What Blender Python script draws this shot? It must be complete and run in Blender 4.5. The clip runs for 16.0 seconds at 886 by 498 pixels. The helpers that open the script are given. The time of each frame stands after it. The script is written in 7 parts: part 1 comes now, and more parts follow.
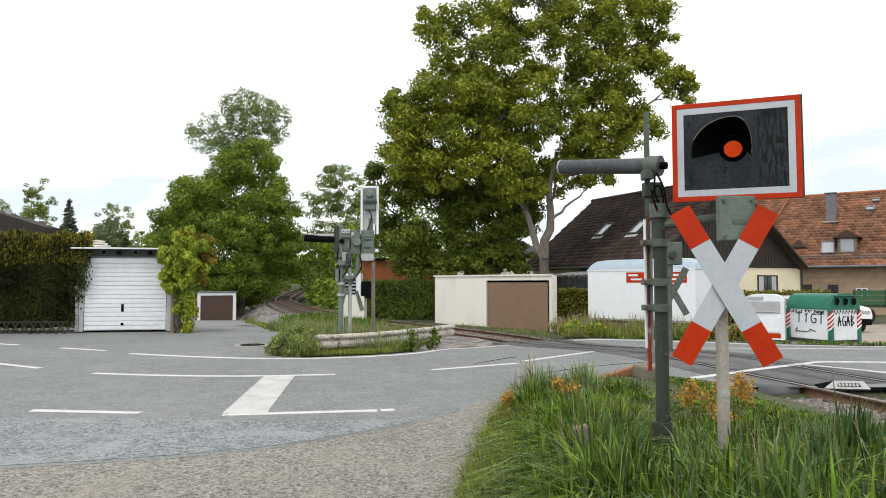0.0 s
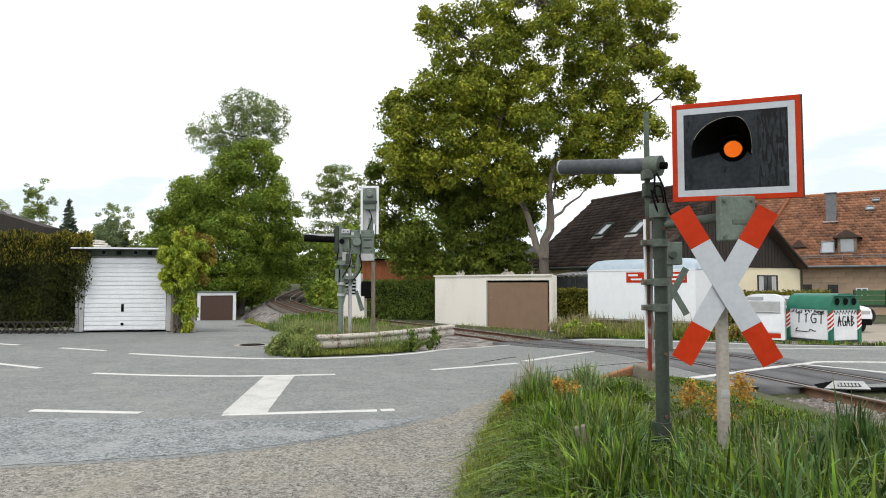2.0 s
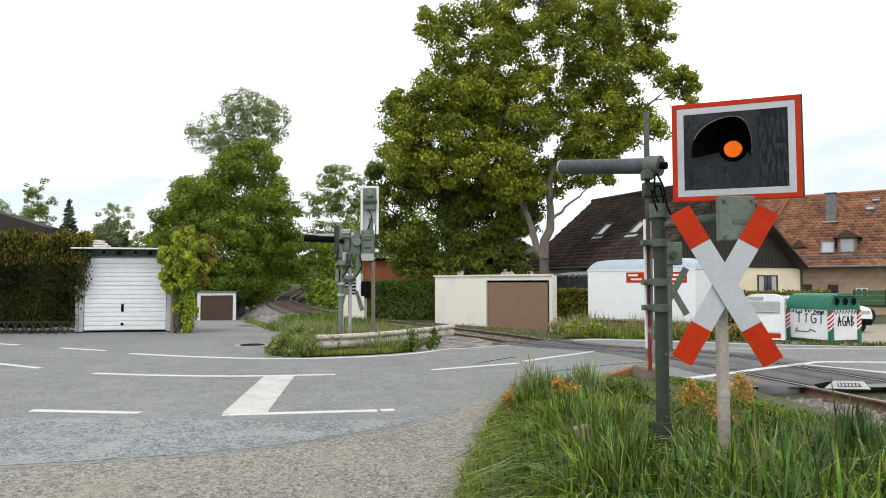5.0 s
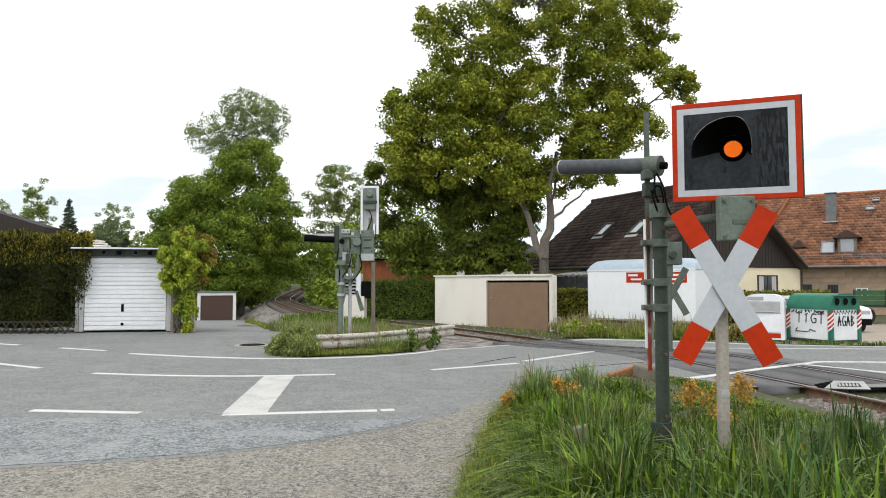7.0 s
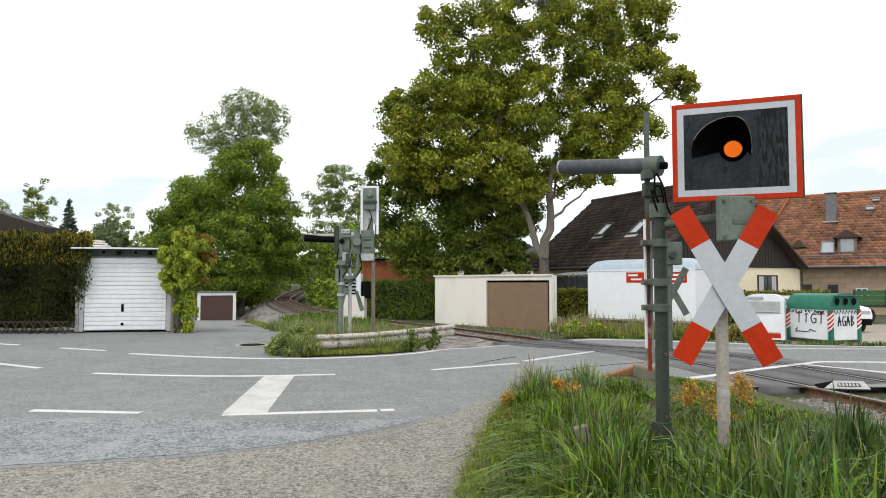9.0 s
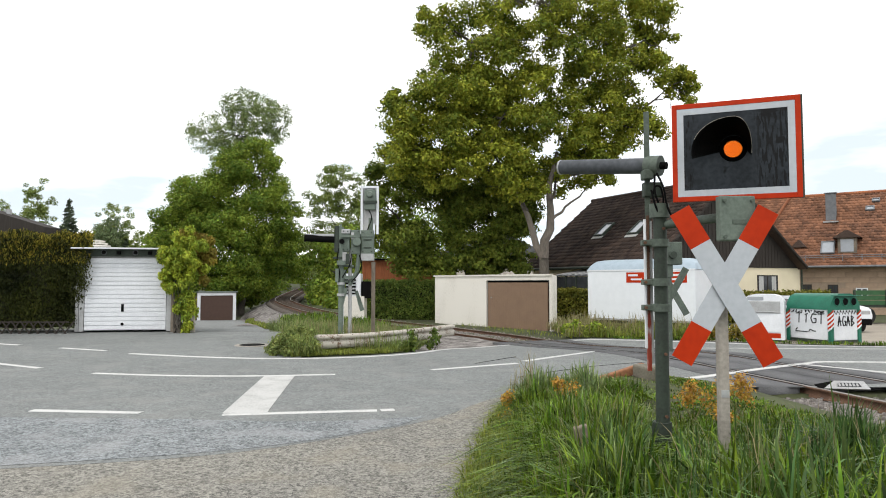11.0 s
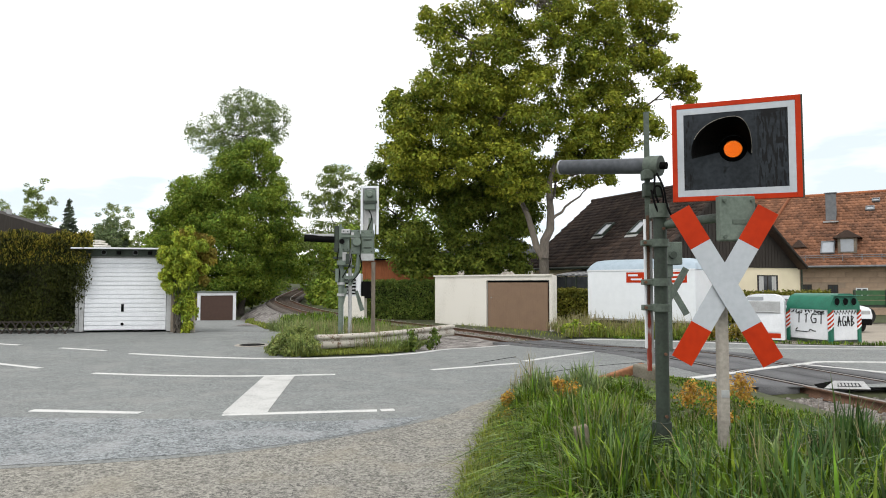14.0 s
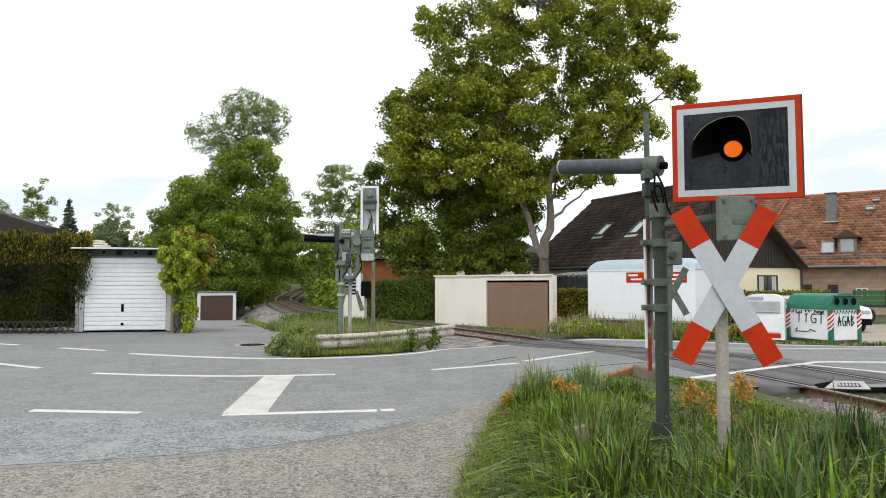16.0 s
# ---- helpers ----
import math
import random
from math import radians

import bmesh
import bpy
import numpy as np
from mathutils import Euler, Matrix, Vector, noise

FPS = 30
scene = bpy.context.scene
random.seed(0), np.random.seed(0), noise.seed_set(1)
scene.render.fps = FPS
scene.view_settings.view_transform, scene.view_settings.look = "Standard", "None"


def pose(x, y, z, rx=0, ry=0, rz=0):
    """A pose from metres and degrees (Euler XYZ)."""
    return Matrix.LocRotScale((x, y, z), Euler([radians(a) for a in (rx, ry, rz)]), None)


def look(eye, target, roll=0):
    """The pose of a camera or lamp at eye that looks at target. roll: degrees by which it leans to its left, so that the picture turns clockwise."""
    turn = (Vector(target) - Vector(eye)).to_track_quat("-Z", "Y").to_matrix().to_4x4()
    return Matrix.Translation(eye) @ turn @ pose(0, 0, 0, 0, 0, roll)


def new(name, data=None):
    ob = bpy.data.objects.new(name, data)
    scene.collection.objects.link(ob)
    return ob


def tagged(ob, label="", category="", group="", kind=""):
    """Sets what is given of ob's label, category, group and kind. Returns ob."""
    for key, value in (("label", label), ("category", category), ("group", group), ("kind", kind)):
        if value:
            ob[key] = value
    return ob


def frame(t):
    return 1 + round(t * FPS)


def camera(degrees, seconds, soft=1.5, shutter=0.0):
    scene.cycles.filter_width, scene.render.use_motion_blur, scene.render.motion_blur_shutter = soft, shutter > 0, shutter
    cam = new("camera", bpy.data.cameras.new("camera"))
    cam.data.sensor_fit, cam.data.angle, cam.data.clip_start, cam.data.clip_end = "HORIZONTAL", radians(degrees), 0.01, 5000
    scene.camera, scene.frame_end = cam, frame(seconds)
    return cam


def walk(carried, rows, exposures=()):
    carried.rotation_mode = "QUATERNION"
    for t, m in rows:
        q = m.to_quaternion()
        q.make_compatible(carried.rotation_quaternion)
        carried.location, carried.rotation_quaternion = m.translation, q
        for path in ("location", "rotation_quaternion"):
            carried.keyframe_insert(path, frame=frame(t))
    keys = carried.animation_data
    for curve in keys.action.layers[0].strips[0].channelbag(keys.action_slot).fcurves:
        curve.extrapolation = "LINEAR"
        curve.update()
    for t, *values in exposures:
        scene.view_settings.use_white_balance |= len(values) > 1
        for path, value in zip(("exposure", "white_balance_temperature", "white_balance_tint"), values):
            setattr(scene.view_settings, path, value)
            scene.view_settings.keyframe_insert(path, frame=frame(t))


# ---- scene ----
cam = camera(68, 16.0, soft=1.0)
EYE = (0, 0, 1.5)
VIEW = pose(*EYE, 93.0, 0, 0)
walk(cam, [(0, VIEW), (16, VIEW)])

# ---- light ----
world = bpy.data.worlds.new("overcast_sky")
scene.world = world
world.use_nodes = True
wn, wl = world.node_tree.nodes, world.node_tree.links
SKY = wn.new("ShaderNodeTexSky")
SKY.sky_type, SKY.sun_disc = "NISHITA", False
SKY.sun_elevation, SKY.sun_rotation = radians(52), radians(150)
sky_co = wn.new("ShaderNodeTexCoord")
sky_map = wn.new("ShaderNodeMapping")
sky_map.inputs["Scale"].default_value = (1.2, 1.2, 5.0)
sky_noise = wn.new("ShaderNodeTexNoise")
sky_noise.inputs["Scale"].default_value, sky_noise.inputs["Detail"].default_value = 2.2, 6
sky_ramp = wn.new("ShaderNodeValToRGB")
sky_ramp.color_ramp.elements[0].position, sky_ramp.color_ramp.elements[1].position = 0.40, 0.54
cloud = wn.new("ShaderNodeMixRGB")
cloud.inputs[1].default_value, cloud.inputs[2].default_value = (1.62, 1.80, 1.90, 1), (2.9, 2.9, 2.95, 1)
dim = wn.new("ShaderNodeMixRGB")
dim.blend_type = "MULTIPLY"
dim.inputs[0].default_value, dim.inputs[2].default_value = 1, (0.1, 0.1, 0.1, 1)
veil = wn.new("ShaderNodeMixRGB")
veil.inputs[0].default_value = 0.86
back = wn.new("ShaderNodeBackground")
wl.new(sky_co.outputs["Generated"], sky_map.inputs[0])
wl.new(sky_map.outputs[0], sky_noise.inputs["Vector"])
wl.new(sky_noise.outputs["Fac"], sky_ramp.inputs[0])
sky_z = wn.new("ShaderNodeSeparateXYZ")
wl.new(sky_co.outputs["Generated"], sky_z.inputs[0])
sky_band = wn.new("ShaderNodeMapRange")
sky_band.inputs["From Min"].default_value, sky_band.inputs["From Max"].default_value = 0.20, 0.30
wl.new(sky_z.outputs["Z"], sky_band.inputs["Value"])
sky_top = wn.new("ShaderNodeMath")
sky_top.operation, sky_top.use_clamp = "ADD", True
wl.new(sky_ramp.outputs[0], sky_top.inputs[0])
wl.new(sky_band.outputs[0], sky_top.inputs[1])
wl.new(sky_top.outputs[0], cloud.inputs[0])
wl.new(SKY.outputs[0], dim.inputs[1])
wl.new(dim.outputs[0], veil.inputs[1])
wl.new(cloud.outputs[0], veil.inputs[2])
wl.new(veil.outputs[0], back.inputs[0])
wl.new(back.outputs[0], next(n for n in wn if n.type == "OUTPUT_WORLD").inputs[0])
back.inputs[1].default_value = 0.62
sun = new("sun", bpy.data.lights.new("sun", "SUN"))
sun.data.energy, sun.data.angle, sun.data.color = 1.2, radians(14), (1, 0.96, 0.9)
sun.matrix_world = look((0, 0, 30), (10, 17, 0))
scene.view_settings.exposure = -0.04


# ---- materials ----
def mat(name, a, b=None, rough=0.8, metal=0.0, scale=4.0, fine=60.0, bump=0.3, spread=(0.35, 0.65), object_var=0.0,
        island_var=0.0, stretch=(1, 1, 1), translucent=0.0, spec=0.3):
    """A surface of two colours, mottled at two scales, with fine relief."""
    m = bpy.data.materials.new(name)
    m.use_nodes = True
    n, l = m.node_tree.nodes, m.node_tree.links
    p = n["Principled BSDF"]
    b = b or tuple(c * 0.8 for c in a)
    co, mp = n.new("ShaderNodeTexCoord"), n.new("ShaderNodeMapping")
    mp.inputs["Scale"].default_value = stretch
    l.new(co.outputs["Object"], mp.inputs[0])
    big, small = n.new("ShaderNodeTexNoise"), n.new("ShaderNodeTexNoise")
    for node, s, d in ((big, scale, 5), (small, fine, 3)):
        node.inputs["Scale"].default_value, node.inputs["Detail"].default_value = s, d
        l.new(mp.outputs[0], node.inputs["Vector"])
    add = n.new("ShaderNodeMath")
    add.operation, add.inputs[1].default_value = "MULTIPLY_ADD", 0.45
    l.new(small.outputs["Fac"], add.inputs[0])
    half = n.new("ShaderNodeMath")
    half.operation, half.inputs[1].default_value = "MULTIPLY", 0.55
    l.new(big.outputs["Fac"], half.inputs[0])
    l.new(half.outputs[0], add.inputs[2])
    ramp = n.new("ShaderNodeValToRGB")
    e = ramp.color_ramp.elements
    e[0].position, e[1].position = spread
    e[0].color, e[1].color = (*b, 1), (*a, 1)
    l.new(add.outputs[0], ramp.inputs[0])
    col = ramp.outputs[0]
    for amount, kind, socket in ((object_var, "ShaderNodeObjectInfo", "Random"), (island_var, "ShaderNodeNewGeometry", "Random Per Island")):
        if amount:
            info, rng, hs = n.new(kind), n.new("ShaderNodeMapRange"), n.new("ShaderNodeHueSaturation")
            rng.inputs["To Min"].default_value, rng.inputs["To Max"].default_value = 1 - amount, 1 + amount
            l.new(info.outputs[socket], rng.inputs["Value"])
            l.new(rng.outputs[0], hs.inputs["Value"])
            if kind != "ShaderNodeObjectInfo" and translucent:
                hue, wn2 = n.new("ShaderNodeMapRange"), n.new("ShaderNodeTexWhiteNoise")
                wn2.noise_dimensions = "1D"
                l.new(info.outputs[socket], wn2.inputs["W"])
                hue.inputs["To Min"].default_value, hue.inputs["To Max"].default_value = 0.475, 0.52
                l.new(wn2.outputs["Value"], hue.inputs["Value"])
                l.new(hue.outputs[0], hs.inputs["Hue"])
            l.new(col, hs.inputs["Color"])
            col = hs.outputs[0]
    l.new(col, p.inputs["Base Color"])
    p.inputs["Roughness"].default_value, p.inputs["Metallic"].default_value = rough, metal
    p.inputs["Specular IOR Level"].default_value = spec
    if bump:
        bp = n.new("ShaderNodeBump")
        bp.inputs["Strength"].default_value, bp.inputs["Distance"].default_value = bump, 0.01
        l.new(small.outputs["Fac"], bp.inputs["Height"])
        l.new(bp.outputs[0], p.inputs["Normal"])
    if translucent:
        tr, mx = n.new("ShaderNodeBsdfTranslucent"), n.new("ShaderNodeMixShader")
        mx.inputs[0].default_value = translucent
        l.new(col, tr.inputs[0])
        l.new(p.outputs[0], mx.inputs[1])
        l.new(tr.outputs[0], mx.inputs[2])
        l.new(mx.outputs[0], n["Material Output"].inputs[0])
    return m


def leaf_mat(name, a, b, scale=0.35):
    return mat(name, a, b, rough=0.6, scale=scale, fine=3.0, bump=0, spread=(0.38, 0.62), island_var=0.38, translucent=0.28, spec=0.14)


def glow(name, colour, strength):
    m = bpy.data.materials.new(name)
    m.use_nodes = True
    p = m.node_tree.nodes["Principled BSDF"]
    p.inputs["Base Color"].default_value = (0.012, 0.003, 0.002, 1)
    p.inputs["Specular IOR Level"].default_value = 0.1
    p.inputs["Emission Color"].default_value, p.inputs["Emission Strength"].default_value = (*colour, 1), strength
    return m


def glass(name, colour=(1, 1, 1), rough=0.02):
    m = bpy.data.materials.new(name)
    m.use_nodes = True
    p = m.node_tree.nodes["Principled BSDF"]
    p.inputs["Base Color"].default_value = (*colour, 1)
    p.inputs["Roughness"].default_value, p.inputs["Transmission Weight"].default_value, p.inputs["IOR"].default_value = rough, 1, 1.15
    return m


def asphalt(name, a, b, chip, speckle, size, wear):
    """Rolled asphalt: patches of wear, a binder and chippings that show as light and dark grains."""
    m = mat(name, a, b, 0.88, scale=0.45, fine=5, bump=0, spread=(0.36, 0.62))
    n, l = m.node_tree.nodes, m.node_tree.links
    p = n["Principled BSDF"]
    base = p.inputs["Base Color"].links[0].from_socket
    co = next(k for k in n if k.type == "TEX_COORD")
    cell, cell2, spots = n.new("ShaderNodeTexVoronoi"), n.new("ShaderNodeTexVoronoi"), n.new("ShaderNodeTexNoise")
    cell.inputs["Scale"].default_value, cell2.inputs["Scale"].default_value = size, size * 0.42
    spots.inputs["Scale"].default_value, spots.inputs["Detail"].default_value = 1.7, 8
    for k in (cell, cell2, spots):
        l.new(co.outputs["Object"], k.inputs["Vector"])
    bw = n.new("ShaderNodeSeparateColor")
    l.new(cell.outputs["Color"], bw.inputs[0])
    bw2 = n.new("ShaderNodeSeparateColor")
    l.new(cell2.outputs["Color"], bw2.inputs[0])
    mul = n.new("ShaderNodeMath")
    mul.operation = "MULTIPLY_ADD"
    mul.inputs[1].default_value = 0.5
    l.new(bw2.outputs[0], mul.inputs[0])
    half = n.new("ShaderNodeMath")
    half.operation, half.inputs[1].default_value = "MULTIPLY", 0.5
    l.new(bw.outputs[1], half.inputs[0])
    l.new(half.outputs[0], mul.inputs[2])
    rg = n.new("ShaderNodeMapRange")
    rg.inputs["From Min"].default_value, rg.inputs["From Max"].default_value = 0.15, 0.85
    rg.inputs["To Min"].default_value, rg.inputs["To Max"].default_value = 1 - speckle, 1 + speckle
    l.new(mul.outputs[0], rg.inputs["Value"])
    hs = n.new("ShaderNodeHueSaturation")
    l.new(base, hs.inputs["Color"])
    l.new(rg.outputs[0], hs.inputs["Value"])
    ramp = n.new("ShaderNodeValToRGB")
    ramp.color_ramp.elements[0].position, ramp.color_ramp.elements[1].position = 0.50, 0.66
    l.new(spots.outputs["Fac"], ramp.inputs[0])
    amount = n.new("ShaderNodeMath")
    amount.operation, amount.inputs[1].default_value = "MULTIPLY", wear
    l.new(ramp.outputs[0], amount.inputs[0])
    mix = n.new("ShaderNodeMixRGB")
    mix.inputs[2].default_value = (*chip, 1)
    l.new(amount.outputs[0], mix.inputs[0])
    l.new(hs.outputs[0], mix.inputs[1])
    l.new(mix.outputs[0], p.inputs["Base Color"])
    bp = n.new("ShaderNodeBump")
    bp.inputs["Strength"].default_value, bp.inputs["Distance"].default_value = 0.7, 0.008
    l.new(cell.outputs["Distance"], bp.inputs["Height"])
    l.new(bp.outputs[0], p.inputs["Normal"])
    return m


ASPHALT = asphalt("asphalt", (0.199, 0.211, 0.203), (0.159, 0.168, 0.163), (0.243, 0.245, 0.230), 0.34, 95, 0.45)
ASPHALT_OLD = asphalt("asphalt_old", (0.222, 0.214, 0.184), (0.182, 0.176, 0.156), (0.268, 0.243, 0.188), 0.62, 95, 0.4)
SOIL = mat("meadow_soil", (0.07, 0.085, 0.03), (0.035, 0.035, 0.02), 0.95, scale=0.4, fine=8, bump=0.6)
BALLAST_BROWN = mat("rusty_ballast", (0.13, 0.11, 0.092), (0.05, 0.042, 0.035), 0.95, scale=3, fine=22, bump=1.0)
BALLAST = mat("ballast", (0.29, 0.27, 0.25), (0.06, 0.053, 0.047), 0.95, scale=2, fine=14, bump=1.0, spread=(0.42, 0.58))
STONE = mat("ballast_stone", (0.27, 0.25, 0.23), (0.11, 0.095, 0.085), 0.95, scale=5, fine=40, island_var=0.4)
RUST = mat("rusty_steel", (0.16, 0.085, 0.05), (0.07, 0.04, 0.028), 0.8, scale=5, fine=60)
RAIL_TOP = mat("rail_running_face", (0.36, 0.34, 0.32), (0.2, 0.16, 0.13), 0.35, metal=0.9, scale=6)
TIMBER = mat("tarred_timber", (0.11, 0.085, 0.065), (0.05, 0.04, 0.032), 0.9, stretch=(1, 6, 6))
PAINT_LINE = mat("road_paint", (0.56, 0.56, 0.54), (0.33, 0.33, 0.32), 0.7, scale=4, fine=50, spread=(0.3, 0.5))
PAINT_WORN = mat("worn_road_paint", (0.47, 0.47, 0.45), (0.30, 0.30, 0.285), 0.75, scale=2.5, fine=45, spread=(0.34, 0.54))
WHITE = mat("white_enamel", (0.77, 0.79, 0.81), (0.66, 0.68, 0.70), 0.45, scale=3, fine=20, bump=0.05)
RED = mat("red_enamel", (0.47, 0.033, 0.004), (0.36, 0.023, 0.003), 0.5, scale=3, fine=20, bump=0.05, spec=0.14)
GREY_FOIL = mat("reflective_grey_white", (0.47, 0.50, 0.53), (0.40, 0.43, 0.46), 0.4, scale=4, fine=30, bump=0.05)
BLACK = mat("black_enamel", (0.030, 0.034, 0.038), (0.012, 0.013, 0.014), 0.32, scale=5, fine=18, bump=0.15, spread=(0.42, 0.6), stretch=(3, 1, 0.7))
DARK = mat("matt_black", (0.007, 0.007, 0.007), (0.004, 0.004, 0.004), 0.85, spec=0.06)
GREEN_STEEL = mat("green_grey_steel", (0.1148, 0.1435, 0.1148), (0.0615, 0.0779, 0.06396), 0.6, scale=5, fine=40, bump=0.15)
SAGE = mat("sage_green_paint", (0.165, 0.205, 0.168), (0.105, 0.132, 0.108), 0.6, scale=5, fine=40, bump=0.12)
DARK_STEEL = mat("dark_green_steel", (0.0451, 0.0615, 0.0451), (0.0246, 0.03116, 0.0246), 0.6, scale=6, fine=40, bump=0.2)
GALV = mat("galvanised_steel", (0.46, 0.47, 0.47), (0.32, 0.32, 0.31), 0.45, metal=0.3, scale=3, fine=30, bump=0.1)
RUST_SPOT = mat("rusty_bolt", (0.10, 0.045, 0.025), (0.03, 0.02, 0.015), 0.9, scale=40)
LAMP_BLACK = mat("lamp_black", (0.003, 0.003, 0.003), (0.002, 0.002, 0.002), 0.95, spec=0.0)
WEATHERED_RAIL = mat("weathered_guardrail", (0.46, 0.43, 0.37), (0.15, 0.095, 0.06), 0.7, scale=4.5, fine=25, spread=(0.36, 0.48))
CONCRETE = mat("concrete", (0.40, 0.37, 0.32), (0.24, 0.22, 0.19), 0.9, scale=3, fine=40)
RENDER_CREAM = mat("cream_render", (0.80, 0.72, 0.52), (0.70, 0.62, 0.44), 0.9, scale=1.2, fine=40)
RENDER_WHITE = mat("off_white_render", (0.74, 0.71, 0.64), (0.52, 0.49, 0.42), 0.9, scale=0.9, fine=30, spread=(0.28, 0.5), stretch=(1, 1, 0.35))
SANDSTONE = mat("sandstone", (0.42, 0.31, 0.22), (0.29, 0.21, 0.15), 0.9, scale=2, fine=30, object_var=0.12)
BROWN_DOOR = mat("brown_steel_door", (0.235, 0.155, 0.10), (0.20, 0.13, 0.085), 0.6, scale=2, fine=20, bump=0.1)
DARK_BROWN = mat("dark_brown_steel", (0.085, 0.05, 0.038), (0.07, 0.042, 0.032), 0.6, bump=0.1)
DARK_WOOD = mat("dark_stained_boards", (0.045, 0.038, 0.032), (0.025, 0.021, 0.018), 0.85, stretch=(6, 6, 0.5))
RED_WOOD = mat("red_brown_boards", (0.37, 0.125, 0.05), (0.24, 0.08, 0.035), 0.8, stretch=(4, 4, 0.6))
TILE_DARK = mat("dark_roof_tile", (0.085, 0.058, 0.045), (0.045, 0.032, 0.027), 0.9, scale=1.2, fine=10, object_var=0.22)
TILE_ORANGE = mat("orange_roof_tile", (0.35, 0.135, 0.06), (0.17, 0.062, 0.034), 0.9, scale=1.0, fine=8, object_var=0.3)
SLATE = mat("grey_slate", (0.19, 0.20, 0.21), (0.12, 0.125, 0.13), 0.7)
PANE = mat("window_glass", (0.05, 0.055, 0.06), (0.03, 0.033, 0.035), 0.06, bump=0, spec=0.3)
SKY_PANE = mat("skylight_glass", (0.30, 0.33, 0.36), (0.26, 0.28, 0.30), 0.08, bump=0, spec=1.0)
CURTAIN = mat("net_curtain", (0.55, 0.55, 0.53), (0.35, 0.35, 0.34), 0.9, stretch=(14, 14, 0.3))
BARK = mat("bark", (0.135, 0.12, 0.098), (0.06, 0.053, 0.044), 0.95, scale=2, fine=14, bump=1.0, stretch=(1, 1, 0.35))
MAPLE_LEAF = leaf_mat("maple_leaves", (0.35, 0.375, 0.04), (0.09, 0.135, 0.02))
MAPLE_DARK = leaf_mat("lime_leaves", (0.215, 0.265, 0.04), (0.068, 0.105, 0.018))
BROAD_LEAF = leaf_mat("broad_leaves", (0.27, 0.35, 0.045), (0.08, 0.145, 0.022))
FAR_LEAF = leaf_mat("far_leaves", (0.26, 0.32, 0.085), (0.13, 0.18, 0.05))
WILLOW_LEAF = leaf_mat("willow_leaves", (0.30, 0.37, 0.15), (0.17, 0.22, 0.09))
PALE_LEAF = leaf_mat("grey_green_leaves", (0.20, 0.26, 0.12), (0.11, 0.15, 0.07))
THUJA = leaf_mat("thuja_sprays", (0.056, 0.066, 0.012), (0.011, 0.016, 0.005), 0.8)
# much paler and yellower than THUJA, for the upper part of the hedge
THUJA_TOP = leaf_mat("thuja_top_sprays", (0.33, 0.28, 0.035), (0.12, 0.115, 0.02), 0.8)
IVY = leaf_mat("ivy_leaves", (0.44, 0.50, 0.055), (0.15, 0.23, 0.03), 1.2)
IVY_RED = leaf_mat("ivy_young_leaves", (0.33, 0.27, 0.045), (0.18, 0.15, 0.03), 1.2)
HEDGE = leaf_mat("hedge_leaves", (0.17, 0.235, 0.045), (0.07, 0.11, 0.022), 1.0)
IVY_HEDGE = leaf_mat("privet_leaves", (0.25, 0.24, 0.035), (0.10, 0.11, 0.018), 1.0)
BUSH_LEAF = leaf_mat("bush_leaves", (0.32, 0.37, 0.11), (0.12, 0.16, 0.045), 1.5)
SPRUCE = leaf_mat("spruce_needles", (0.13, 0.16, 0.10), (0.06, 0.085, 0.06), 0.8)
# near-black second colour paints the shadow between tufts into the blades
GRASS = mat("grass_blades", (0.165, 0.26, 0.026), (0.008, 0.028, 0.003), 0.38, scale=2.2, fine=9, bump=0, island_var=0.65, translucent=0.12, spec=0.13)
GRASS_LIGHT = mat("short_yellow_grass", (0.27, 0.30, 0.05), (0.11, 0.16, 0.025), 0.5, scale=3, fine=9, bump=0, island_var=0.45, translucent=0.3)
GRASS_BLUE = mat("broad_blue_grass", (0.098, 0.17, 0.046), (0.018, 0.046, 0.010), 0.38, scale=3, fine=9, bump=0, island_var=0.45, translucent=0.2, spec=0.22)
GRASS_PALE = mat("pale_arching_grass", (0.27, 0.34, 0.12), (0.06, 0.115, 0.025), 0.4, scale=3, fine=9, bump=0, island_var=0.5, translucent=0.25, spec=0.5)
GRASS_SOFT = mat("soft_meadow_grass", (0.24, 0.30, 0.085), (0.08, 0.125, 0.03), 0.5, scale=2, fine=9, bump=0, island_var=0.45, translucent=0.25)
GRASS_DRY = mat("dry_grass", (0.33, 0.29, 0.15), (0.20, 0.18, 0.08), 0.6, scale=1, fine=5, bump=0, island_var=0.4, translucent=0.3)
WEED_RUST = mat("withered_weeds", (0.62, 0.38, 0.06), (0.34, 0.20, 0.04), 0.7, scale=3, fine=9, bump=0, island_var=0.4, translucent=0.3)
GREEN_PLASTIC = mat("green_painted_steel", (0.02, 0.16, 0.10), (0.014, 0.11, 0.07), 0.45, scale=3, fine=20, bump=0.05)
CAR_WHITE = mat("white_car_paint", (0.76, 0.79, 0.81), (0.70, 0.73, 0.75), 0.3, bump=0)
ROOF_BLUE = mat("blue_grey_sheet", (0.38, 0.46, 0.52), (0.30, 0.37, 0.42), 0.45)
GREY_BARK = mat("grey_maple_bark", (0.23, 0.20, 0.165), (0.11, 0.095, 0.08), 0.95, scale=2, fine=14, bump=1.0, stretch=(1, 1, 0.35))
CAR_SILVER = mat("silver_car_paint", (0.42, 0.45, 0.47), (0.36, 0.38, 0.40), 0.3, metal=0.4, bump=0)
CAR_GREEN = mat("green_cart_paint", (0.035, 0.11, 0.04), (0.025, 0.075, 0.03), 0.5)
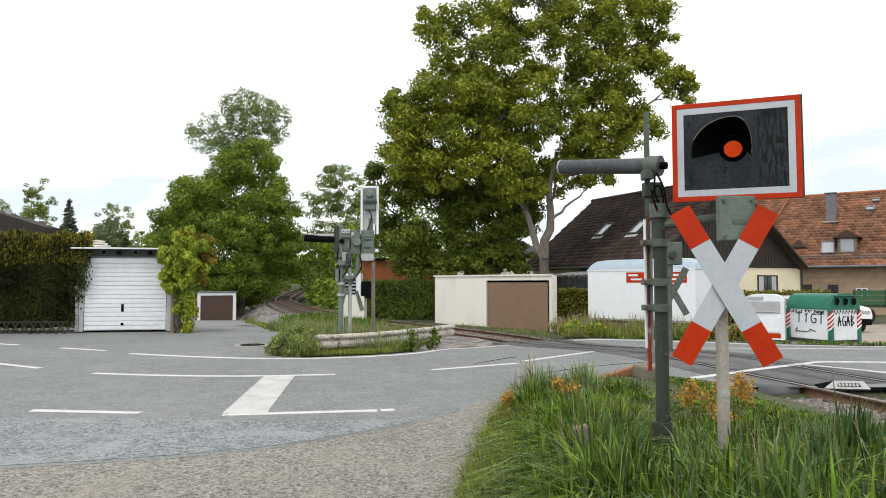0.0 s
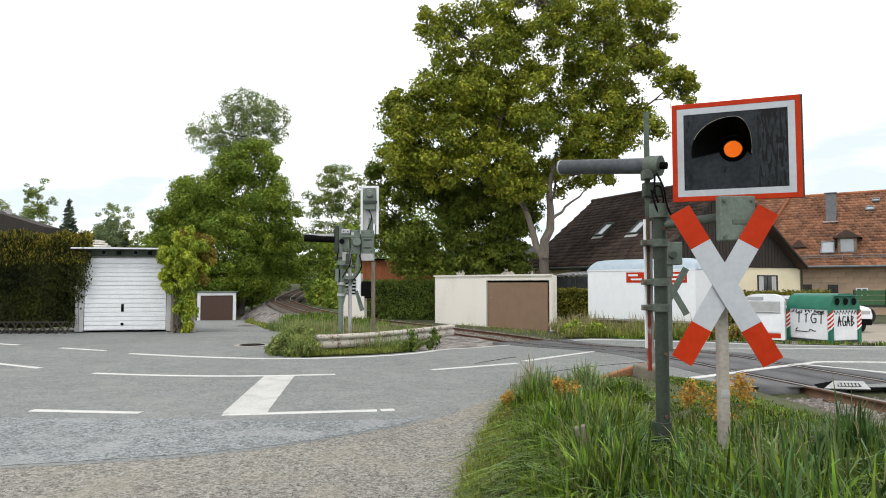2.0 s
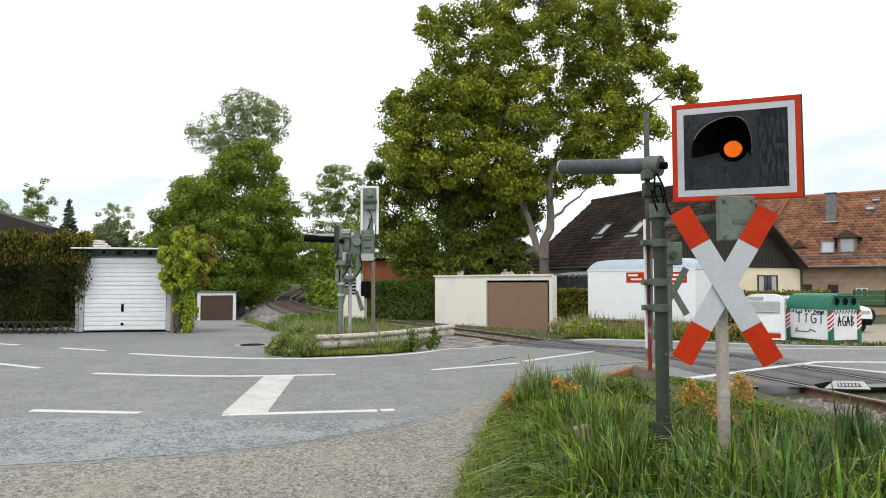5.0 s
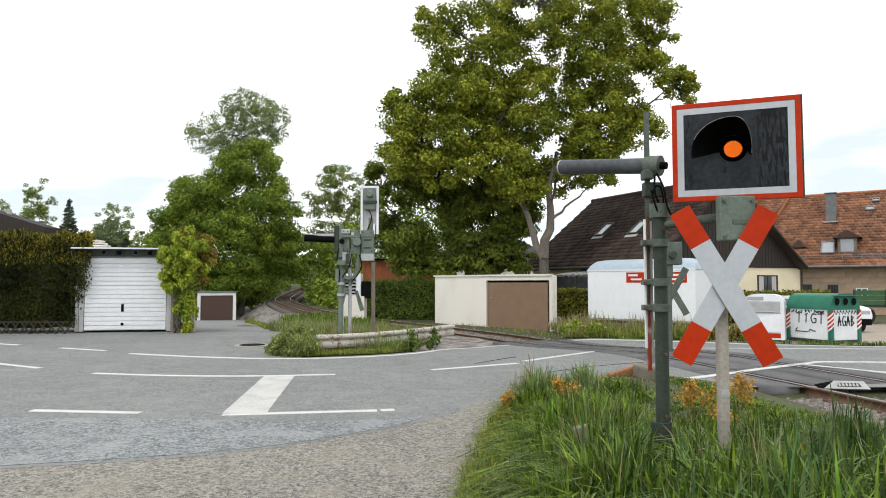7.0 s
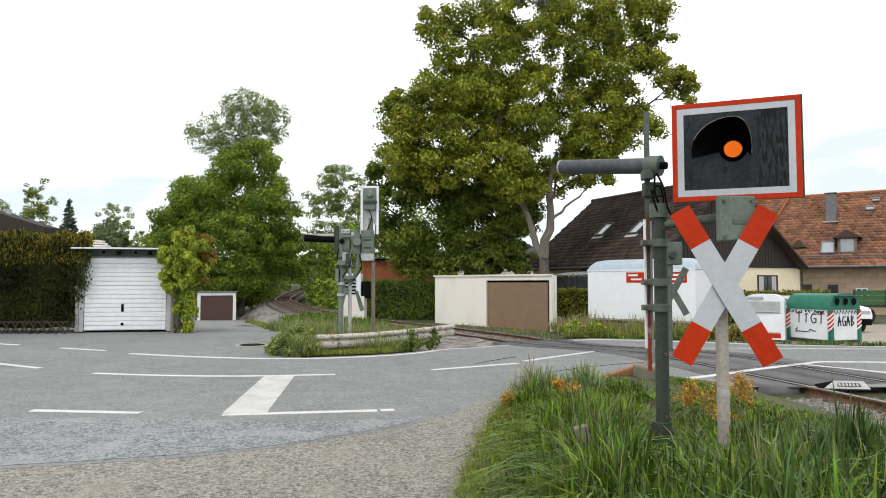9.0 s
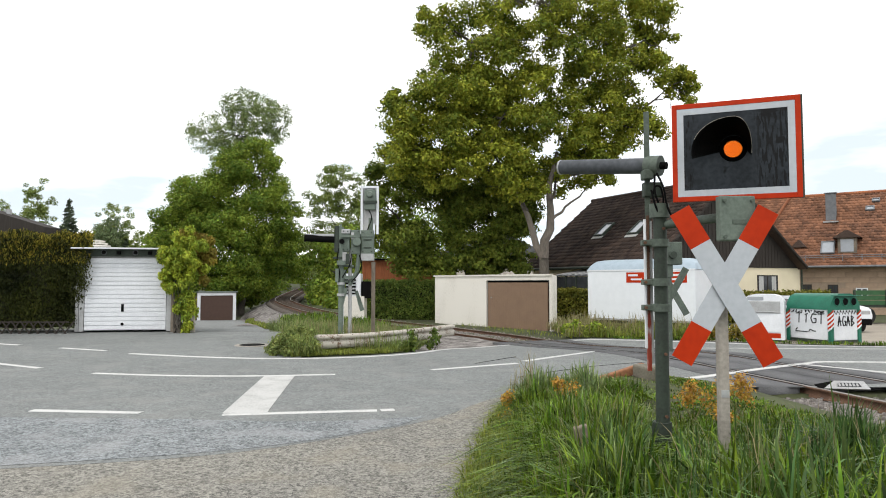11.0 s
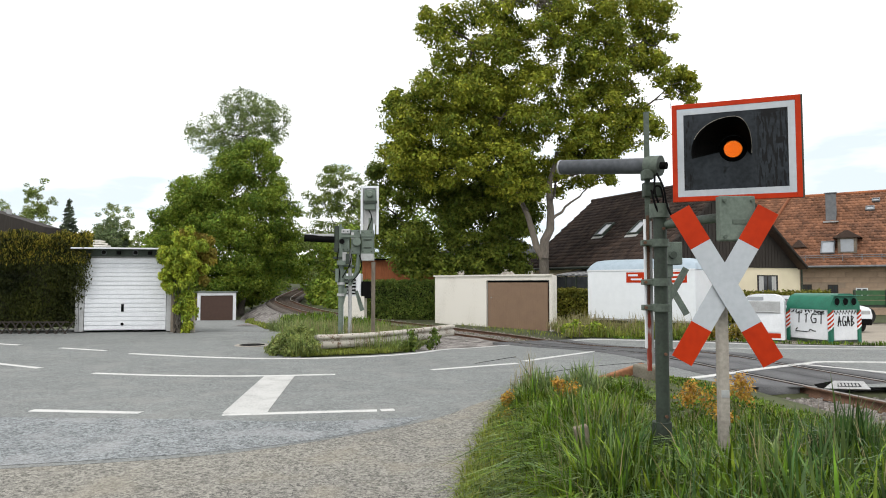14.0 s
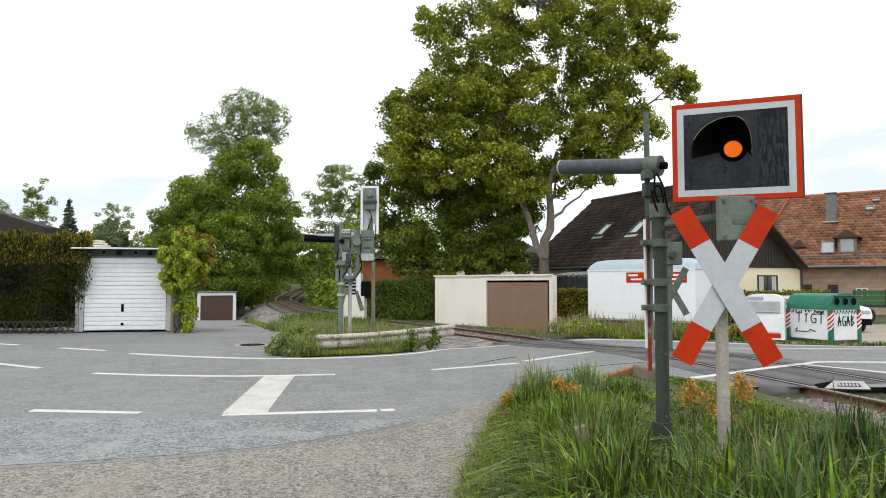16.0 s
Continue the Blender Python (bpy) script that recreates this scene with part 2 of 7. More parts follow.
RUBBER = mat("rubber", (0.02, 0.02, 0.02), (0.012, 0.012, 0.012), 0.8)
LAMP_RED = mat("dark_red_rib", (0.03, 0.004, 0.002), None, 0.5, bump=0, spec=0.05)
INK = mat("black_spray_paint", (0.02, 0.02, 0.022), None, 0.6, bump=0)
TUBE_GREY = mat("grey_dirty_enamel", (0.075, 0.083, 0.092), (0.028, 0.032, 0.036), 0.5, scale=4, fine=22, bump=0.1)
DAMP_CONCRETE = mat("damp_mossy_concrete", (0.20, 0.18, 0.14), (0.10, 0.095, 0.07), 0.9, scale=5, fine=40)
ORANGE_RUST = mat("orange_rust", (0.33, 0.15, 0.07), (0.17, 0.08, 0.045), 0.8, scale=5, fine=30)
RED_PEEL = mat("peeling_red_paint", (0.26, 0.045, 0.025), (0.5, 0.49, 0.47), 0.6, scale=9, fine=40, spread=(0.46, 0.54), stretch=(1, 1, 0.25))
OLD_WOOD = mat("grey_weathered_wood", (0.27, 0.23, 0.18), (0.14, 0.115, 0.09), 0.9, scale=3, fine=25, stretch=(1, 1, 0.4))
LENS = glass("ribbed_lens", (1, 0.75, 0.55), 0.0)


# ---- building helpers ----
def part(name, bm, material, parent=None, label=""):
    me = bpy.data.meshes.new(name)
    bm.normal_update()
    bm.to_mesh(me)
    bm.free()
    return part_mesh(name, me, material, parent, label)


def part_mesh(name, me, material, parent=None, label=""):
    for m in material if isinstance(material, (list, tuple)) else (material,):
        if m.name not in [k.name for k in me.materials if k]:
            me.materials.append(m)
    ob = new(name, me)
    if parent:
        ob.parent = parent
    return tagged(ob, label)


def thing(name, m, label, category, group="", kind=""):
    ob = new(name)
    ob.matrix_world = m
    ob.empty_display_size = 0.2
    return tagged(ob, label, category, group, kind)


def box(x0, x1, y0, y1, z0, z1, bevel=0.0, bm=None, m=None):
    bm = bm or bmesh.new()
    s = Matrix.Translation(((x0 + x1) / 2, (y0 + y1) / 2, (z0 + z1) / 2)) @ Matrix.Diagonal((abs(x1 - x0), abs(y1 - y0), abs(z1 - z0), 1))
    v = bmesh.ops.create_cube(bm, size=1, matrix=(m or Matrix()) @ s)["verts"]
    if bevel:
        edges = list({e for k in v for e in k.link_edges})
        bmesh.ops.bevel(bm, geom=edges, offset=bevel, segments=2, affect="EDGES", profile=0.5)
    return bm


def rod(p, q, r, r2=None, seg=12, bm=None):
    bm = bm or bmesh.new()
    p, q = Vector(p), Vector(q)
    d = q - p
    m = Matrix.Translation((p + q) / 2) @ d.to_track_quat("Z", "Y").to_matrix().to_4x4()
    bmesh.ops.create_cone(bm, cap_ends=True, segments=seg, radius1=r, radius2=r if r2 is None else r2, depth=d.length, matrix=m)
    return bm


def smooth(bm, angle=40):
    for f in bm.faces:
        f.smooth = True
    for e in bm.edges:
        if len(e.link_faces) == 2 and e.calc_face_angle(0) > radians(angle):
            e.smooth = False
    return bm


def prism(outline, y0, y1, bm=None):
    """A solid with an outline in x, z, from y0 to y1."""
    bm = bm or bmesh.new()
    a = [bm.verts.new((x, y0, z)) for x, z in outline]
    b = [bm.verts.new((x, y1, z)) for x, z in outline]
    bm.faces.new(a)
    bm.faces.new(b[::-1])
    for i in range(len(a)):
        j = (i + 1) % len(a)
        bm.faces.new((a[j], a[i], b[i], b[j]))
    bmesh.ops.recalc_face_normals(bm, faces=bm.faces[:])
    return bm


def step(v, a, b):
    t = min(1.0, max(0.0, (v - a) / (b - a)))
    return t * t * (3 - 2 * t)


def mesh_np(name, verts, faces, smooth_faces=False):
    """A mesh from arrays of vertices and of equal-sided faces."""
    me = bpy.data.meshes.new(name)
    n, k = faces.shape
    me.vertices.add(len(verts))
    me.vertices.foreach_set("co", verts.astype(np.float32).ravel())
    me.loops.add(n * k)
    me.loops.foreach_set("vertex_index", faces.astype(np.int32).ravel())
    me.polygons.add(n)
    me.polygons.foreach_set("loop_start", np.arange(0, n * k, k, dtype=np.int32))
    me.polygons.foreach_set("loop_total", np.full(n, k, dtype=np.int32))
    if smooth_faces:
        me.polygons.foreach_set("use_smooth", np.ones(n, dtype=bool))
    me.update(calc_edges=True)
    return me


def spline(points, n):
    """n points along a smooth curve through the given ones."""
    p = np.array(points, float)
    d = np.r_[0, np.cumsum(np.linalg.norm(np.diff(p, axis=0), axis=1))]
    t = np.gradient(p, d, axis=0)
    out = []
    for s in np.linspace(0, d[-1], n):
        i = min(len(d) - 2, max(0, int(np.searchsorted(d, s)) - 1))
        h = d[i + 1] - d[i]
        u = (s - d[i]) / h
        out.append((2 * u**3 - 3 * u**2 + 1) * p[i] + (u**3 - 2 * u**2 + u) * h * t[i] + (-2 * u**3 + 3 * u**2) * p[i + 1] + (u**3 - u**2) * h * t[i + 1])
    return np.array(out)


# ---- lie of the land ----
def height(x, y):
    """The ground falls gently beyond the road, and more along the drive to the rear garage."""
    right = -0.45 * step(y, 13, 22)
    d = x - (-7.5 - 0.30 * (y - 20))
    drive = -0.045 * max(0, y - 20) if y < 60 else -1.8 + 0.012 * (y - 60)
    left = drive * (1 - step(d, 1.5, 6.5)) + right * step(d, 1.5, 6.5)
    if y < 22:
        left = right * step(x, -5, 1)
    return left + 2.6 * step(y, 70, 150) * step(d, -6, 6)


def loft(name, a, b, n, lift, material, label, category, across=14, wob=0.0, crown=0.0):
    """A sheet of ground between two plan curves."""
    A, B = spline(a, n), spline(b, n)
    verts, faces = [], []
    for i in range(n):
        for j in range(across + 1):
            u = j / across
            x, y = A[i] * (1 - u) + B[i] * u
            z = height(x, y) + lift + crown * math.sin(math.pi * u) ** 0.7
            if wob:
                z += wob * noise.noise((x * 1.3, y * 1.3, 0)) * math.sin(math.pi * u)
            verts.append((x, y, z))
    for i in range(n - 1):
        for j in range(across):
            k = i * (across + 1) + j
            faces.append((k, k + 1, k + across + 2, k + across + 1))
    me = mesh_np(name, np.array(verts), np.array(faces), True)
    ob = part_mesh(name, me, material)
    if me.polygons[0].normal.z < 0:
        me.flip_normals()
    return tagged(ob, label, category, kind="structure")


def ground():
    xs = np.r_[-900, -400, -200, -120, -80, -60, np.arange(-46, 30.1, 0.8), 40, 55, 75, 110, 200, 400, 900]
    ys = np.r_[-300, -100, -40, -20, np.arange(-12, 62.1, 0.8), 70, 80, 90, 105, 120, 140, 170, 260, 500, 1200]
    verts = []
    for y in ys:
        for x in xs:
            z = height(float(x), float(y)) - 0.05
            z -= 0.3 * step(x, 0.2, 1.5) * (1 - step(y, 8.6, 9.4)) * (1 - step(x, 12, 16)) + 0.05 * step(y, -12, -9) * (1 - step(y, 60, 66))
            verts.append((x, y, z))
    w = len(xs)
    faces = [(r * w + c, r * w + c + 1, (r + 1) * w + c + 1, (r + 1) * w + c) for r in range(len(ys) - 1) for c in range(w - 1)]
    ob = part_mesh("ground", mesh_np("ground", np.array(verts), np.array(faces), True), SOIL)
    tagged(ob, "grassy earth reaching to the horizon", "ground", kind="structure")


ground()
FAR_EDGE = [(-60, 13.1), (-20, 13.1), (-8, 13.1), (-3.6, 13.15), (-1.2, 14.2), (0.25, 17.0), (2.1, 20.9), (5.1, 23.4), (9.0, 22.2), (13.2, 19.9), (30, 14.6), (60, 8)]
NEAR_EDGE = [(-60, 3.6), (-20, 4.2), (-8, 4.8), (-3.6, 5.4), (-1.7, 6.0), (-1.0, 6.5), (-0.15, 7.3), (0.75, 8.8), (1.6, 9.55), (3.2, 9.6), (5, 9.6), (9, 9.6), (13.2, 9.5), (30, 8.2), (60, 2)]
road = loft("road", NEAR_EDGE, FAR_EDGE, 260, 0.0, ASPHALT,
            "worn grey asphalt road bending over the tracks", "road")
loft("side_road", [(-60, -12), (-60, 0), (-60, 9.6)], [(-0.4, -12), (-0.05, 3), (1.2, 9.6)], 60, -0.002, ASPHALT_OLD,
     "old brownish gravelly asphalt side road", "road", across=40)
# bluish tonal band; its pale grains are sun glints painted into the asphalt
loft("repaired_strip", [(-14, 7.75), (-6, 7.5), (-3, 7.35), (-1.2, 7.25), (-0.2, 7.5)], [(-14, 4.9), (-6, 5.2), (-3.2, 5.6), (-1.6, 6.15), (-0.45, 7.05)], 50, 0.003,
     asphalt("asphalt_strip", (0.207, 0.223, 0.226), (0.160, 0.173, 0.176), (0.31, 0.318, 0.318), 0.6, 85, 0.5), "bluish asphalt strip with painted glints along the junction", "road", across=16)
loft("forecourt", [(-60, 12.8), (-60, 17), (-60, 20.6)], [(-2.7, 12.8), (-3.9, 17), (-4.9, 20.6)], 24, -0.003, ASPHALT, "grey asphalt forecourt before the garages", "forecourt", across=40)
loft("driveway", [(-14.5, 20.6), (-14.5, 28), (-17.5, 40), (-24, 57)], [(-5.4, 20.6), (-7.7, 28), (-12, 40), (-16.8, 57)], 40, 0.0, ASPHALT, "grey asphalt driveway sloping down to a rear garage", "driveway")


# ---- railway ----
TRACK = spline([(9.6, -9.0), (7.6, 1.0), (6.35, 8.3), (5.85, 10.6), (4.9, 15.5), (3.5, 21.0), (0.6, 27.0), (-4.0, 35), (-9.2, 47), (-12.7, 56), (-16.05, 66), (-17.95, 77), (-19.5, 90), (-24.2, 130), (-29, 170)], 300)


def track_z(x, y):
    if y < 23:
        return height(x, y) + 0.015
    return float(np.interp(y, (23, 47, 56, 66, 77, 90, 130, 170), (-0.42, -0.42, -0.30, -0.08, 0.25, 0.66, 2.06, 3.2)))


def along(offset, path=None):
    path = TRACK if path is None else path
    t = np.gradient(path, axis=0)
    t /= np.linalg.norm(t, axis=1)[:, None]
    return path + offset * np.c_[t[:, 1], -t[:, 0]]


def strip(name, profile, material, parent, label="", first=0, last=None, base=0.0):
    """A profile of (offset across, height) swept along the track."""
    lines = [along(o)[first:last] for o, _ in profile]
    n, k = len(lines[0]), len(profile)
    mid = TRACK[first:last]
    verts = np.array([(lines[j][i][0], lines[j][i][1], track_z(*mid[i]) + profile[j][1] + base) for i in range(n) for j in range(k)])
    faces = np.array([(i * k + j, i * k + (j + 1) % k, (i + 1) * k + (j + 1) % k, (i + 1) * k + j) for i in range(n - 1) for j in range(k)])
    me = mesh_np(name, verts, faces)
    return part_mesh(name, me, material, parent, label)


def railway():
    t = thing("railway_track", Matrix(), "single rusty railway track on dark timber sleepers", "railway track", kind="structure")
    n0 = int(np.argmax(TRACK[:, 1] > 9.5))
    n1 = int(np.argmax(TRACK[:, 1] > 23.0))
    for first, last in ((0, n0 + 1), (n1, None)):
        strip("trackbed", [(-1.75, -0.45), (-1.3, -0.175), (1.3, -0.175), (1.75, -0.45)], BALLAST_BROWN, t, "grey crushed stone ballast", first, last)
    strip("embankment", [(-4.0, -1.7), (-1.68, -0.40), (-1.68, -0.55), (-4.0, -1.9)], BALLAST, t, "pale gravel embankment slope", n1)
    for side in (-0.7525, 0.7525):
        prof = [(-0.0625, -0.148), (0.0625, -0.148), (0.0625, -0.135), (0.012, -0.12), (0.012, -0.04), (0.036, -0.03), (0.036, -0.004),
                (-0.036, -0.004), (-0.036, -0.03), (-0.012, -0.04), (-0.012, -0.12), (-0.0625, -0.135)]
        r = strip("rail", [(o + side, h) for o, h in prof], RUST, t, "rust-brown steel rail")
        strip("running_face", [(side - 0.034, -0.006), (side + 0.034, -0.006), (side + 0.034, 0.0), (side - 0.034, 0.0)], RAIL_TOP, r, "bright worn rail head")
    me = bpy.data.meshes.new("sleeper")
    bm = box(-1.25, 1.25, -0.13, 0.13, -0.28, -0.145, 0.012)
    bm.to_mesh(me)
    bm.free()
    me.materials.append(TIMBER)
    d = np.r_[0, np.cumsum(np.linalg.norm(np.diff(TRACK, axis=0), axis=1))]
    for s in np.arange(0, 130, 0.63):
        i = int(np.searchsorted(d, s))
        i = min(max(i, 1), len(TRACK) - 2)
        u = (s - d[i - 1]) / (d[i] - d[i - 1])
        x, y = TRACK[i - 1] * (1 - u) + TRACK[i] * u
        if 8.9 < y < 23.2:
            continue
        tx, ty = TRACK[i + 1] - TRACK[i - 1]
        ob = new("sleeper", me)
        ob.parent = t
        ob.matrix_local = Matrix.Translation((x, y, track_z(x, y))) @ Matrix.Rotation(math.atan2(ty, tx) - math.pi / 2, 4, "Z")


railway()


def foliage(centres, radii, count, size, seed, shell=0.55, aspect=1.0, droop=0.3, upright=False):
    """Small bent leaf sprays, gathered on the outer part of uneven clumps. Returns verts and faces (4 corners each)."""
    rng = np.random.default_rng(seed)
    c, r = np.array(centres, float), np.array(radii, float)
    if r.ndim == 1:
        r = np.repeat(r[:, None], 3, 1)
    w = (r[:, 0] * r[:, 1] + r[:, 2] * r[:, 1]) ** 1.0
    pick = rng.choice(len(c), count, p=w / w.sum())
    v = rng.normal(size=(count, 3))
    v /= np.linalg.norm(v, axis=1)[:, None]
    rad = shell + (1 - shell) * rng.random(count) ** 0.6
    rad *= 1 + 0.12 * rng.normal(size=count)
    p = c[pick] + v * rad[:, None] * r[pick]
    nrm = v * 0.8 + rng.normal(size=(count, 3)) * 0.5 + np.array([0, 0, 0.4])
    nrm /= np.linalg.norm(nrm, axis=1)[:, None]
    a = np.cross(nrm, rng.normal(size=(count, 3)))
    if upright:
        a = rng.normal(size=(count, 3)) * 0.55 + np.array([0, 0, -1.0])
    a /= np.linalg.norm(a, axis=1)[:, None]
    b = np.cross(nrm, a)
    b /= np.linalg.norm(b, axis=1)[:, None] + 1e-9
    s = size * (0.6 + 0.8 * rng.random(count))[:, None]
    tip = p + a * s * aspect - np.array([0, 0, 1]) * s * droop
    tail = p - a * s * aspect
    left = p + b * s * 0.62 + nrm * s * 0.18
    right = p - b * s * 0.62 + nrm * s * 0.18
    verts = np.stack([tail, right, tip, left], 1).reshape(-1, 3)
    return verts, np.arange(count * 4).reshape(-1, 4)


def clumps(rng, n, centre, size, r0, r1, power=0.8):
    """n clump centres through the outer part of an ellipsoid, and their radii."""
    out, rad = [], []
    while len(out) < n:
        v = rng.normal(size=3)
        v /= np.linalg.norm(v)
        k = rng.random() ** (power / 2.0) * 0.95
        out.append(np.array(centre) + v * k * np.array(size))
        rad.append(r0 + (r1 - r0) * rng.random())
    return np.array(out), np.array(rad)


def limb(bm, p, q, r0, r1, rng, bend=0.25, seg=7, pieces=5):
    """A tapered, crooked limb."""
    p, q = np.array(p, float), np.array(q, float)
    pts = [p + (q - p) * i / pieces + (rng.normal(size=3) * bend * np.linalg.norm(q - p) / pieces * (0 < i < pieces)) for i in range(pieces + 1)]
    ring = []
    for i, c in enumerate(pts):
        d = Vector(pts[min(i + 1, pieces)] - pts[max(i - 1, 0)]).normalized()
        u = d.orthogonal().normalized()
        w = d.cross(u)
        r = r0 + (r1 - r0) * i / pieces
        ring.append([bm.verts.new(Vector(c) + (u * math.cos(2 * math.pi * k / seg) + w * math.sin(2 * math.pi * k / seg)) * r) for k in range(seg)])
    for a, b in zip(ring, ring[1:]):
        off = min(range(seg), key=lambda s: (a[0].co - b[s].co).length)
        for k in range(seg):
            f = bm.faces.new((a[k], a[(k + 1) % seg], b[(k + 1 + off) % seg], b[(k + off) % seg]))
            f.smooth = True
    bm.faces.new(ring[-1])


SWAYING = []


def tree(name, x, y, z, label, trunk_top, trunk_r, crowns, size, seed, material, sway=0.0, limbs=6, group="", dense=1.45, shell=0.45, stems=(), many=1.0, flat=0.7):
    """A tapered trunk with limbs, and a crown in boughs of many small leaves. crowns: rows of centre, half size, clumps, clump radii, leaves."""
    rng = np.random.default_rng(seed)
    t = thing(name, Matrix.Translation((x, y, z)), label, "tree", group)
    bm = bmesh.new()
    limb(bm, (0, 0, -0.3), trunk_top, trunk_r, trunk_r * 0.6, rng, 0.12, 10, 6)
    top = np.array(trunk_top, float)
    forks = [top * u for u in (0.7, 0.85, 1.0)] + [np.array(k, float) for k in stems]
    for c in sorted(crowns, key=lambda k: np.linalg.norm(np.array(k[0]) - top)):
        q = np.array(c[0], float) + np.array([0, 0, c[1][2] * 0.2])
        p = min(forks, key=lambda k: np.linalg.norm(q - k) + 3.0 * max(0.0, k[2] - q[2] + 1.0))
        limb(bm, p, q, trunk_r * 0.22, 0.03, rng, 0.14)
        forks += [p + (q - p) * u for u in (0.5, 0.75, 1.0)]
        for _ in range(limbs):
            u = rng.uniform(0.45, 1.0)
            limb(bm, p + (q - p) * u, np.array(c[0]) + rng.uniform(-0.75, 0.75, 3) * np.array(c[1]), trunk_r * 0.09, 0.012, rng, 0.16, 5, 5)
    part("trunk", bm, BARK, t)
    for k, (centre, half, n, radii, leaves) in enumerate(crowns):
        cs, rs = clumps(rng, int(n * many), (0, 0, 0), half, *radii)
        v, f = foliage(cs, np.c_[rs, rs, rs * flat], int(leaves * dense), size, seed * 31 + k, shell)
        ob = part_mesh("crown", mesh_np("crown", v, f), material, t)
        ob.location = centre
        if sway:
            SWAYING.append((ob, Vector(centre), sway, seed * 7 + k))
    return t


# ---- buildings ----
def courses(corner, u, v, nu, nv, tw, th, material, parent, clip=None, seed=1):
    """A roof's tiles, each with its own edge and a slight unevenness. corner: lower left; u along the eave, v up the slope, unit vectors."""
    rng = np.random.default_rng(seed)
    c, u, v = (np.array(k, float) for k in (corner, u, v))
    w = np.cross(u, v)
    verts, faces = [], []
    for r in range(nv):
        for k in range(nu):
            a, b = k * tw + (r % 2) * tw * 0.5, r * th
            if clip and not clip(a + tw / 2, b + th / 2):
                continue
            lift = 0.05 + rng.uniform(-0.008, 0.012)
            tilt = rng.uniform(-0.006, 0.006)
            i = len(verts)
            prof = ((0.0, 0.0), (0.3, 0.03), (0.65, 0.012), (0.985, 0.0))
            for s, h in prof:
                verts.append(c + u * (a + s * tw) + v * b + w * (lift + h + tilt))
            for s, h in prof:
                verts.append(c + u * (a + s * tw) + v * (b + th * 1.12) + w * (0.012 + h))
            for s, h in prof:
                verts.append(c + u * (a + s * tw) + v * b + w * 0.0)
            for q in range(3):
                faces.append((i + q, i + q + 1, i + 5 + q, i + 4 + q))
                faces.append((i + 8 + q, i + 9 + q, i + 1 + q, i + q))
    ob = part_mesh("roof_tile", mesh_np("roof_tile", np.array(verts), np.array(faces)), material, parent)
    return tagged(ob, kind="stuff")


def window(parent, x, y, z, w, h, frame_mat=WHITE, sill=True, curtain=True, name="window"):
    """A casement in a wall that faces -y, with its frame, mullion, sill and curtain. x, z: the middle of its foot."""
    f = box(x - w / 2, x - w / 2 + 0.07, y - 0.03, y + 0.06, z, z + h)
    box(x + w / 2 - 0.07, x + w / 2, y - 0.03, y + 0.06, z, z + h, bm=f)
    box(x - w / 2 + 0.07, x + w / 2 - 0.07, y - 0.03, y + 0.06, z + h - 0.07, z + h, bm=f)
    box(x - w / 2 + 0.07, x + w / 2 - 0.07, y - 0.03, y + 0.06, z, z + 0.07, bm=f)
    box(x - 0.035, x + 0.035, y - 0.028, y + 0.05, z + 0.07, z + h - 0.07, bm=f)
    win = part(name, f, frame_mat, parent)
    part("pane", box(x - w / 2 + 0.07, x + w / 2 - 0.07, y - 0.016, y - 0.008, z + 0.07, z + h - 0.07), PANE, win)
    if curtain:
        for a, b in ((-0.42, -0.2), (0.2, 0.42)):
            part("curtain", box(x + a * w, x + b * w, y - 0.021, y - 0.017, z + 0.07, z + h - 0.07), CURTAIN, win)
    if sill:
        part("sill", box(x - w / 2 - 0.08, x + w / 2 + 0.08, y - 0.12, y - 0.03, z - 0.06, z - 0.005, 0.008), CONCRETE, win)
    return win


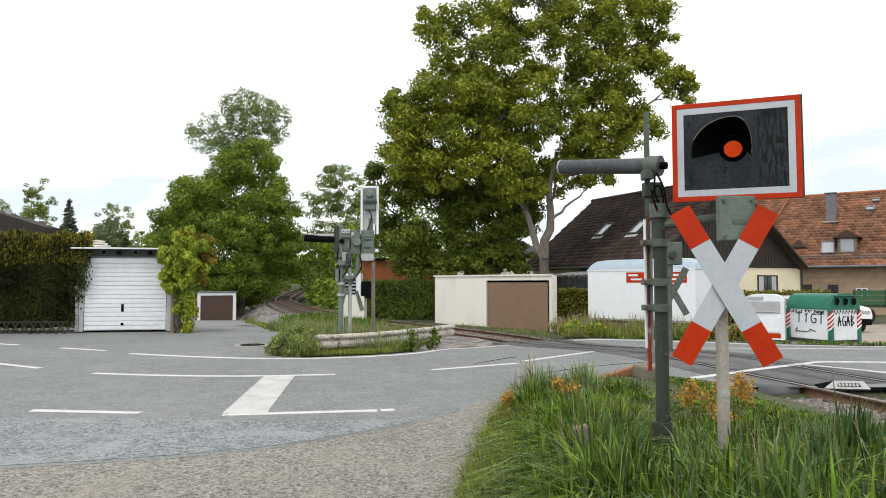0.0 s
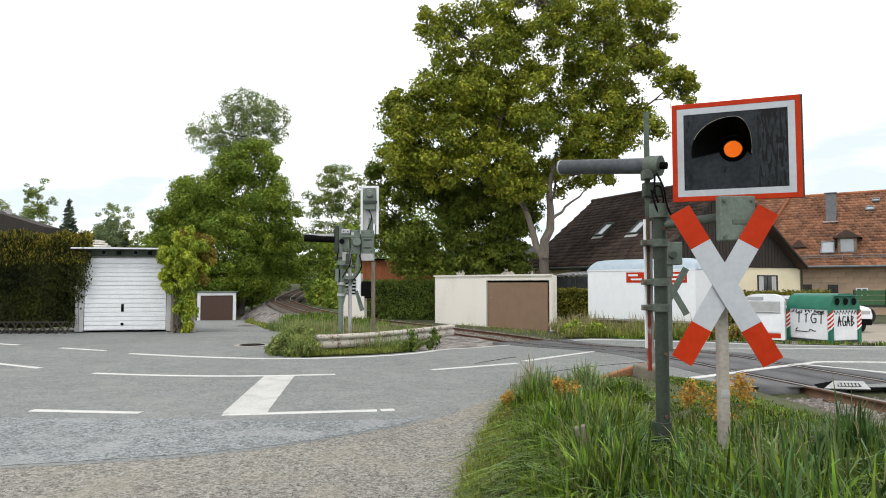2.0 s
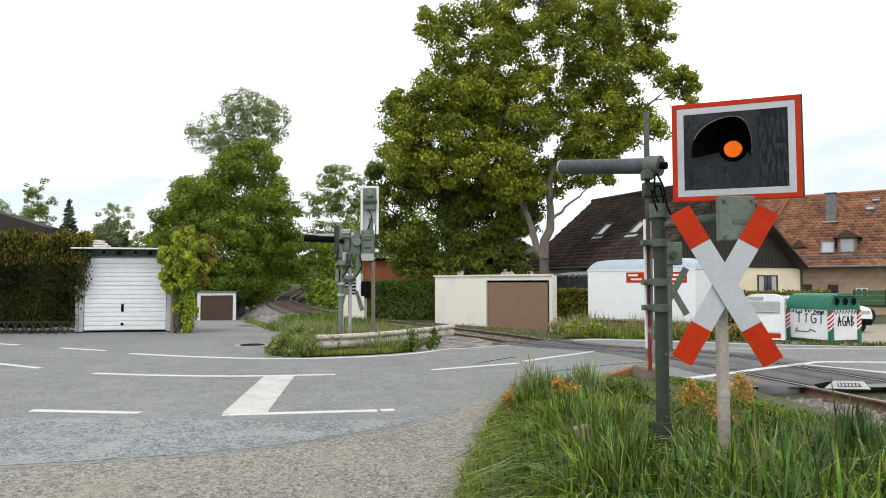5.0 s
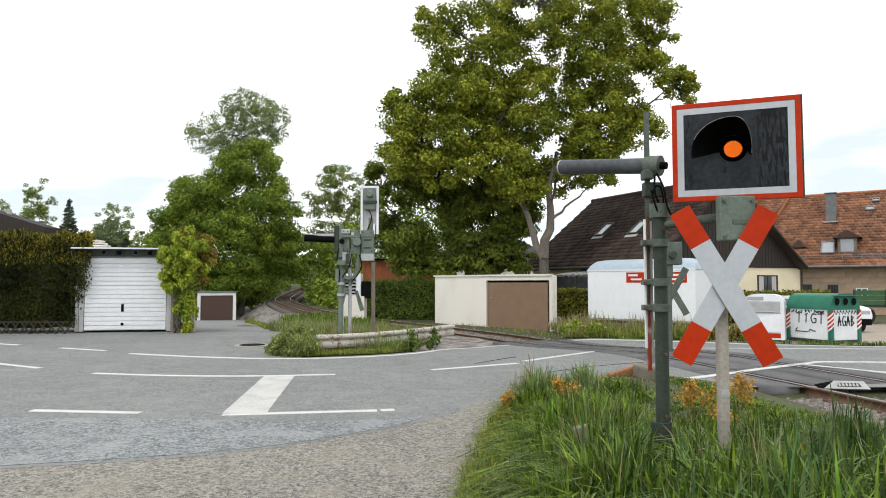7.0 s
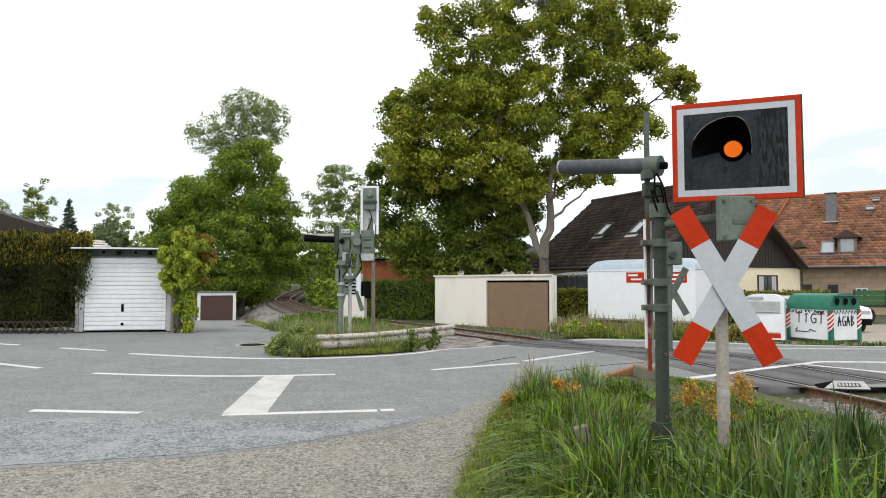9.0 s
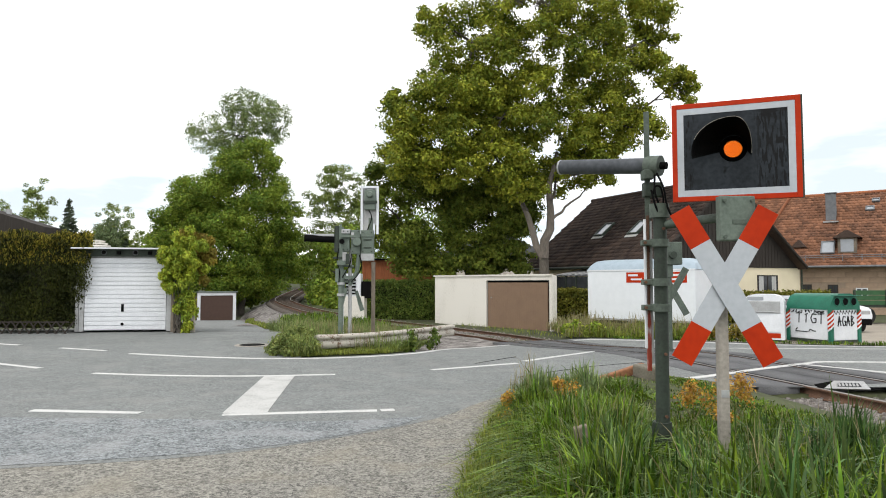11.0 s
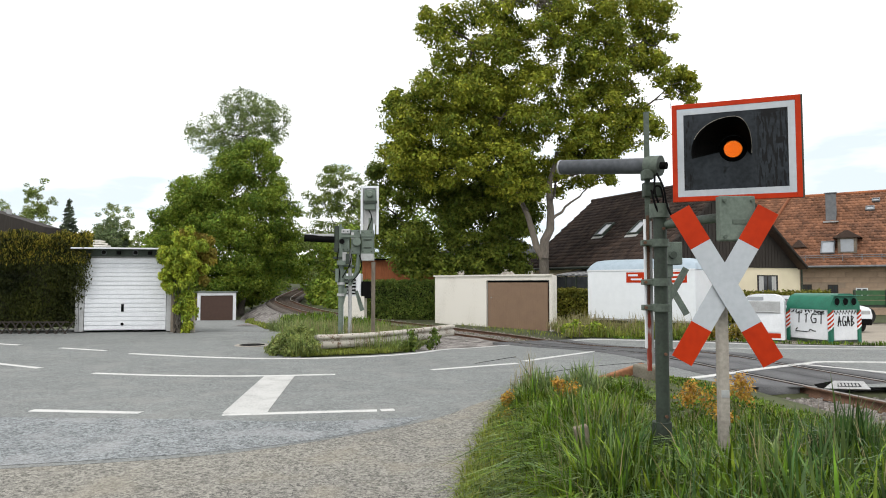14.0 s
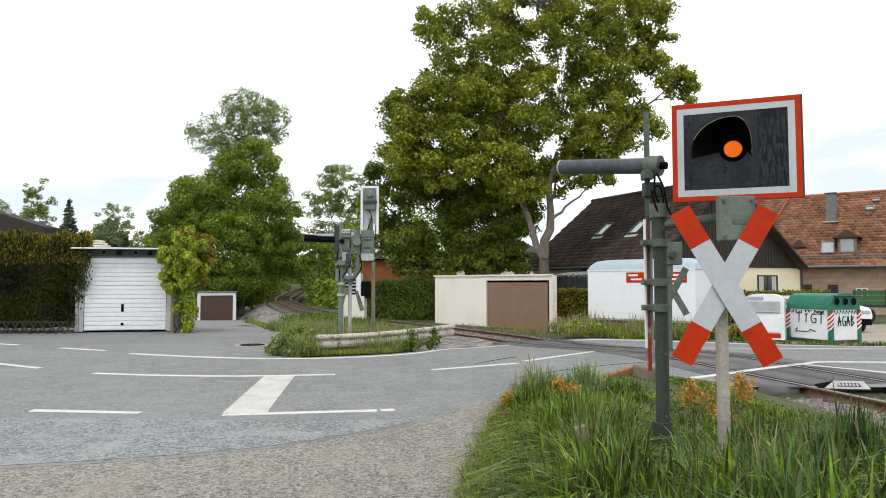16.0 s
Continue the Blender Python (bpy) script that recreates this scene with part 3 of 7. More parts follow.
def garage_white():
    g = thing("garage", pose(-11.35, 20.1, 0.03, 0, 0, 9), "white prefabricated garage with ribbed up-and-over door and flat roof", "garage")
    W = 2.95

    def askew(bm):
        for v in bm.verts:
            v.co.x -= 0.30 * max(0.0, v.co.y)
        return bm

    body = box(0.12, 0.22, 0, 4.6, 0, 2.3)
    box(W - 0.12, W, 0, 4.6, 0, 2.3, bm=body)
    box(0.22, W - 0.12, 4.48, 4.6, 0, 2.3, bm=body)
    box(0.22, W - 0.12, 0, 4.48, 2.27, 2.3, bm=body)
    part("wall", askew(body), GALV, g, "pale grey garage walls")
    part("roof", askew(box(0.07, 3.35, -0.35, 4.8, 2.52, 2.56, 0.006)), WHITE, g, "flat metal-edged roof slab")
    # dark colour puts the shadow strip below the roof slab on the fascia
    part("fascia", box(0.3, 3.2, -0.06, 0.0, 2.3, 2.52), DARK_STEEL, g, "fascia with round vents, darkened as the roof's shadow strip")
    for k, x in enumerate((0.92, 1.36, 1.84, 2.27, 2.74)):
        if k % 2:
            part("bracket", box(x - 0.05, x + 0.05, -0.16, -0.06, 2.36, 2.46, 0.01), DARK, g)
        else:
            part("vent", rod((x, -0.06, 2.42), (x, -0.085, 2.42), 0.065, seg=18), DARK, g)
            part("vent_rim", rod((x, -0.06, 2.42), (x, -0.075, 2.42), 0.08, seg=18), SLATE, g)
    door = part("door", box(0.38, W - 0.2, 0.03, 0.07, 0.03, 2.25), WHITE, g, "white door of horizontal ribs")
    for i in range(15):
        z = 0.05 + i * 0.136
        bm = box(0.38, W - 0.2, 0.0, 0.03, z, z + 0.118, 0.006)
        part("rib", bm, WHITE, door)
    part("rib", box(0.38, W - 0.2, 0.0, 0.03, 2.09, 2.25), WHITE, door)
    h = smooth(rod((1.48, -0.03, 0.66), (1.48, -0.03, 0.80), 0.022, seg=10))
    box(1.44, 1.52, -0.01, 0.0, 0.6, 0.84, 0.004, bm=h)
    part("handle", h, DARK, door, "black door handle")
    part("lock", rod((1.48, 0, 0.22), (1.48, -0.02, 0.22), 0.045, seg=14), DARK, door)
    for x0, x1 in ((0.24, 0.37), (W - 0.18, W - 0.04)):
        part("door_post", box(x0, x1, -0.02, 0.05, 0, 2.27), GALV, g)
    return g


def garage_rear():
    g = thing("garage", pose(-19.25, 54.6, -1.56, 0, 0, 17), "small garage with dark brown door and white frame", "garage")
    part("wall", box(-1.1, 1.95, 0.12, 5.5, 0, 2.25), DARK_BROWN, g)
    fr = box(-1.05, -0.80, 0, 0.12, 0, 2.3)
    box(1.75, 2.0, 0, 0.12, 0, 2.3, bm=fr)
    box(-0.80, 1.75, 0, 0.12, 2.06, 2.3, bm=fr)
    part("door_frame", fr, WHITE, g, "white door surround")
    part("door", box(-0.80, 1.75, 0.05, 0.11, 0, 2.06), DARK_BROWN, g, "dark brown steel door")
    part("roof", box(-1.2, 2.1, -0.06, 5.6, 2.3, 2.36), GREEN_STEEL, g)
    part("side_shed", box(-1.75, -1.1, 0.3, 3, 0, 1.85), DARK_BROWN, g)
    part("sign", box(-1.55, -1.25, 0.27, 0.296, 1.35, 1.55), WHITE, g, "small white sign")
    return g


def garage_brown():
    g = thing("garage", pose(-0.41, 34.2, -0.66, 0, 0, -49.5), "off-white rendered garage with dented brown door and peeling paint", "garage")
    A, L, H = 3.67, 7.85, 2.5
    def slant(bm):
        # the garage stands askew to its front
        for v in bm.verts:
            v.co.x -= 0.85 * max(0.0, v.co.y - 0.3)
        return bm

    part("wall", slant(box(0, A, 0.3, 5.5, 0, H)), RENDER_WHITE, g)
    part("wall", box(0, A, 0, 0.3, 0, H), RENDER_WHITE, g, "stained off-white rendered wall")
    fr = box(A + 0.004, A + 0.13, 0, 0.3, 0, H)
    box(L - 0.17, L, 0, 0.3, 0, H, bm=fr)
    box(A + 0.13, L - 0.17, 0, 0.3, H - 0.20, H, bm=fr)
    part("wall", slant(box(L - 0.17, L, 0.3, 5.5, 0, H)), RENDER_WHITE, g)
    part("wall", slant(box(A + 0.004, L - 0.17, 5.3, 5.5, 0, H)), RENDER_WHITE, g)
    part("door_frame", fr, RENDER_WHITE, g)
    part("door_edge", box(A + 0.13, L - 0.17, 0.10, 0.13, 0, H - 0.2), DARK, g)
    d = part("door", box(A + 0.2, L - 0.30, 0.04, 0.10, 0.05, H - 0.30, 0.01), BROWN_DOOR, g, "brown steel up-and-over door with scuffs")
    for i in range(27):
        x = A + 0.25 + i * 0.136
        part("seam", box(x, x + 0.012, 0.034, 0.04, 0.08, H - 0.33), BROWN_DOOR, d)
    part("latch", rod((A + 0.45, 0.04, 1.5), (A + 0.45, 0.0, 1.5), 0.03), GALV, d)
    part("roof", slant(box(-0.06, L + 0.05, -0.06, 5.6, H, H + 0.07)), RENDER_WHITE, g, "flat roof slab with stained white rim")
    for i in range(7):
        part("moss_clump", smooth(rod((4.6 + i * 0.11, 0.3 + 0.03 * (i % 3), H + 0.07), (4.6 + i * 0.11, 0.3, H + 0.16 + 0.05 * (i % 2)), 0.09, 0.05, 7)), CONCRETE, g)
    return g


def house_dark():
    """A gabled house whose black boarded end looks to the road; local x runs along the gable, y back along the ridge."""
    h = thing("house", pose(15.3, 34.5, 0, 0, 0, 26.4), "cream rendered house with weathered dark tile roof and black boarded gable", "house")
    z0, e, ridge, w, depth = -0.6, 2.65, 7.1, 5.6, 11.4
    part("wall", box(-5.1, 5.1, 0.75, depth - 0.3, z0, e - 0.05), RENDER_CREAM, h, "cream rendered wall")
    part("gable_wall", box(-5.15, 5.95, 0.5, 0.75, z0, 2.36), RENDER_CREAM, h, "cream rendered gable wall")
    part("gable_boards", prism([(-w + 0.1, 2.36), (w + 0.3, 2.36), (w - 0.1, e - 0.05), (0, ridge - 0.22), (-w + 0.1, e - 0.05)], 0.47, 0.75), DARK_WOOD, h, "black stained board gable")
    part("rear_gable", prism([(-w + 0.3, e), (w - 0.3, e), (0, ridge - 0.25)], depth - 0.5, depth - 0.3), DARK_WOOD, h)
    for i in range(44):
        x = -w + 0.2 + i * 0.255
        zt = ridge - 0.4 - (ridge - e) * abs(x + 0.1) / w
        if zt > 2.6:
            part("board", box(x, x + 0.225, 0.44, 0.47, 2.38, zt), DARK_WOOD, h)
    n = math.hypot(w, ridge - e)
    for s in (-1, 1):
        bm = bmesh.new()
        q = [(s * (w + 0.25), 0, e - 0.2), (0, 0, ridge), (0, depth, ridge), (s * (w + 0.25), depth, e - 0.2)]
        for lift in (0, -0.16):
            for k in q:
                bm.verts.new((k[0], k[1], k[2] + lift))
        bm.verts.ensure_lookup_table()
        for f in ((0, 1, 2, 3), (7, 6, 5, 4), (0, 4, 5, 1), (1, 5, 6, 2), (2, 6, 7, 3), (3, 7, 4, 0)):
            bm.faces.new([bm.verts[k] for k in f])
        bmesh.ops.recalc_face_normals(bm, faces=bm.faces[:])
        part("roof", bm, TILE_DARK, h, "dark mossy roof slope")
        part("verge_board", rod((s * (w + 0.25), -0.03, e - 0.27), (0, -0.03, ridge - 0.07), 0.09, seg=6), DARK_WOOD, h)
    up = np.array((w, 0, ridge - e)) / n
    windows = ((-3.62, 6.45), (-3.74, 3.48))
    courses((-w - 0.22, depth, e - 0.17), (0, -1, 0), up, 38, 22, 0.30, (n + 0.26) / 22, TILE_DARK_ISLE, h,
            lambda a, b: not any(abs(depth - a - y) < 0.5 and 2.35 < b < 3.85 for _, y in windows), 3)
    part("ridge_tiles", smooth(rod((0, -0.05, ridge + 0.02), (0, depth + 0.05, ridge + 0.02), 0.13, seg=10)), TILE_DARK, h)
    part("gutter", smooth(rod((-w - 0.32, 0, e - 0.28), (-w - 0.32, depth, e - 0.28), 0.07)), DARK_STEEL, h)
    part("downpipe", smooth(rod((6.0, 0.42, 2.4), (6.0, 0.42, z0), 0.05)), DARK_STEEL, h)
    window(h, 3.2, 0.5, 0.96, 1.66, 1.0, DARK_WOOD)
    window(h, -1.75, 0.5, 0.96, 1.0, 1.0, DARK_WOOD)
    # roof windows in the slope: local x along the eave, y up the slope
    ax, ay = Vector((0, -1, 0)), Vector(up)
    turn = Matrix((ax, ay, ax.cross(ay))).transposed().to_4x4()
    for x, y in windows:
        m = Matrix.Translation((x, y, ridge - (ridge - e) * abs(x) / w)) @ turn
        fr = box(-0.40, 0.40, 0, 0.08, 0.02, 0.17, m=m)
        for a in ((-0.40, -0.32, 0.08, 1.25), (0.32, 0.40, 0.08, 1.25), (-0.32, 0.32, 1.17, 1.25)):
            box(*a, 0.02, 0.17, bm=fr, m=m)
        k = part("roof_window", fr, DARK_STEEL, h, "grey-framed roof window")
        part("pane", box(-0.32, 0.32, 0.08, 1.17, 0.10, 0.12, m=m), SKY_PANE, k)
        part("flashing", box(-0.45, 0.45, -0.22, 0.0, 0.05, 0.08, m=m), CURTAIN, k, "pale lead apron")
    # glazed lean-to on the garden side
    for i in range(6):
        y = 3.3 + i * 0.55
        part("glazing_bar", rod((-5.1, y, 2.28), (-7.0, y, 1.95), 0.035, seg=6), GALV, h)
    g = bmesh.new()
    q = [g.verts.new(k) for k in ((-5.1, 3.3, 2.24), (-5.1, 6.1, 2.24), (-7.0, 6.1, 1.91), (-7.0, 3.3, 1.91))]
    g.faces.new(q)
    part("lean_to_roof", bmesh_thick(g, 0.02), PANE, h, "glazed lean-to roof")
    for y in (3.3, 4.3, 5.2, 6.05):
        part("lean_to_post", box(-7.0, -6.9, y - 0.05, y + 0.05, z0, 1.9), DARK_STEEL, h)
    part("lean_to_glazing", box(-6.96, -6.93, 3.35, 6.0, -0.1, 1.85), PANE, h)
    part("side_window", box(-5.14, -5.1, 8.3, 9.3, 0.4, 1.9), PANE, h)
    return h


def bmesh_thick(bm, d):
    r = bmesh.ops.extrude_face_region(bm, geom=bm.faces[:])
    bmesh.ops.translate(bm, verts=[k for k in r["geom"] if isinstance(k, bmesh.types.BMVert)], vec=(0, 0, -d))
    bmesh.ops.recalc_face_normals(bm, faces=bm.faces[:])
    return bm


WALL_WINDOWS = ((24.52, 0.62, 0.83), (26.08, 0.62, 0.82), (27.73, 0.68, 0.60))


def house_orange():
    c, sn = math.cos(radians(-35)), math.sin(radians(-35))
    h = thing("house", pose(26.35 - c * 26.35 + sn * 44, 44 - sn * 26.35 - c * 44, 0, 0, 0, -35), "sandstone house with steep orange tile roof and small dormer", "house")
    x0, x1, y0, z0, e, ridge, yr = 19.6, 40, 44, -0.6, 2.65, 8.2, 50.5
    part("wall", box(x0 + 0.3, x1, y0 + 0.5, 56, z0, e), MORTAR, h, "sandstone block wall")
    bm = bmesh.new()
    p = [bm.verts.new(k) for k in ((x0, y0, e), (x1, y0, e), (x1, 57, e), (x0, 57, e), (x0, yr, ridge), (x1, yr, ridge))]
    for f in ((0, 1, 5, 4), (1, 2, 5), (2, 3, 4, 5), (3, 0, 4), (3, 2, 1, 0)):
        bm.faces.new([p[k] for k in f])
    part("roof", bm, TILE_ORANGE, h, "orange clay tile roof")
    v = np.array((0, yr - y0, ridge - e))
    n = np.linalg.norm(v)
    sl = math.degrees(math.atan2(ridge - e, yr - y0))
    courses((x0, y0, e), (1, 0, 0), v / n, 52, 26, 0.30, n / 26, TILE_ORANGE_ISLE, h, lambda a, b: a < 13.5, 8)
    part("ridge_tiles", smooth(rod((x0 - 0.05, yr, ridge + 0.03), (x1, yr, ridge + 0.03), 0.14, seg=10)), TILE_ORANGE, h)
    part("hip_tiles", smooth(rod((22.87, 50.3, 8.15), (21.6, 46.6, 5.0), 0.12, seg=10)), TILE_ORANGE, h)
    part("gutter", smooth(rod((x0, y0 - 0.06, e - 0.02), (x1, y0 - 0.06, e - 0.02), 0.08)), SLATE, h)
    # snow guard
    g = rod((x0 + 1.5, y0 + 0.55, e + 0.75), (36, y0 + 0.55, e + 0.75), 0.025, seg=6)
    rod((x0 + 1.5, y0 + 0.50, e + 0.62), (36, y0 + 0.50, e + 0.62), 0.025, seg=6, bm=g)
    for i in range(12):
        rod((x0 + 1.6 + i * 1.1, y0 + 0.4, e + 0.36), (x0 + 1.6 + i * 1.1, y0 + 0.56, e + 0.8), 0.025, seg=6, bm=g)
    part("snow_guard", g, SLATE, h, "grey steel snow guard rail")
    ch = box(25.5, 26.15, 47.95, 48.6, 5.6, 8.05)
    c = part("chimney", ch, SLATE, h, "slate-clad chimney")
    part("cap", box(25.44, 26.21, 47.89, 48.66, 8.05, 8.11), SLATE, c)
    part("flashing", box(25.35, 26.3, 47.55, 47.94, 5.9, 6.0), GALV, c)
    # dormer
    dx, dy = 26.95, 44.75
    d = part("dormer", box(dx - 0.55, dx + 0.55, dy + 0.2, dy + 2.2, e + 0.9, e + 1.95), OLD_WOOD, h, "small wooden dormer")
    part("dormer_roof", prism([(dx - 0.85, e + 1.95), (dx - 0.1, e + 2.45), (dx + 0.1, e + 2.45), (dx + 0.85, e + 1.95)], dy, dy + 3), TILE_DARK, d)
    part("dormer_pane", box(dx - 0.38, dx + 0.38, dy + 0.16, dy + 0.2, e + 1.0, e + 1.85), SKY_PANE, d)
    for x, b, w, l in ((25.78, 1.25, 0.85, 1.35), (28.2, 6.15, 0.55, 0.5), (28.55, 7.2, 0.5, 0.4)):
        m = Matrix.Translation((x, y0 + b * math.cos(radians(sl)), e + b * math.sin(radians(sl)))) @ pose(0, 0, 0, sl)
        fr = box(-w / 2, w / 2, 0, 0.08, 0.02, 0.18, m=m)
        for a in ((-w / 2, -w / 2 + 0.08, 0.08, l), (w / 2 - 0.08, w / 2, 0.08, l), (-w / 2 + 0.08, w / 2 - 0.08, l - 0.08, l)):
            box(*a, 0.02, 0.18, bm=fr, m=m)
        k = part("roof_window", fr, SLATE, h)
        part("pane", box(-w / 2 + 0.08, w / 2 - 0.08, 0.08, l - 0.08, 0.1, 0.13, m=m), SKY_PANE, k)
    part("roof_hood", prism([(23.5, e + 1.4), (24.5, e + 1.4), (24.0, e + 1.95)], 45.3, 46.8), TILE_DARK, h)
    for x, w, z in WALL_WINDOWS:
        window(h, x, y0 + 0.5, z, w, 0.6, DARK_WOOD if x < 27 else WHITE, True, False)
    # sandstone blocks of the wall facing the street
    me = bpy.data.meshes.new("stone")
    bm = box(-0.44, 0.44, -0.05, 0.05, -0.17, 0.17, 0.015)
    bm.to_mesh(me)
    bm.free()
    me.materials.append(SANDSTONE)
    for r in range(9):
        for k in range(12):
            x, z = x0 + 0.9 + k * 0.9 + 0.45 * (r % 2), z0 + 0.18 + r * 0.36
            if any(abs(x - a) < w / 2 + 0.38 and b - 0.2 < z < b + 0.75 for a, w, b in WALL_WINDOWS):
                continue
            ob = new("stone", me)
            ob.parent, ob.location = h, (x, y0 + 0.536, z)
    return h


TILE_DARK_ISLE = mat("dark_roof_tile_single", (0.066, 0.044, 0.034), (0.024, 0.017, 0.014), 0.9, scale=0.8, fine=9, island_var=0.42)
TILE_ORANGE_ISLE = mat("orange_roof_tile_single", (0.27, 0.125, 0.068), (0.105, 0.055, 0.036), 0.9, scale=0.9, fine=8, island_var=0.36)
MORTAR = mat("mortar", (0.323, 0.2565, 0.19), (0.247, 0.19, 0.1425), 0.95)
garage_white()
garage_rear()
garage_brown()
house_dark()
house_orange()


def shed_and_far_roof():
    s = thing("shed", pose(-4.9, 44, -0.5), "red-brown boarded shed with flat roof behind a hedge", "shed")
    part("wall", box(-0.5, 4.6, 0, 4, 0, 3.55), RED_WOOD, s)
    for i in range(34):
        part("board", box(-0.5 + i * 0.15, -0.5 + i * 0.15 + 0.135, -0.025, 0, 0.05, 3.5), RED_WOOD, s)
    part("roof", box(-0.7, 4.8, -0.3, 4.3, 3.55, 3.65), DARK, s)
    w = thing("white_building", pose(0, 0, -0.5), "white rendered house wall glimpsed behind the trees", "house")
    part("wall", box(-0.3, 8.2, 52, 58, 0, 4.2), RENDER_WHITE, w)
    part("roof", prism([(-0.7, 4.2), (8.6, 4.2), (4, 6.4)], 51.7, 58), SLATE, w)
    f = thing("far_house", pose(0, 0, 0), "dark grey roofed house beyond the hedge", "house")
    part("wall", box(-38, -20.3, 33, 34, 0, 4.1), RENDER_WHITE, f)
    part("roof", prism([(-40, 10.4), (-27.5, 6.65), (-19.9, 4.33), (-19.9, 3.95), (-40, 3.95)], 32.6, 34.2), DARK_WOOD, f, "dark grey sloping roof")
    part("flue", smooth(rod((-22.3, 33.6, 4.9), (-22.3, 33.6, 5.3), 0.13)), GALV, f)
    b = thing("garden_hut", pose(-12.7, 26.6, 0), "small white hut roof behind the garage", "hut")
    part("wall", box(-1.2, 1.2, 0, 1.6, -0.4, 2.7), RENDER_WHITE, b)
    part("roof", prism([(-1.6, 2.7), (1.15, 2.7), (1.1, 2.90), (-1.6, 2.99)], -0.2, 1.7), GALV, b)
    for i in range(3):
        part("vent_slat", box(-1.6 + 0.04 * i, -1.02 - 0.12 * i, 0.0, 0.5, 2.99 + i * 0.1, 3.06 + i * 0.1, 0.01), RENDER_WHITE, b)
    k = thing("trackside_cabinet", pose(-4.6, 33.0, -0.5, 0, 0, 0), "pale weathered trackside hut with louvred front", "cabinet")
    part("body", box(-0.55, 0.65, 0, 1.2, 0, 1.35), RENDER_WHITE, k)
    part("upper", box(-0.3, 0.45, 0.2, 1.0, 1.35, 2.5), WHITE, k)
    for i in range(6):
        part("slat", box(-0.32, 0.2, 0.14, 0.2, 1.45 + i * 0.17, 1.53 + i * 0.17), DARK, k)
    part("door", box(0.5, 0.95, 0.1, 0.9, 1.25, 2.1), DARK, k)


shed_and_far_roof()


# ---- vehicles and containers ----
def wheel(parent, x, y, z, r, w=0.2, axis=(0, 1, 0)):
    a = Vector(axis)
    c = Vector((x, y, z))
    bm = smooth(rod(c - a * w / 2, c + a * w / 2, r, seg=24))
    o = part("wheel", bm, RUBBER, parent)
    part("rim", smooth(rod(c - a * (w / 2 + 0.01), c + a * (w / 2 + 0.01), r * 0.6, seg=18)), GALV, o)


def trailer():
    t = thing("box_trailer", pose(6.2, 28.2, -0.45, 0, 0, -41.2), "white box trailer with rounded blue-grey roof edge and red stickers", "trailer")
    L = 4.6
    part("body", box(0, L, 0, 2.1, 0.42, 2.5, 0.03), CAR_WHITE, t, "white panelled body")
    bm = bmesh.new()
    prof = [(-0.02, 2.5), (0.05, 2.72), (0.18, 2.86), (0.4, 2.93), (1.05, 2.97), (1.7, 2.93), (1.92, 2.86), (2.05, 2.72), (2.12, 2.5)]
    rings = []
    for x, k in ((-0.02, 0.0), (0.06, 0.6), (0.25, 0.9), (0.6, 1.0), (L - 0.6, 1), (L - 0.25, 0.9), (L - 0.06, 0.6), (L + 0.02, 0)):
        rings.append([bm.verts.new((x, y, 2.5 + (z - 2.5) * k)) for y, z in prof])
    for a, b in zip(rings, rings[1:]):
        for i in range(len(prof) - 1):
            bm.faces.new((a[i], b[i], b[i + 1], a[i + 1]))
    bmesh.ops.recalc_face_normals(bm, faces=bm.faces[:])
    part("roof", smooth(bm), ROOF_BLUE, t, "rounded blue-grey roof")
    part("trim", box(-0.01, L + 0.01, -0.02, -0.002, 2.46, 2.52), WHITE, t)
    part("trim", box(-0.01, L + 0.01, -0.02, -0.002, 0.44, 0.50), GALV, t)
    for x, z in ((1.78, 1.98), (3.5, 1.98)):
        s = part("sticker", box(x, x + 0.78, -0.012, -0.002, z, z + 0.42), RED, t, "red and white sticker")
        for k, (a, b, c, d) in enumerate(((0.08, 0.5, 0.26, 0.34), (0.2, 0.68, 0.10, 0.17))):
            part("print_bar", box(x + a, x + b, -0.016, -0.012, z + c, z + d), WHITE, s)
    part("chassis", box(0.1, L - 0.1, 0.3, 1.8, 0.3, 0.42), DARK_STEEL, t)
    for x in (1.9, 2.7):
        wheel(t, x, 0.25, 0.3, 0.3)
        wheel(t, x, 1.85, 0.3, 0.3)
    part("drawbar", rod((L, 1.05, 0.36), (L + 1.0, 1.05, 0.36), 0.05), DARK_STEEL, t)
    part("jockey_wheel", rod((L + 0.8, 1.05, 0.0), (L + 0.8, 1.05, 0.55), 0.04), GALV, t)


def scribble(parent, x0, x1, z0, z1, y, seed, n=7):
    """Loose strokes of spray paint on a panel that faces -y."""
    rng = random.Random(seed)
    for i in range(n):
        w = (x1 - x0) / n
        a = x0 + i * w
        pts = [(a + rng.uniform(0, 1.0) * w, z0 + rng.uniform(0, 1) * (z1 - z0)) for _ in range(4)]
        bm = bmesh.new()
        for p, q in zip(pts, pts[1:]):
            rod((p[0], y, p[1]), (q[0], y, q[1]), 0.016, seg=5, bm=bm)
        part("spray_stroke", bm, INK, parent)


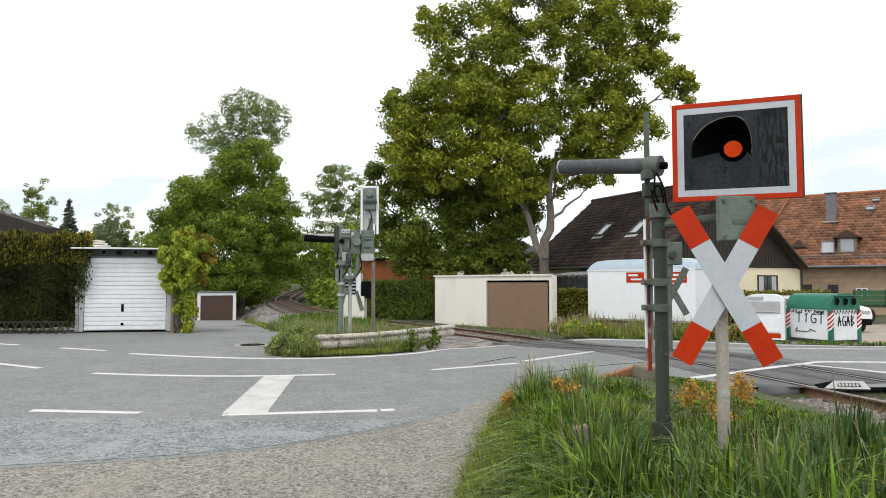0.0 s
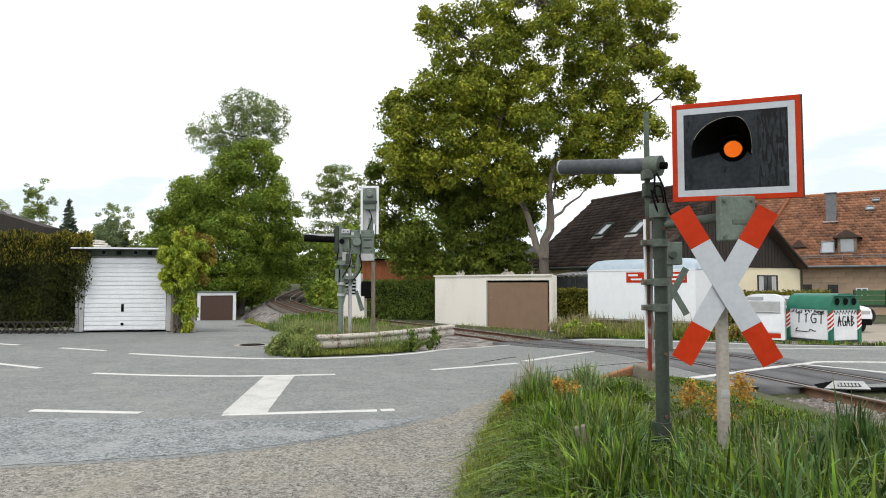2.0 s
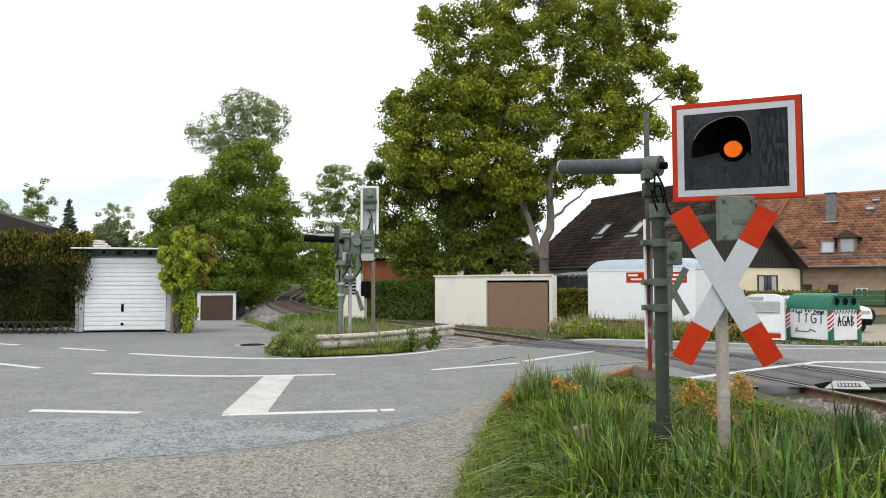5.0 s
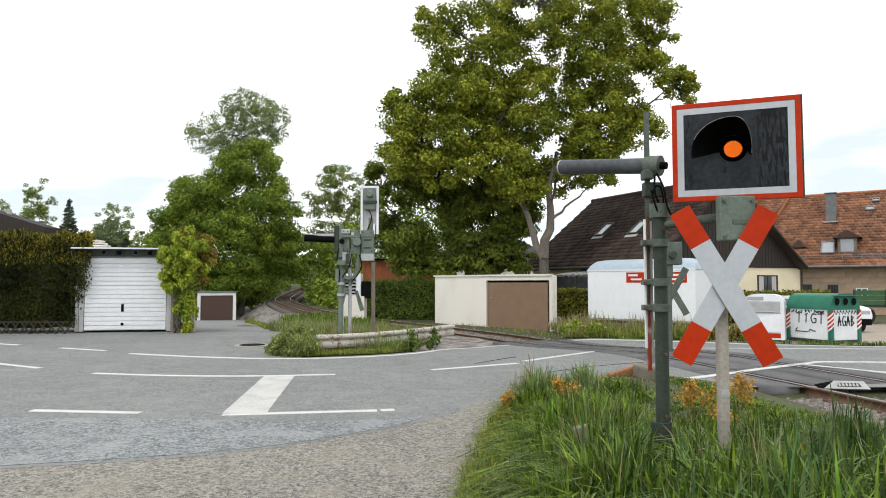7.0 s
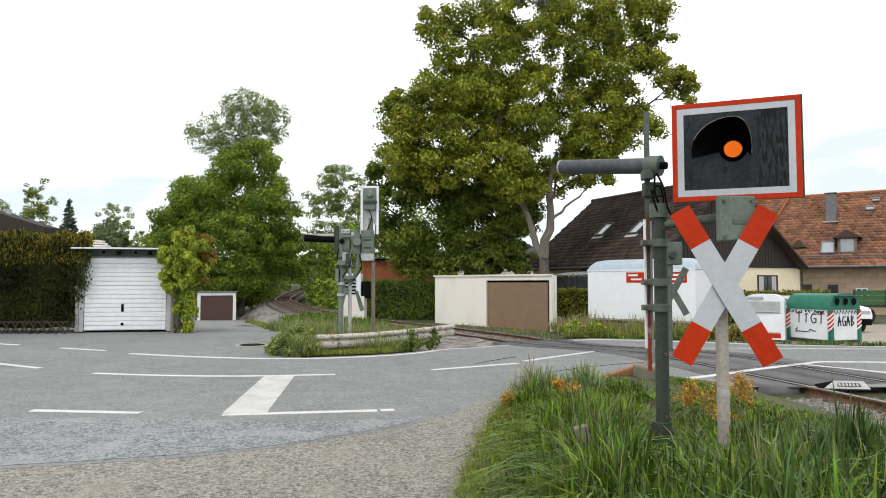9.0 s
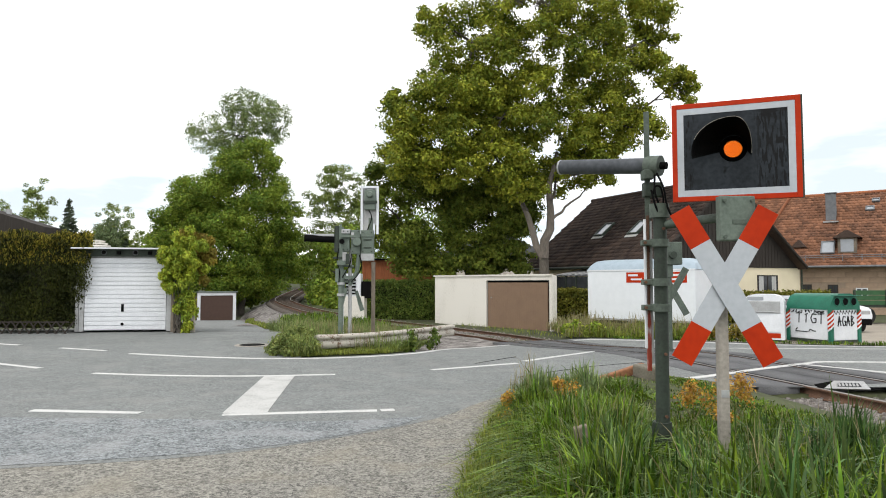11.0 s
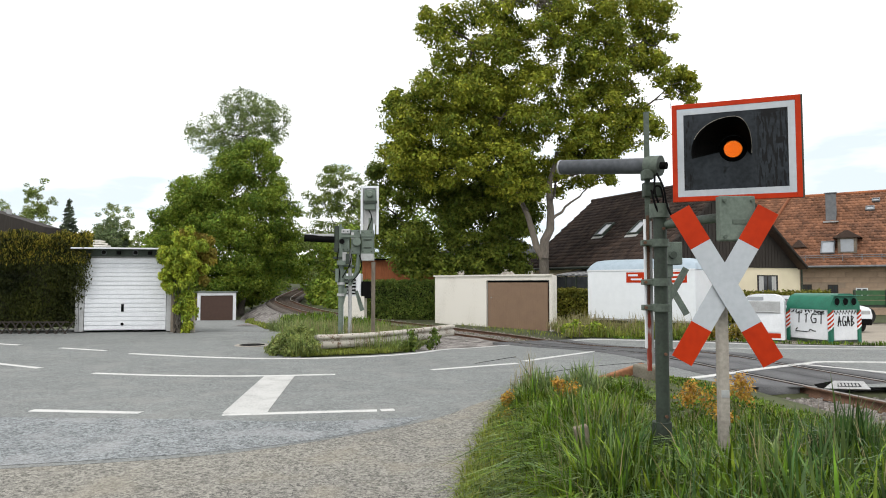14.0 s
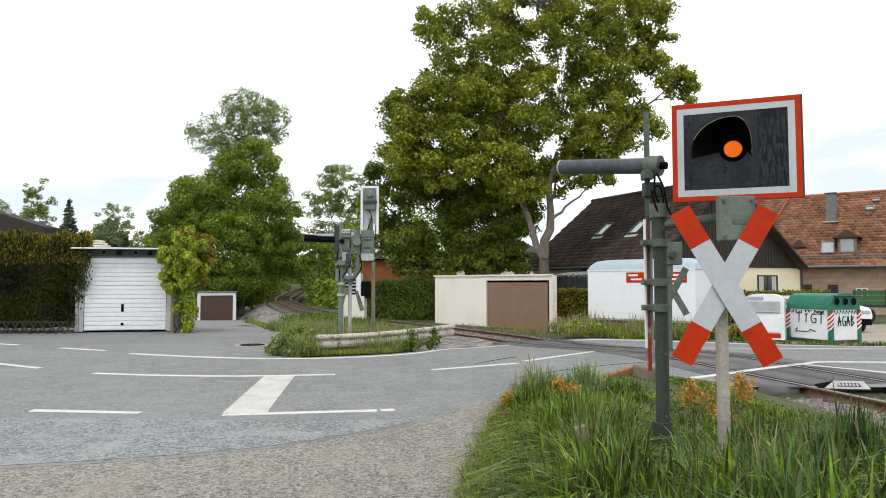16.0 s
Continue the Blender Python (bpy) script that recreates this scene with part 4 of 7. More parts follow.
def glass_bank():
    c = thing("bottle_bank", pose(12.40, 21.1, -0.43, 0, 0, -70), "white and green steel bottle bank covered in black scribbles", "recycling container")
    # faces: -y (long) and -x turned towards the road
    W, D, H = 1.6, 1.22, 1.08
    part("base", box(-W - 0.03, 0.03, -0.03, D + 0.03, 0.02, 0.1), DARK_STEEL, c)
    part("body", box(-W, 0, 0, D, 0.1, H, 0.015), WHITE, c, "white ribbed panels with graffiti")
    for i in range(5):
        z = 0.1 + (H - 0.1) / 5 * i
        part("panel", box(-W + 0.12, -0.12, -0.02, -0.001, z + 0.012, z + 0.205), WHITE, c)
        part("panel", box(0.001, 0.02, 0.12, D - 0.12, z + 0.012, z + 0.205), WHITE, c)
    for x, y in ((-W, 0), (0, 0), (0, D), (-W, D)):
        p = part("corner_post", box(x - 0.06, x + 0.06, y - 0.06, y + 0.06, 0.0, H, 0.01), GREEN_PLASTIC, c)
        lean = Matrix(((1, 0, 0, 0), (0, 1, 0, 0), (0.7, 0.7, 1, -0.7 * (x + y)), (0, 0, 0, 1)))
        for i in range(8):
            part("hazard_stripe", box(x - 0.064, x + 0.064, y - 0.064, y + 0.064, 0.46 + i * 0.068, 0.525 + i * 0.068, m=lean), RED if i % 2 else WHITE, p)
    prof = [(-0.05, H), (-0.03, H + 0.2), (0.12, H + 0.42), (0.35, H + 0.52), (D - 0.35, H + 0.52), (D - 0.12, H + 0.42), (D + 0.03, H + 0.2), (D + 0.05, H)]
    bm = prism([(y, z) for y, z in prof], -0.04, W + 0.04)
    bmesh.ops.transform(bm, matrix=Matrix.Rotation(math.pi / 2, 4, "Z"), verts=bm.verts[:])
    hood = part("hood", smooth(bm, 50), GREEN_PLASTIC, c, "green rounded hood")
    part("label", box(-W / 2 - 0.22, -W / 2 + 0.22, 0.0, 0.012, H + 0.2, H + 0.34, m=pose(0, -0.09, 0.12, -12)), WHITE, hood, "white label")
    for k in range(3):
        y = 0.24 + k * 0.37
        part("drop_hole", smooth(rod((0.02, y, H + 0.26), (0.048, y, H + 0.26), 0.125, seg=20)), DARK, hood, "black rubber drop hole")
        part("hole_rim", smooth(hoop(0.045, y, H + 0.26, 0.135, 0.018)), GREEN_PLASTIC, hood)
    part("rain_lip", box(0.04, 0.12, -0.02, D + 0.02, H + 0.44, H + 0.47, 0.008), GREEN_PLASTIC, hood)
    for face, word, a0, size, z0 in (("long", "TIGT", -1.28, 0.25, 0.62), ("end", "AGAB", 0.28, 0.17, 0.55)):
        for k, ch in enumerate(word):
            bm = bmesh.new()
            for line in STROKES[ch]:
                pts = [(a0 + (k * 1.12 + u) * size, z0 + v * 0.33) for u, v in line]
                for p, q in zip(pts, pts[1:]):
                    g, j = ((p[0], -0.026, p[1]), (q[0], -0.026, q[1])) if face == "long" else ((0.026, p[0], p[1]), (0.026, q[0], q[1]))
                    rod(g, j, 0.019, seg=5, bm=bm)
            part("spray_letter", bm, INK, c)
    scribble(c, -W + 0.14, -0.5, 0.95, 1.06, -0.026, 2, 8)
    scribble(c, -W + 0.25, -0.35, 0.3, 0.45, -0.026, 8, 2)
    for x0, x1 in ((-0.48, -0.36), (-0.34, -0.2)):
        part("spray_patch", smooth(rod((x0, -0.022, 0.99), (x1, -0.022, 1.02), 0.035, 0.02, seg=8)), INK, c)
    for i in range(8):
        y = 0.1 + i * 0.13
        bm = rod((0.026, y, 0.93), (0.026, y + 0.05, 1.06), 0.011, seg=5)
        rod((0.026, y + 0.05, 1.06), (0.026, y + 0.09, 0.94 + 0.03 * (i % 3)), 0.011, seg=5, bm=bm)
        part("spray_stroke", bm, INK, c)


STROKES = {
    "T": [[(0.0, 0.95), (0.95, 1.0)], [(0.5, 0.98), (0.42, 0.0)]],
    "I": [[(0.5, 0.9), (0.4, 0.05)], [(0.3, 0.85), (0.7, 0.95)]],
    "G": [[(0.9, 0.9), (0.3, 0.95), (0.05, 0.5), (0.3, 0.05), (0.8, 0.1), (0.85, 0.5), (0.5, 0.5)]],
    "A": [[(0.0, 0.0), (0.4, 1.0), (0.75, 0.05)], [(0.0, 0.4), (0.85, 0.5)]],
    "B": [[(0.1, 0.0), (0.15, 1.0), (0.7, 0.85), (0.2, 0.55), (0.85, 0.3), (0.1, 0.0)]],
}


def hoop(x, y, z, R, r, n=24, k=6):
    bm = bmesh.new()
    rings = []
    for i in range(n):
        a = 2 * math.pi * i / n
        rings.append([bm.verts.new((x + r * math.sin(2 * math.pi * j / k), y + (R + r * math.cos(2 * math.pi * j / k)) * math.cos(a), z + (R + r * math.cos(2 * math.pi * j / k)) * math.sin(a))) for j in range(k)])
    for i in range(n):
        p, q = rings[i], rings[(i + 1) % n]
        for j in range(k):
            bm.faces.new((p[j], p[(j + 1) % k], q[(j + 1) % k], q[j]))
    bmesh.ops.recalc_face_normals(bm, faces=bm.faces[:])
    return bm


def clothing_bank():
    c = thing("clothes_bank", pose(10.85, 22.3, -0.45, 0, 0, -30), "white steel clothes bank with rounded top and hatch", "recycling container")
    part("body", smooth(prism([(-0.62, 0.06), (0.62, 0.06), (0.62, 1.35), (0.5, 1.52), (0.3, 1.58), (-0.3, 1.58), (-0.5, 1.52), (-0.62, 1.35)], 0, 1.1), 35), WHITE, c)
    part("hatch", box(-0.5, 0.5, -0.03, 0, 0.95, 1.35, 0.01), GALV, c)
    part("hatch_handle", rod((-0.3, -0.06, 1.0), (0.3, -0.06, 1.0), 0.015), GALV, c)
    part("poster", box(-0.5, 0.0, -0.012, -0.001, 1.38, 1.5), CAR_SILVER, c, "blue-grey label")
    part("notice", box(-0.1, 0.5, -0.012, -0.001, 0.12, 0.28), RED, c, "red notice strip")
    part("door", box(-0.52, 0.52, -0.02, -0.001, 0.32, 0.9), WHITE, c)
    part("skid", box(-0.6, 0.6, 0.05, 1.05, 0.0, 0.06), DARK_STEEL, c)
    b = thing("bench_board", pose(10.2, 22.6, -0.45, 0, 0, 0), "low pale plank on short legs beside the clothes bank", "bench")
    part("plank", box(-0.6, 0.6, 0, 0.3, 0.2, 0.3), WHITE, b)
    for x in (-0.5, 0.5):
        part("leg", box(x - 0.04, x + 0.04, 0.05, 0.25, 0, 0.2), CONCRETE, b)


def car(name, m, label, paint, van=False):
    c = thing(name, m, label, "car")
    H = 1.95 if van else 1.45
    side = [(-2.15, 0.35), (-2.2, 0.75), (-2.1, 0.98), (-1.25, 1.06), (-0.6, H - 0.06), (0.0, H), (1.2, H - 0.02), (1.9, 1.15 if not van else H - 0.1), (2.15, 1.0), (2.2, 0.4), (1.9, 0.28), (-1.9, 0.28)]
    bm = prism(side, -0.85, 0.85)
    for v in bm.verts:
        if v.co.z > 1.1:
            v.co.y *= 0.84
    bmesh.ops.bevel(bm, geom=bm.edges[:], offset=0.05, segments=2, affect="EDGES")
    part("body", smooth(bm, 50), paint, c)
    ws = bmesh.new()
    q = [ws.verts.new(k) for k in ((-1.18, -0.70, 1.1), (-1.18, 0.70, 1.1), (-0.68, 0.62, H - 0.14), (-0.68, -0.62, H - 0.14))]
    ws.faces.new(q)
    bmesh.ops.translate(ws, verts=ws.verts[:], vec=(-0.06, 0, 0.02))
    part("windscreen", bmesh_thick(ws, 0.01), PANE, c)
    for s in (-1, 1):
        part("side_window", box(-0.5, 0.95, s * 0.80 - 0.01, s * 0.80 + 0.01, 1.1, H - 0.16), PANE, c)
        part("headlight", box(-2.2, -2.1, s * 0.6 - 0.17, s * 0.6 + 0.17, 0.72, 0.88, 0.03), GALV, c)
        for x in (-1.35, 1.35):
            wheel(c, x, s * 0.76, 0.31, 0.31)
        part("mirror", box(-0.85, -0.7, s * 0.93 - 0.08, s * 0.93 + 0.08, 1.05, 1.2, 0.02), paint, c)
    part("bumper", box(-2.26, -2.1, -0.8, 0.8, 0.3, 0.55, 0.04), DARK, c)
    part("grille", box(-2.225, -2.15, -0.4, 0.4, 0.6, 0.75), DARK, c)
    part("number_plate", box(-2.275, -2.26, -0.26, 0.26, 0.4, 0.51), WHITE, c)
    part("plate_bar", box(-2.28, -2.275, -0.2, 0.2, 0.43, 0.48), INK, c)
    return c


trailer()
glass_bank()
clothing_bank()
car("parked_car", pose(16.35, 28.3, -0.45, 0, 0, 84), "white parked car with dark bumper behind the bottle bank", CAR_WHITE)
car("parked_car", pose(13.75, 27.5, -0.45, 0, 0, 78), "silver parked car behind the containers", CAR_SILVER)


def green_cart():
    c = thing("farm_trailer", pose(21.5, 31.5, -0.45, 0, 0, 5), "green wooden-sided farm trailer", "trailer")
    part("bed", box(-2, 3, 0, 1.9, 0.8, 0.92), DARK_STEEL, c)
    for i in range(3):
        part("side_board", box(-2, 3, -0.04, 0.0, 0.92 + i * 0.24, 1.14 + i * 0.24, 0.01), CAR_GREEN, c)
    for x in (-2, -0.4, 1.2, 2.9):
        part("stake", box(x, x + 0.08, -0.09, -0.04, 0.8, 1.65), DARK_STEEL, c)
    for x in (-1.2, 2.0):
        wheel(c, x, 0.2, 0.4, 0.4)
        wheel(c, x, 1.7, 0.4, 0.4)


green_cart()


# ---- road markings and crossing ----
def ribbon(name, pts, width, material, label, category, lift=0.005, n=None, taper=True):
    """A flat painted or laid strip along a plan curve."""
    n = n or max(2, int(4 * len(pts)))
    c = spline(pts, n) if len(pts) > 2 else np.array([np.array(pts[0]) * (1 - k / (n - 1)) + np.array(pts[1]) * k / (n - 1) for k in range(n)])
    a, b = along(-width / 2, c), along(width / 2, c)
    verts = []
    for p, q in zip(a, b):
        for x, y in (p, q):
            z = height(float(x), float(y)) + lift
            verts += [(x, y, z), (x, y, z - 0.02)]
    f = []
    for i in range(n - 1):
        k = i * 4
        f += [(k, k + 2, k + 6, k + 4), (k + 1, k + 5, k + 7, k + 3), (k, k + 4, k + 5, k + 1), (k + 2, k + 3, k + 7, k + 6)]
    me = mesh_np(name, np.array(verts), np.array(f))
    bm = bmesh.new()
    bm.from_mesh(me)
    bmesh.ops.recalc_face_normals(bm, faces=bm.faces[:])
    bm.to_mesh(me)
    bm.free()
    return tagged(part_mesh(name, me, material), label, category, kind="structure")


LINE = "worn white painted line on the asphalt"
for pts, w in (
    ([(-11.6, 16.7), (-10.3, 16.1)], 0.12), ([(-8.9, 15.4), (-7.5, 14.75)], 0.12),
    ([(-6.7, 14.17), (-5.2, 13.6), (-3.43, 13.22), (-2.0, 13.4), (-1.0, 13.98), (0.24, 17.3 - 0.35), (2.14, 20.75), (3.4, 22.0), (5.1, 23.0)], 0.13),
    ([(5.1, 23.0), (8.0, 22.0), (12.0, 19.6), (22, 15.6)], 0.12),
    ([(-8.6, 12.55), (-7.13, 11.73)], 0.12), ([(-5.84, 11.07), (-4.3, 10.78), (-2.9, 10.76), (-1.78, 10.93)], 0.12),
    ([(-0.2, 11.5), (1.40, 12.45)], 0.12), ([(1.55, 12.75), (2.7, 14.1), (4.05, 16.2)], 0.12),
    ([(-4.86, 7.85), (-3.5, 7.71)], 0.12), ([(-2.52, 7.60), (-0.78, 7.85)], 0.12), ([(-0.74, 7.86), (-0.58, 7.9)], 0.12),
    ([(3.3, 10.05), (4.4, 10.75), (5.4, 11.45), (7.2, 12.6)], 0.14), ([(7.2, 12.6), (9.5, 12.4), (13, 12.0), (22, 10)], 0.13),
    ([(6.6, 12.2), (7.4, 11.1), (8.2, 10.0)], 0.1),
    ([(5.1, 17.6), (8.0, 17.6), (12, 16.2), (20, 13.4)], 0.12),
):
    ribbon("road_marking", pts, w, PAINT_LINE, LINE, "road marking", 0.018 if pts[0][0] > 3 else 0.005, 24)
bar = bmesh.new()
low = [bar.verts.new((x, y, 0.006)) for x, y in ((-2.55, 7.68), (-2.04, 7.68), (-2.40, 10.72), (-2.89, 10.72))]
bar.faces.new(low)
tagged(part("stop_line", bmesh_thick(bar, 0.02), PAINT_WORN), "broad worn white stop line across the lane", "road marking", kind="structure")
for pts, w in (([(1.2, 10.6), (2.6, 11.9), (4.6, 13.0)], 0.025), ([(0.6, 12.4), (1.5, 13.6)], 0.02)):
    ribbon("asphalt_joint", pts, w, DARK, "dark sealed joint in the asphalt", "road joint", 0.004, 20)

i0, i1 = int(np.argmax(TRACK[:, 1] > 9.55)), int(np.argmax(TRACK[:, 1] > 22.8))
PANEL = mat("rubber_crossing_panel", (0.135, 0.136, 0.138), (0.07, 0.071, 0.073), 0.85, scale=2, fine=70, bump=0.9, object_var=0.15)
crossing = thing("crossing_deck", Matrix(), "dark textured rubber panels between and beside the rails", "level crossing", kind="structure")
for k in range(i0, i1 - 2, 3):
    seg = TRACK[k:k + 4]
    for a, b in ((-1.45, -0.84), (-0.66, -0.012), (0.012, 0.66), (0.84, 1.45)):
        vs, fs = [], []
        lines = along(a, TRACK)[k:k + 4], along(b, TRACK)[k:k + 4]
        for i in range(4):
            for ln in lines:
                x, y = ln[i] if 0 < i < 3 else ln[i] + (ln[1] - ln[0]) * (0.05 if i == 0 else -0.05)
                vs += [(x, y, height(x, y) + 0.012), (x, y, height(x, y) - 0.1)]
        for i in range(3):
            q = i * 4
            fs += [(q, q + 2, q + 6, q + 4), (q, q + 4, q + 5, q + 1), (q + 2, q + 3, q + 7, q + 6)]
        fs += [(0, 1, 3, 2), (12, 14, 15, 13)]
        part_mesh("panel", mesh_np("panel", np.array(vs), np.array(fs)), PANEL, crossing)
for side in (-0.7525, 0.7525):
    for a in (-0.075, 0.06):
        strip("flange_groove", [(side + a - 0.012, 0.001), (side + a + 0.02, 0.001), (side + a + 0.02, 0.004), (side + a - 0.012, 0.004)], DARK, crossing, "", i0, i1)
ed = thing("deck_edge", pose(5.74, 9.42, 0.0, 0, 0, -8) @ Matrix.Scale(0.62, 4), "sloped white and black deflector plate at the crossing's edge", "deflector plate")
part("plate", prism([(-0.5, 0.0), (0.5, 0.0), (0.40, 0.2), (-0.24, 0.2)], -0.02, 0.02), GALV, ed).rotation_euler = (radians(-35), 0, 0)
part("dark_end", prism([(-0.52, -0.02), (-0.24, 0.2), (-0.26, 0.2), (-0.68, 0.1)], -0.012, 0.022), DARK, ed).rotation_euler = (radians(-35), 0, 0)
part("dark_panel", prism([(-0.20, 0.05), (0.32, 0.05), (0.28, 0.145), (-0.17, 0.145)], -0.024, -0.02), BLACK, ed).rotation_euler = (radians(-35), 0, 0)
for k in range(6):
    x = -0.165 + k * 0.076
    part("letter_bar", prism([(x, 0.062), (x + 0.052, 0.062), (x + 0.04, 0.132), (x - 0.004, 0.132)], -0.03, -0.024), GALV, ed).rotation_euler = (radians(-35), 0, 0)

mh = thing("manhole_cover", Matrix.Translation((-4.65, 16.1, height(-4.65, 16.1))), "round dark cast iron drain cover in the asphalt", "drain cover")
part("collar", smooth(rod((0, 0, -0.05), (0, 0, 0.006), 0.42, seg=32)), CONCRETE, mh)
part("grate", smooth(rod((0, 0, -0.05), (0, 0, 0.014), 0.30, seg=32)), DARK, mh)


# ---- near warning light and cross ----
def holed_plate(w, h, r, y0, y1, cx=0.0, cz=0.0, n=40):
    """A plate in x, z with a round hole."""
    bm = bmesh.new()
    rows = []
    for y in (y0, y1):
        inner, outer = [], []
        for k in range(n):
            a = 2 * math.pi * k / n + math.pi / n
            ca, sa = math.cos(a), math.sin(a)
            inner.append(bm.verts.new((cx + r * ca, y, cz + r * sa)))
            s = min(w / 2 / max(abs(ca), 1e-6), h / 2 / max(abs(sa), 1e-6))
            outer.append(bm.verts.new((s * ca, y, s * sa)))
        # the four corners
        for sx in (-1, 1):
            for sz in (-1, 1):
                v = min(outer, key=lambda k: (k.co.x - sx * w / 2) ** 2 + (k.co.z - sz * h / 2) ** 2)
                v.co.x, v.co.z = sx * w / 2, sz * h / 2
        rows.append((inner, outer))
    for k in range(n):
        j = (k + 1) % n
        (i0, o0), (i1, o1) = rows
        for q in ((i0[k], i0[j], o0[j], o0[k]), (i1[j], i1[k], o1[k], o1[j]), (i0[j], i0[k], i1[k], i1[j]), (o0[k], o0[j], o1[j], o1[k])):
            bm.faces.new(q)
    bmesh.ops.recalc_face_normals(bm, faces=bm.faces[:])
    return bm


def visor_point(a, d):
    """A hood that grows from a round collar into a wide scoop turned to the lane. a: the angle, d: from the board to its lip."""
    c, sn = math.cos(a), math.sin(a)
    lip_x = 0.122 * math.copysign(abs(c) ** 0.8, c) if c > 0 else 0.262 * c
    reach = 0.28 * (0.12 + 0.88 * min(1.0, max(0.0, sn) * 1.25 + max(0.0, -c)))
    x = 0.094 * c * (1 - d) + (lip_x - 0.02 * reach / 0.28) * d
    z = 0.096 * sn * (1 - d) + (0.228 * sn - 0.058 * reach / 0.28) * d
    return -0.012 + x, -0.003 - reach * d, 0.008 + z


def warning_light():
    w = thing("warning_light", pose(2.095, 4.67, 2.458, 0, 0, -20.7), "flashing red crossing light on black board with white-red border", "warning light")
    W, H, b, c = 0.850, 0.722, 0.036, 0.046
    for x0, x1, z0, z1 in ((-W / 2, -W / 2 + b, -H / 2, H / 2), (W / 2 - b, W / 2, -H / 2, H / 2), (-W / 2 + b, W / 2 - b, H / 2 - b, H / 2), (-W / 2 + b, W / 2 - b, -H / 2, -H / 2 + b)):
        part("red_border", box(x0, x1, -0.006, 0.03, z0, z1, 0.002), RED, w, "red enamel border")
    W2, H2 = W - 2 * b, H - 2 * b
    for x0, x1, z0, z1 in ((-W2 / 2, -W2 / 2 + c, -H2 / 2, H2 / 2), (W2 / 2 - c, W2 / 2, -H2 / 2, H2 / 2), (-W2 / 2 + c, W2 / 2 - c, H2 / 2 - c, H2 / 2), (-W2 / 2 + c, W2 / 2 - c, -H2 / 2, -H2 / 2 + c)):
        part("white_band", box(x0, x1, -0.004, 0.03, z0, z1, 0.001), GREY_FOIL, w, "white reflective band")
    part("board", holed_plate(W2 - 2 * c, H2 - 2 * c, 0.062, -0.002, 0.03, -0.012, 0.008), BOARD, w, "weathered black panel with dried runs")
    part("back_rim", box(W / 2, W / 2 + 0.012, 0.0, 0.05, -H / 2, H / 2), DARK_STEEL, w)
    # visor: half tunnel turned to the road
    bm = bmesh.new()
    rings = []
    for d in (0.0, 0.3, 0.6, 0.85, 1.0):
        rings.append([bm.verts.new(visor_point(radians(-14 + 206 * k / 32), d)) for k in range(33)])
    for p, q in zip(rings, rings[1:]):
        for k in range(32):
            f = bm.faces.new((p[k], p[k + 1], q[k + 1], q[k]))
            f.smooth = True
    ret = bmesh.ops.solidify(bm, geom=bm.faces[:], thickness=0.004)
    part("visor", bm, DARK, w, "matt black hood over the lamp")
    part("lens", smooth(rod((-0.012, -0.004, 0.008), (-0.012, 0.004, 0.008), 0.066, seg=36)), LENS, w, "round ribbed lens")
    for i in range(-4, 5):
        c = i * 0.0135
        hw = math.sqrt(0.060 ** 2 - c * c)
        m = Matrix.Translation((-0.012, -0.0065, 0.008)) @ Matrix.Rotation(radians(-35), 4, "Y") @ Matrix.Translation((0, 0, c))
        part("lens_rib", box(-hw, hw, -0.0015, 0.0015, -0.0016, 0.0016, m=m), LAMP_RED, w)
    # added black ring: the hood's shade on the board, as colour
    part("lamp_collar", smooth(ring_plate(0.068, 0.094, -0.007, -0.003)), LAMP_BLACK, w, "black ring standing for the hood's shade round the lens")
    part("lens_ring", smooth(torus(0.066, 0.005, (-0.012, -0.004, 0.008))), LAMP_BLACK, w)
    part("housing", housing(), DARK_STEEL, w, "dark steel lamp housing")
    part("rivet", smooth(rod((-0.085, -0.006, -0.035), (-0.085, 0, -0.035), 0.004, seg=8)), GALV, w)
    # the turning drum whose faces give the flash
    drum = bmesh.new()
    ring = [(0.17 * math.cos(radians(60 * k + 30)), 0.17 * math.sin(radians(60 * k + 30))) for k in range(6)]
    l = [drum.verts.new((-0.10, y, z)) for y, z in ring]
    r = [drum.verts.new((0.10, y, z)) for y, z in ring]
    # face k lies between corners k and k + 1, turned 60 k + 60 degrees from +y towards +z
    for k in range(6):
        j = (k + 1) % 6
        f = drum.faces.new((l[k], r[k], r[j], l[j]))
        f.material_index = k
    drum.faces.new(l).material_index = 6
    drum.faces.new(r).material_index = 6
    bmesh.ops.recalc_face_normals(drum, faces=drum.faces[:])
    d = part("lamp_drum", drum, LEVELS, w, "turning lamp drum with glowing faces")
    d.location = (-0.012, 0.19, 0.008)
    m = smooth(rod((0.0, 0.14, -0.35), (0.0, 0.14, -0.42), 0.05))
    part("neck", m, GREEN_STEEL, w)
    return d


def ring_plate(r0, r1, y0, y1, n=40):
    bm = bmesh.new()
    rows = [[bm.verts.new((-0.012 + r * math.cos(2 * math.pi * k / n), y, 0.008 + r * math.sin(2 * math.pi * k / n))) for k in range(n)] for r, y in ((r0, y1), (r0, y0), (r1, y0), (r1, y1))]
    for a, b in zip(rows, rows[1:] + rows[:1]):
        for k in range(n):
            bm.faces.new((a[k], a[(k + 1) % n], b[(k + 1) % n], b[k]))
    bmesh.ops.recalc_face_normals(bm, faces=bm.faces[:])
    return bm


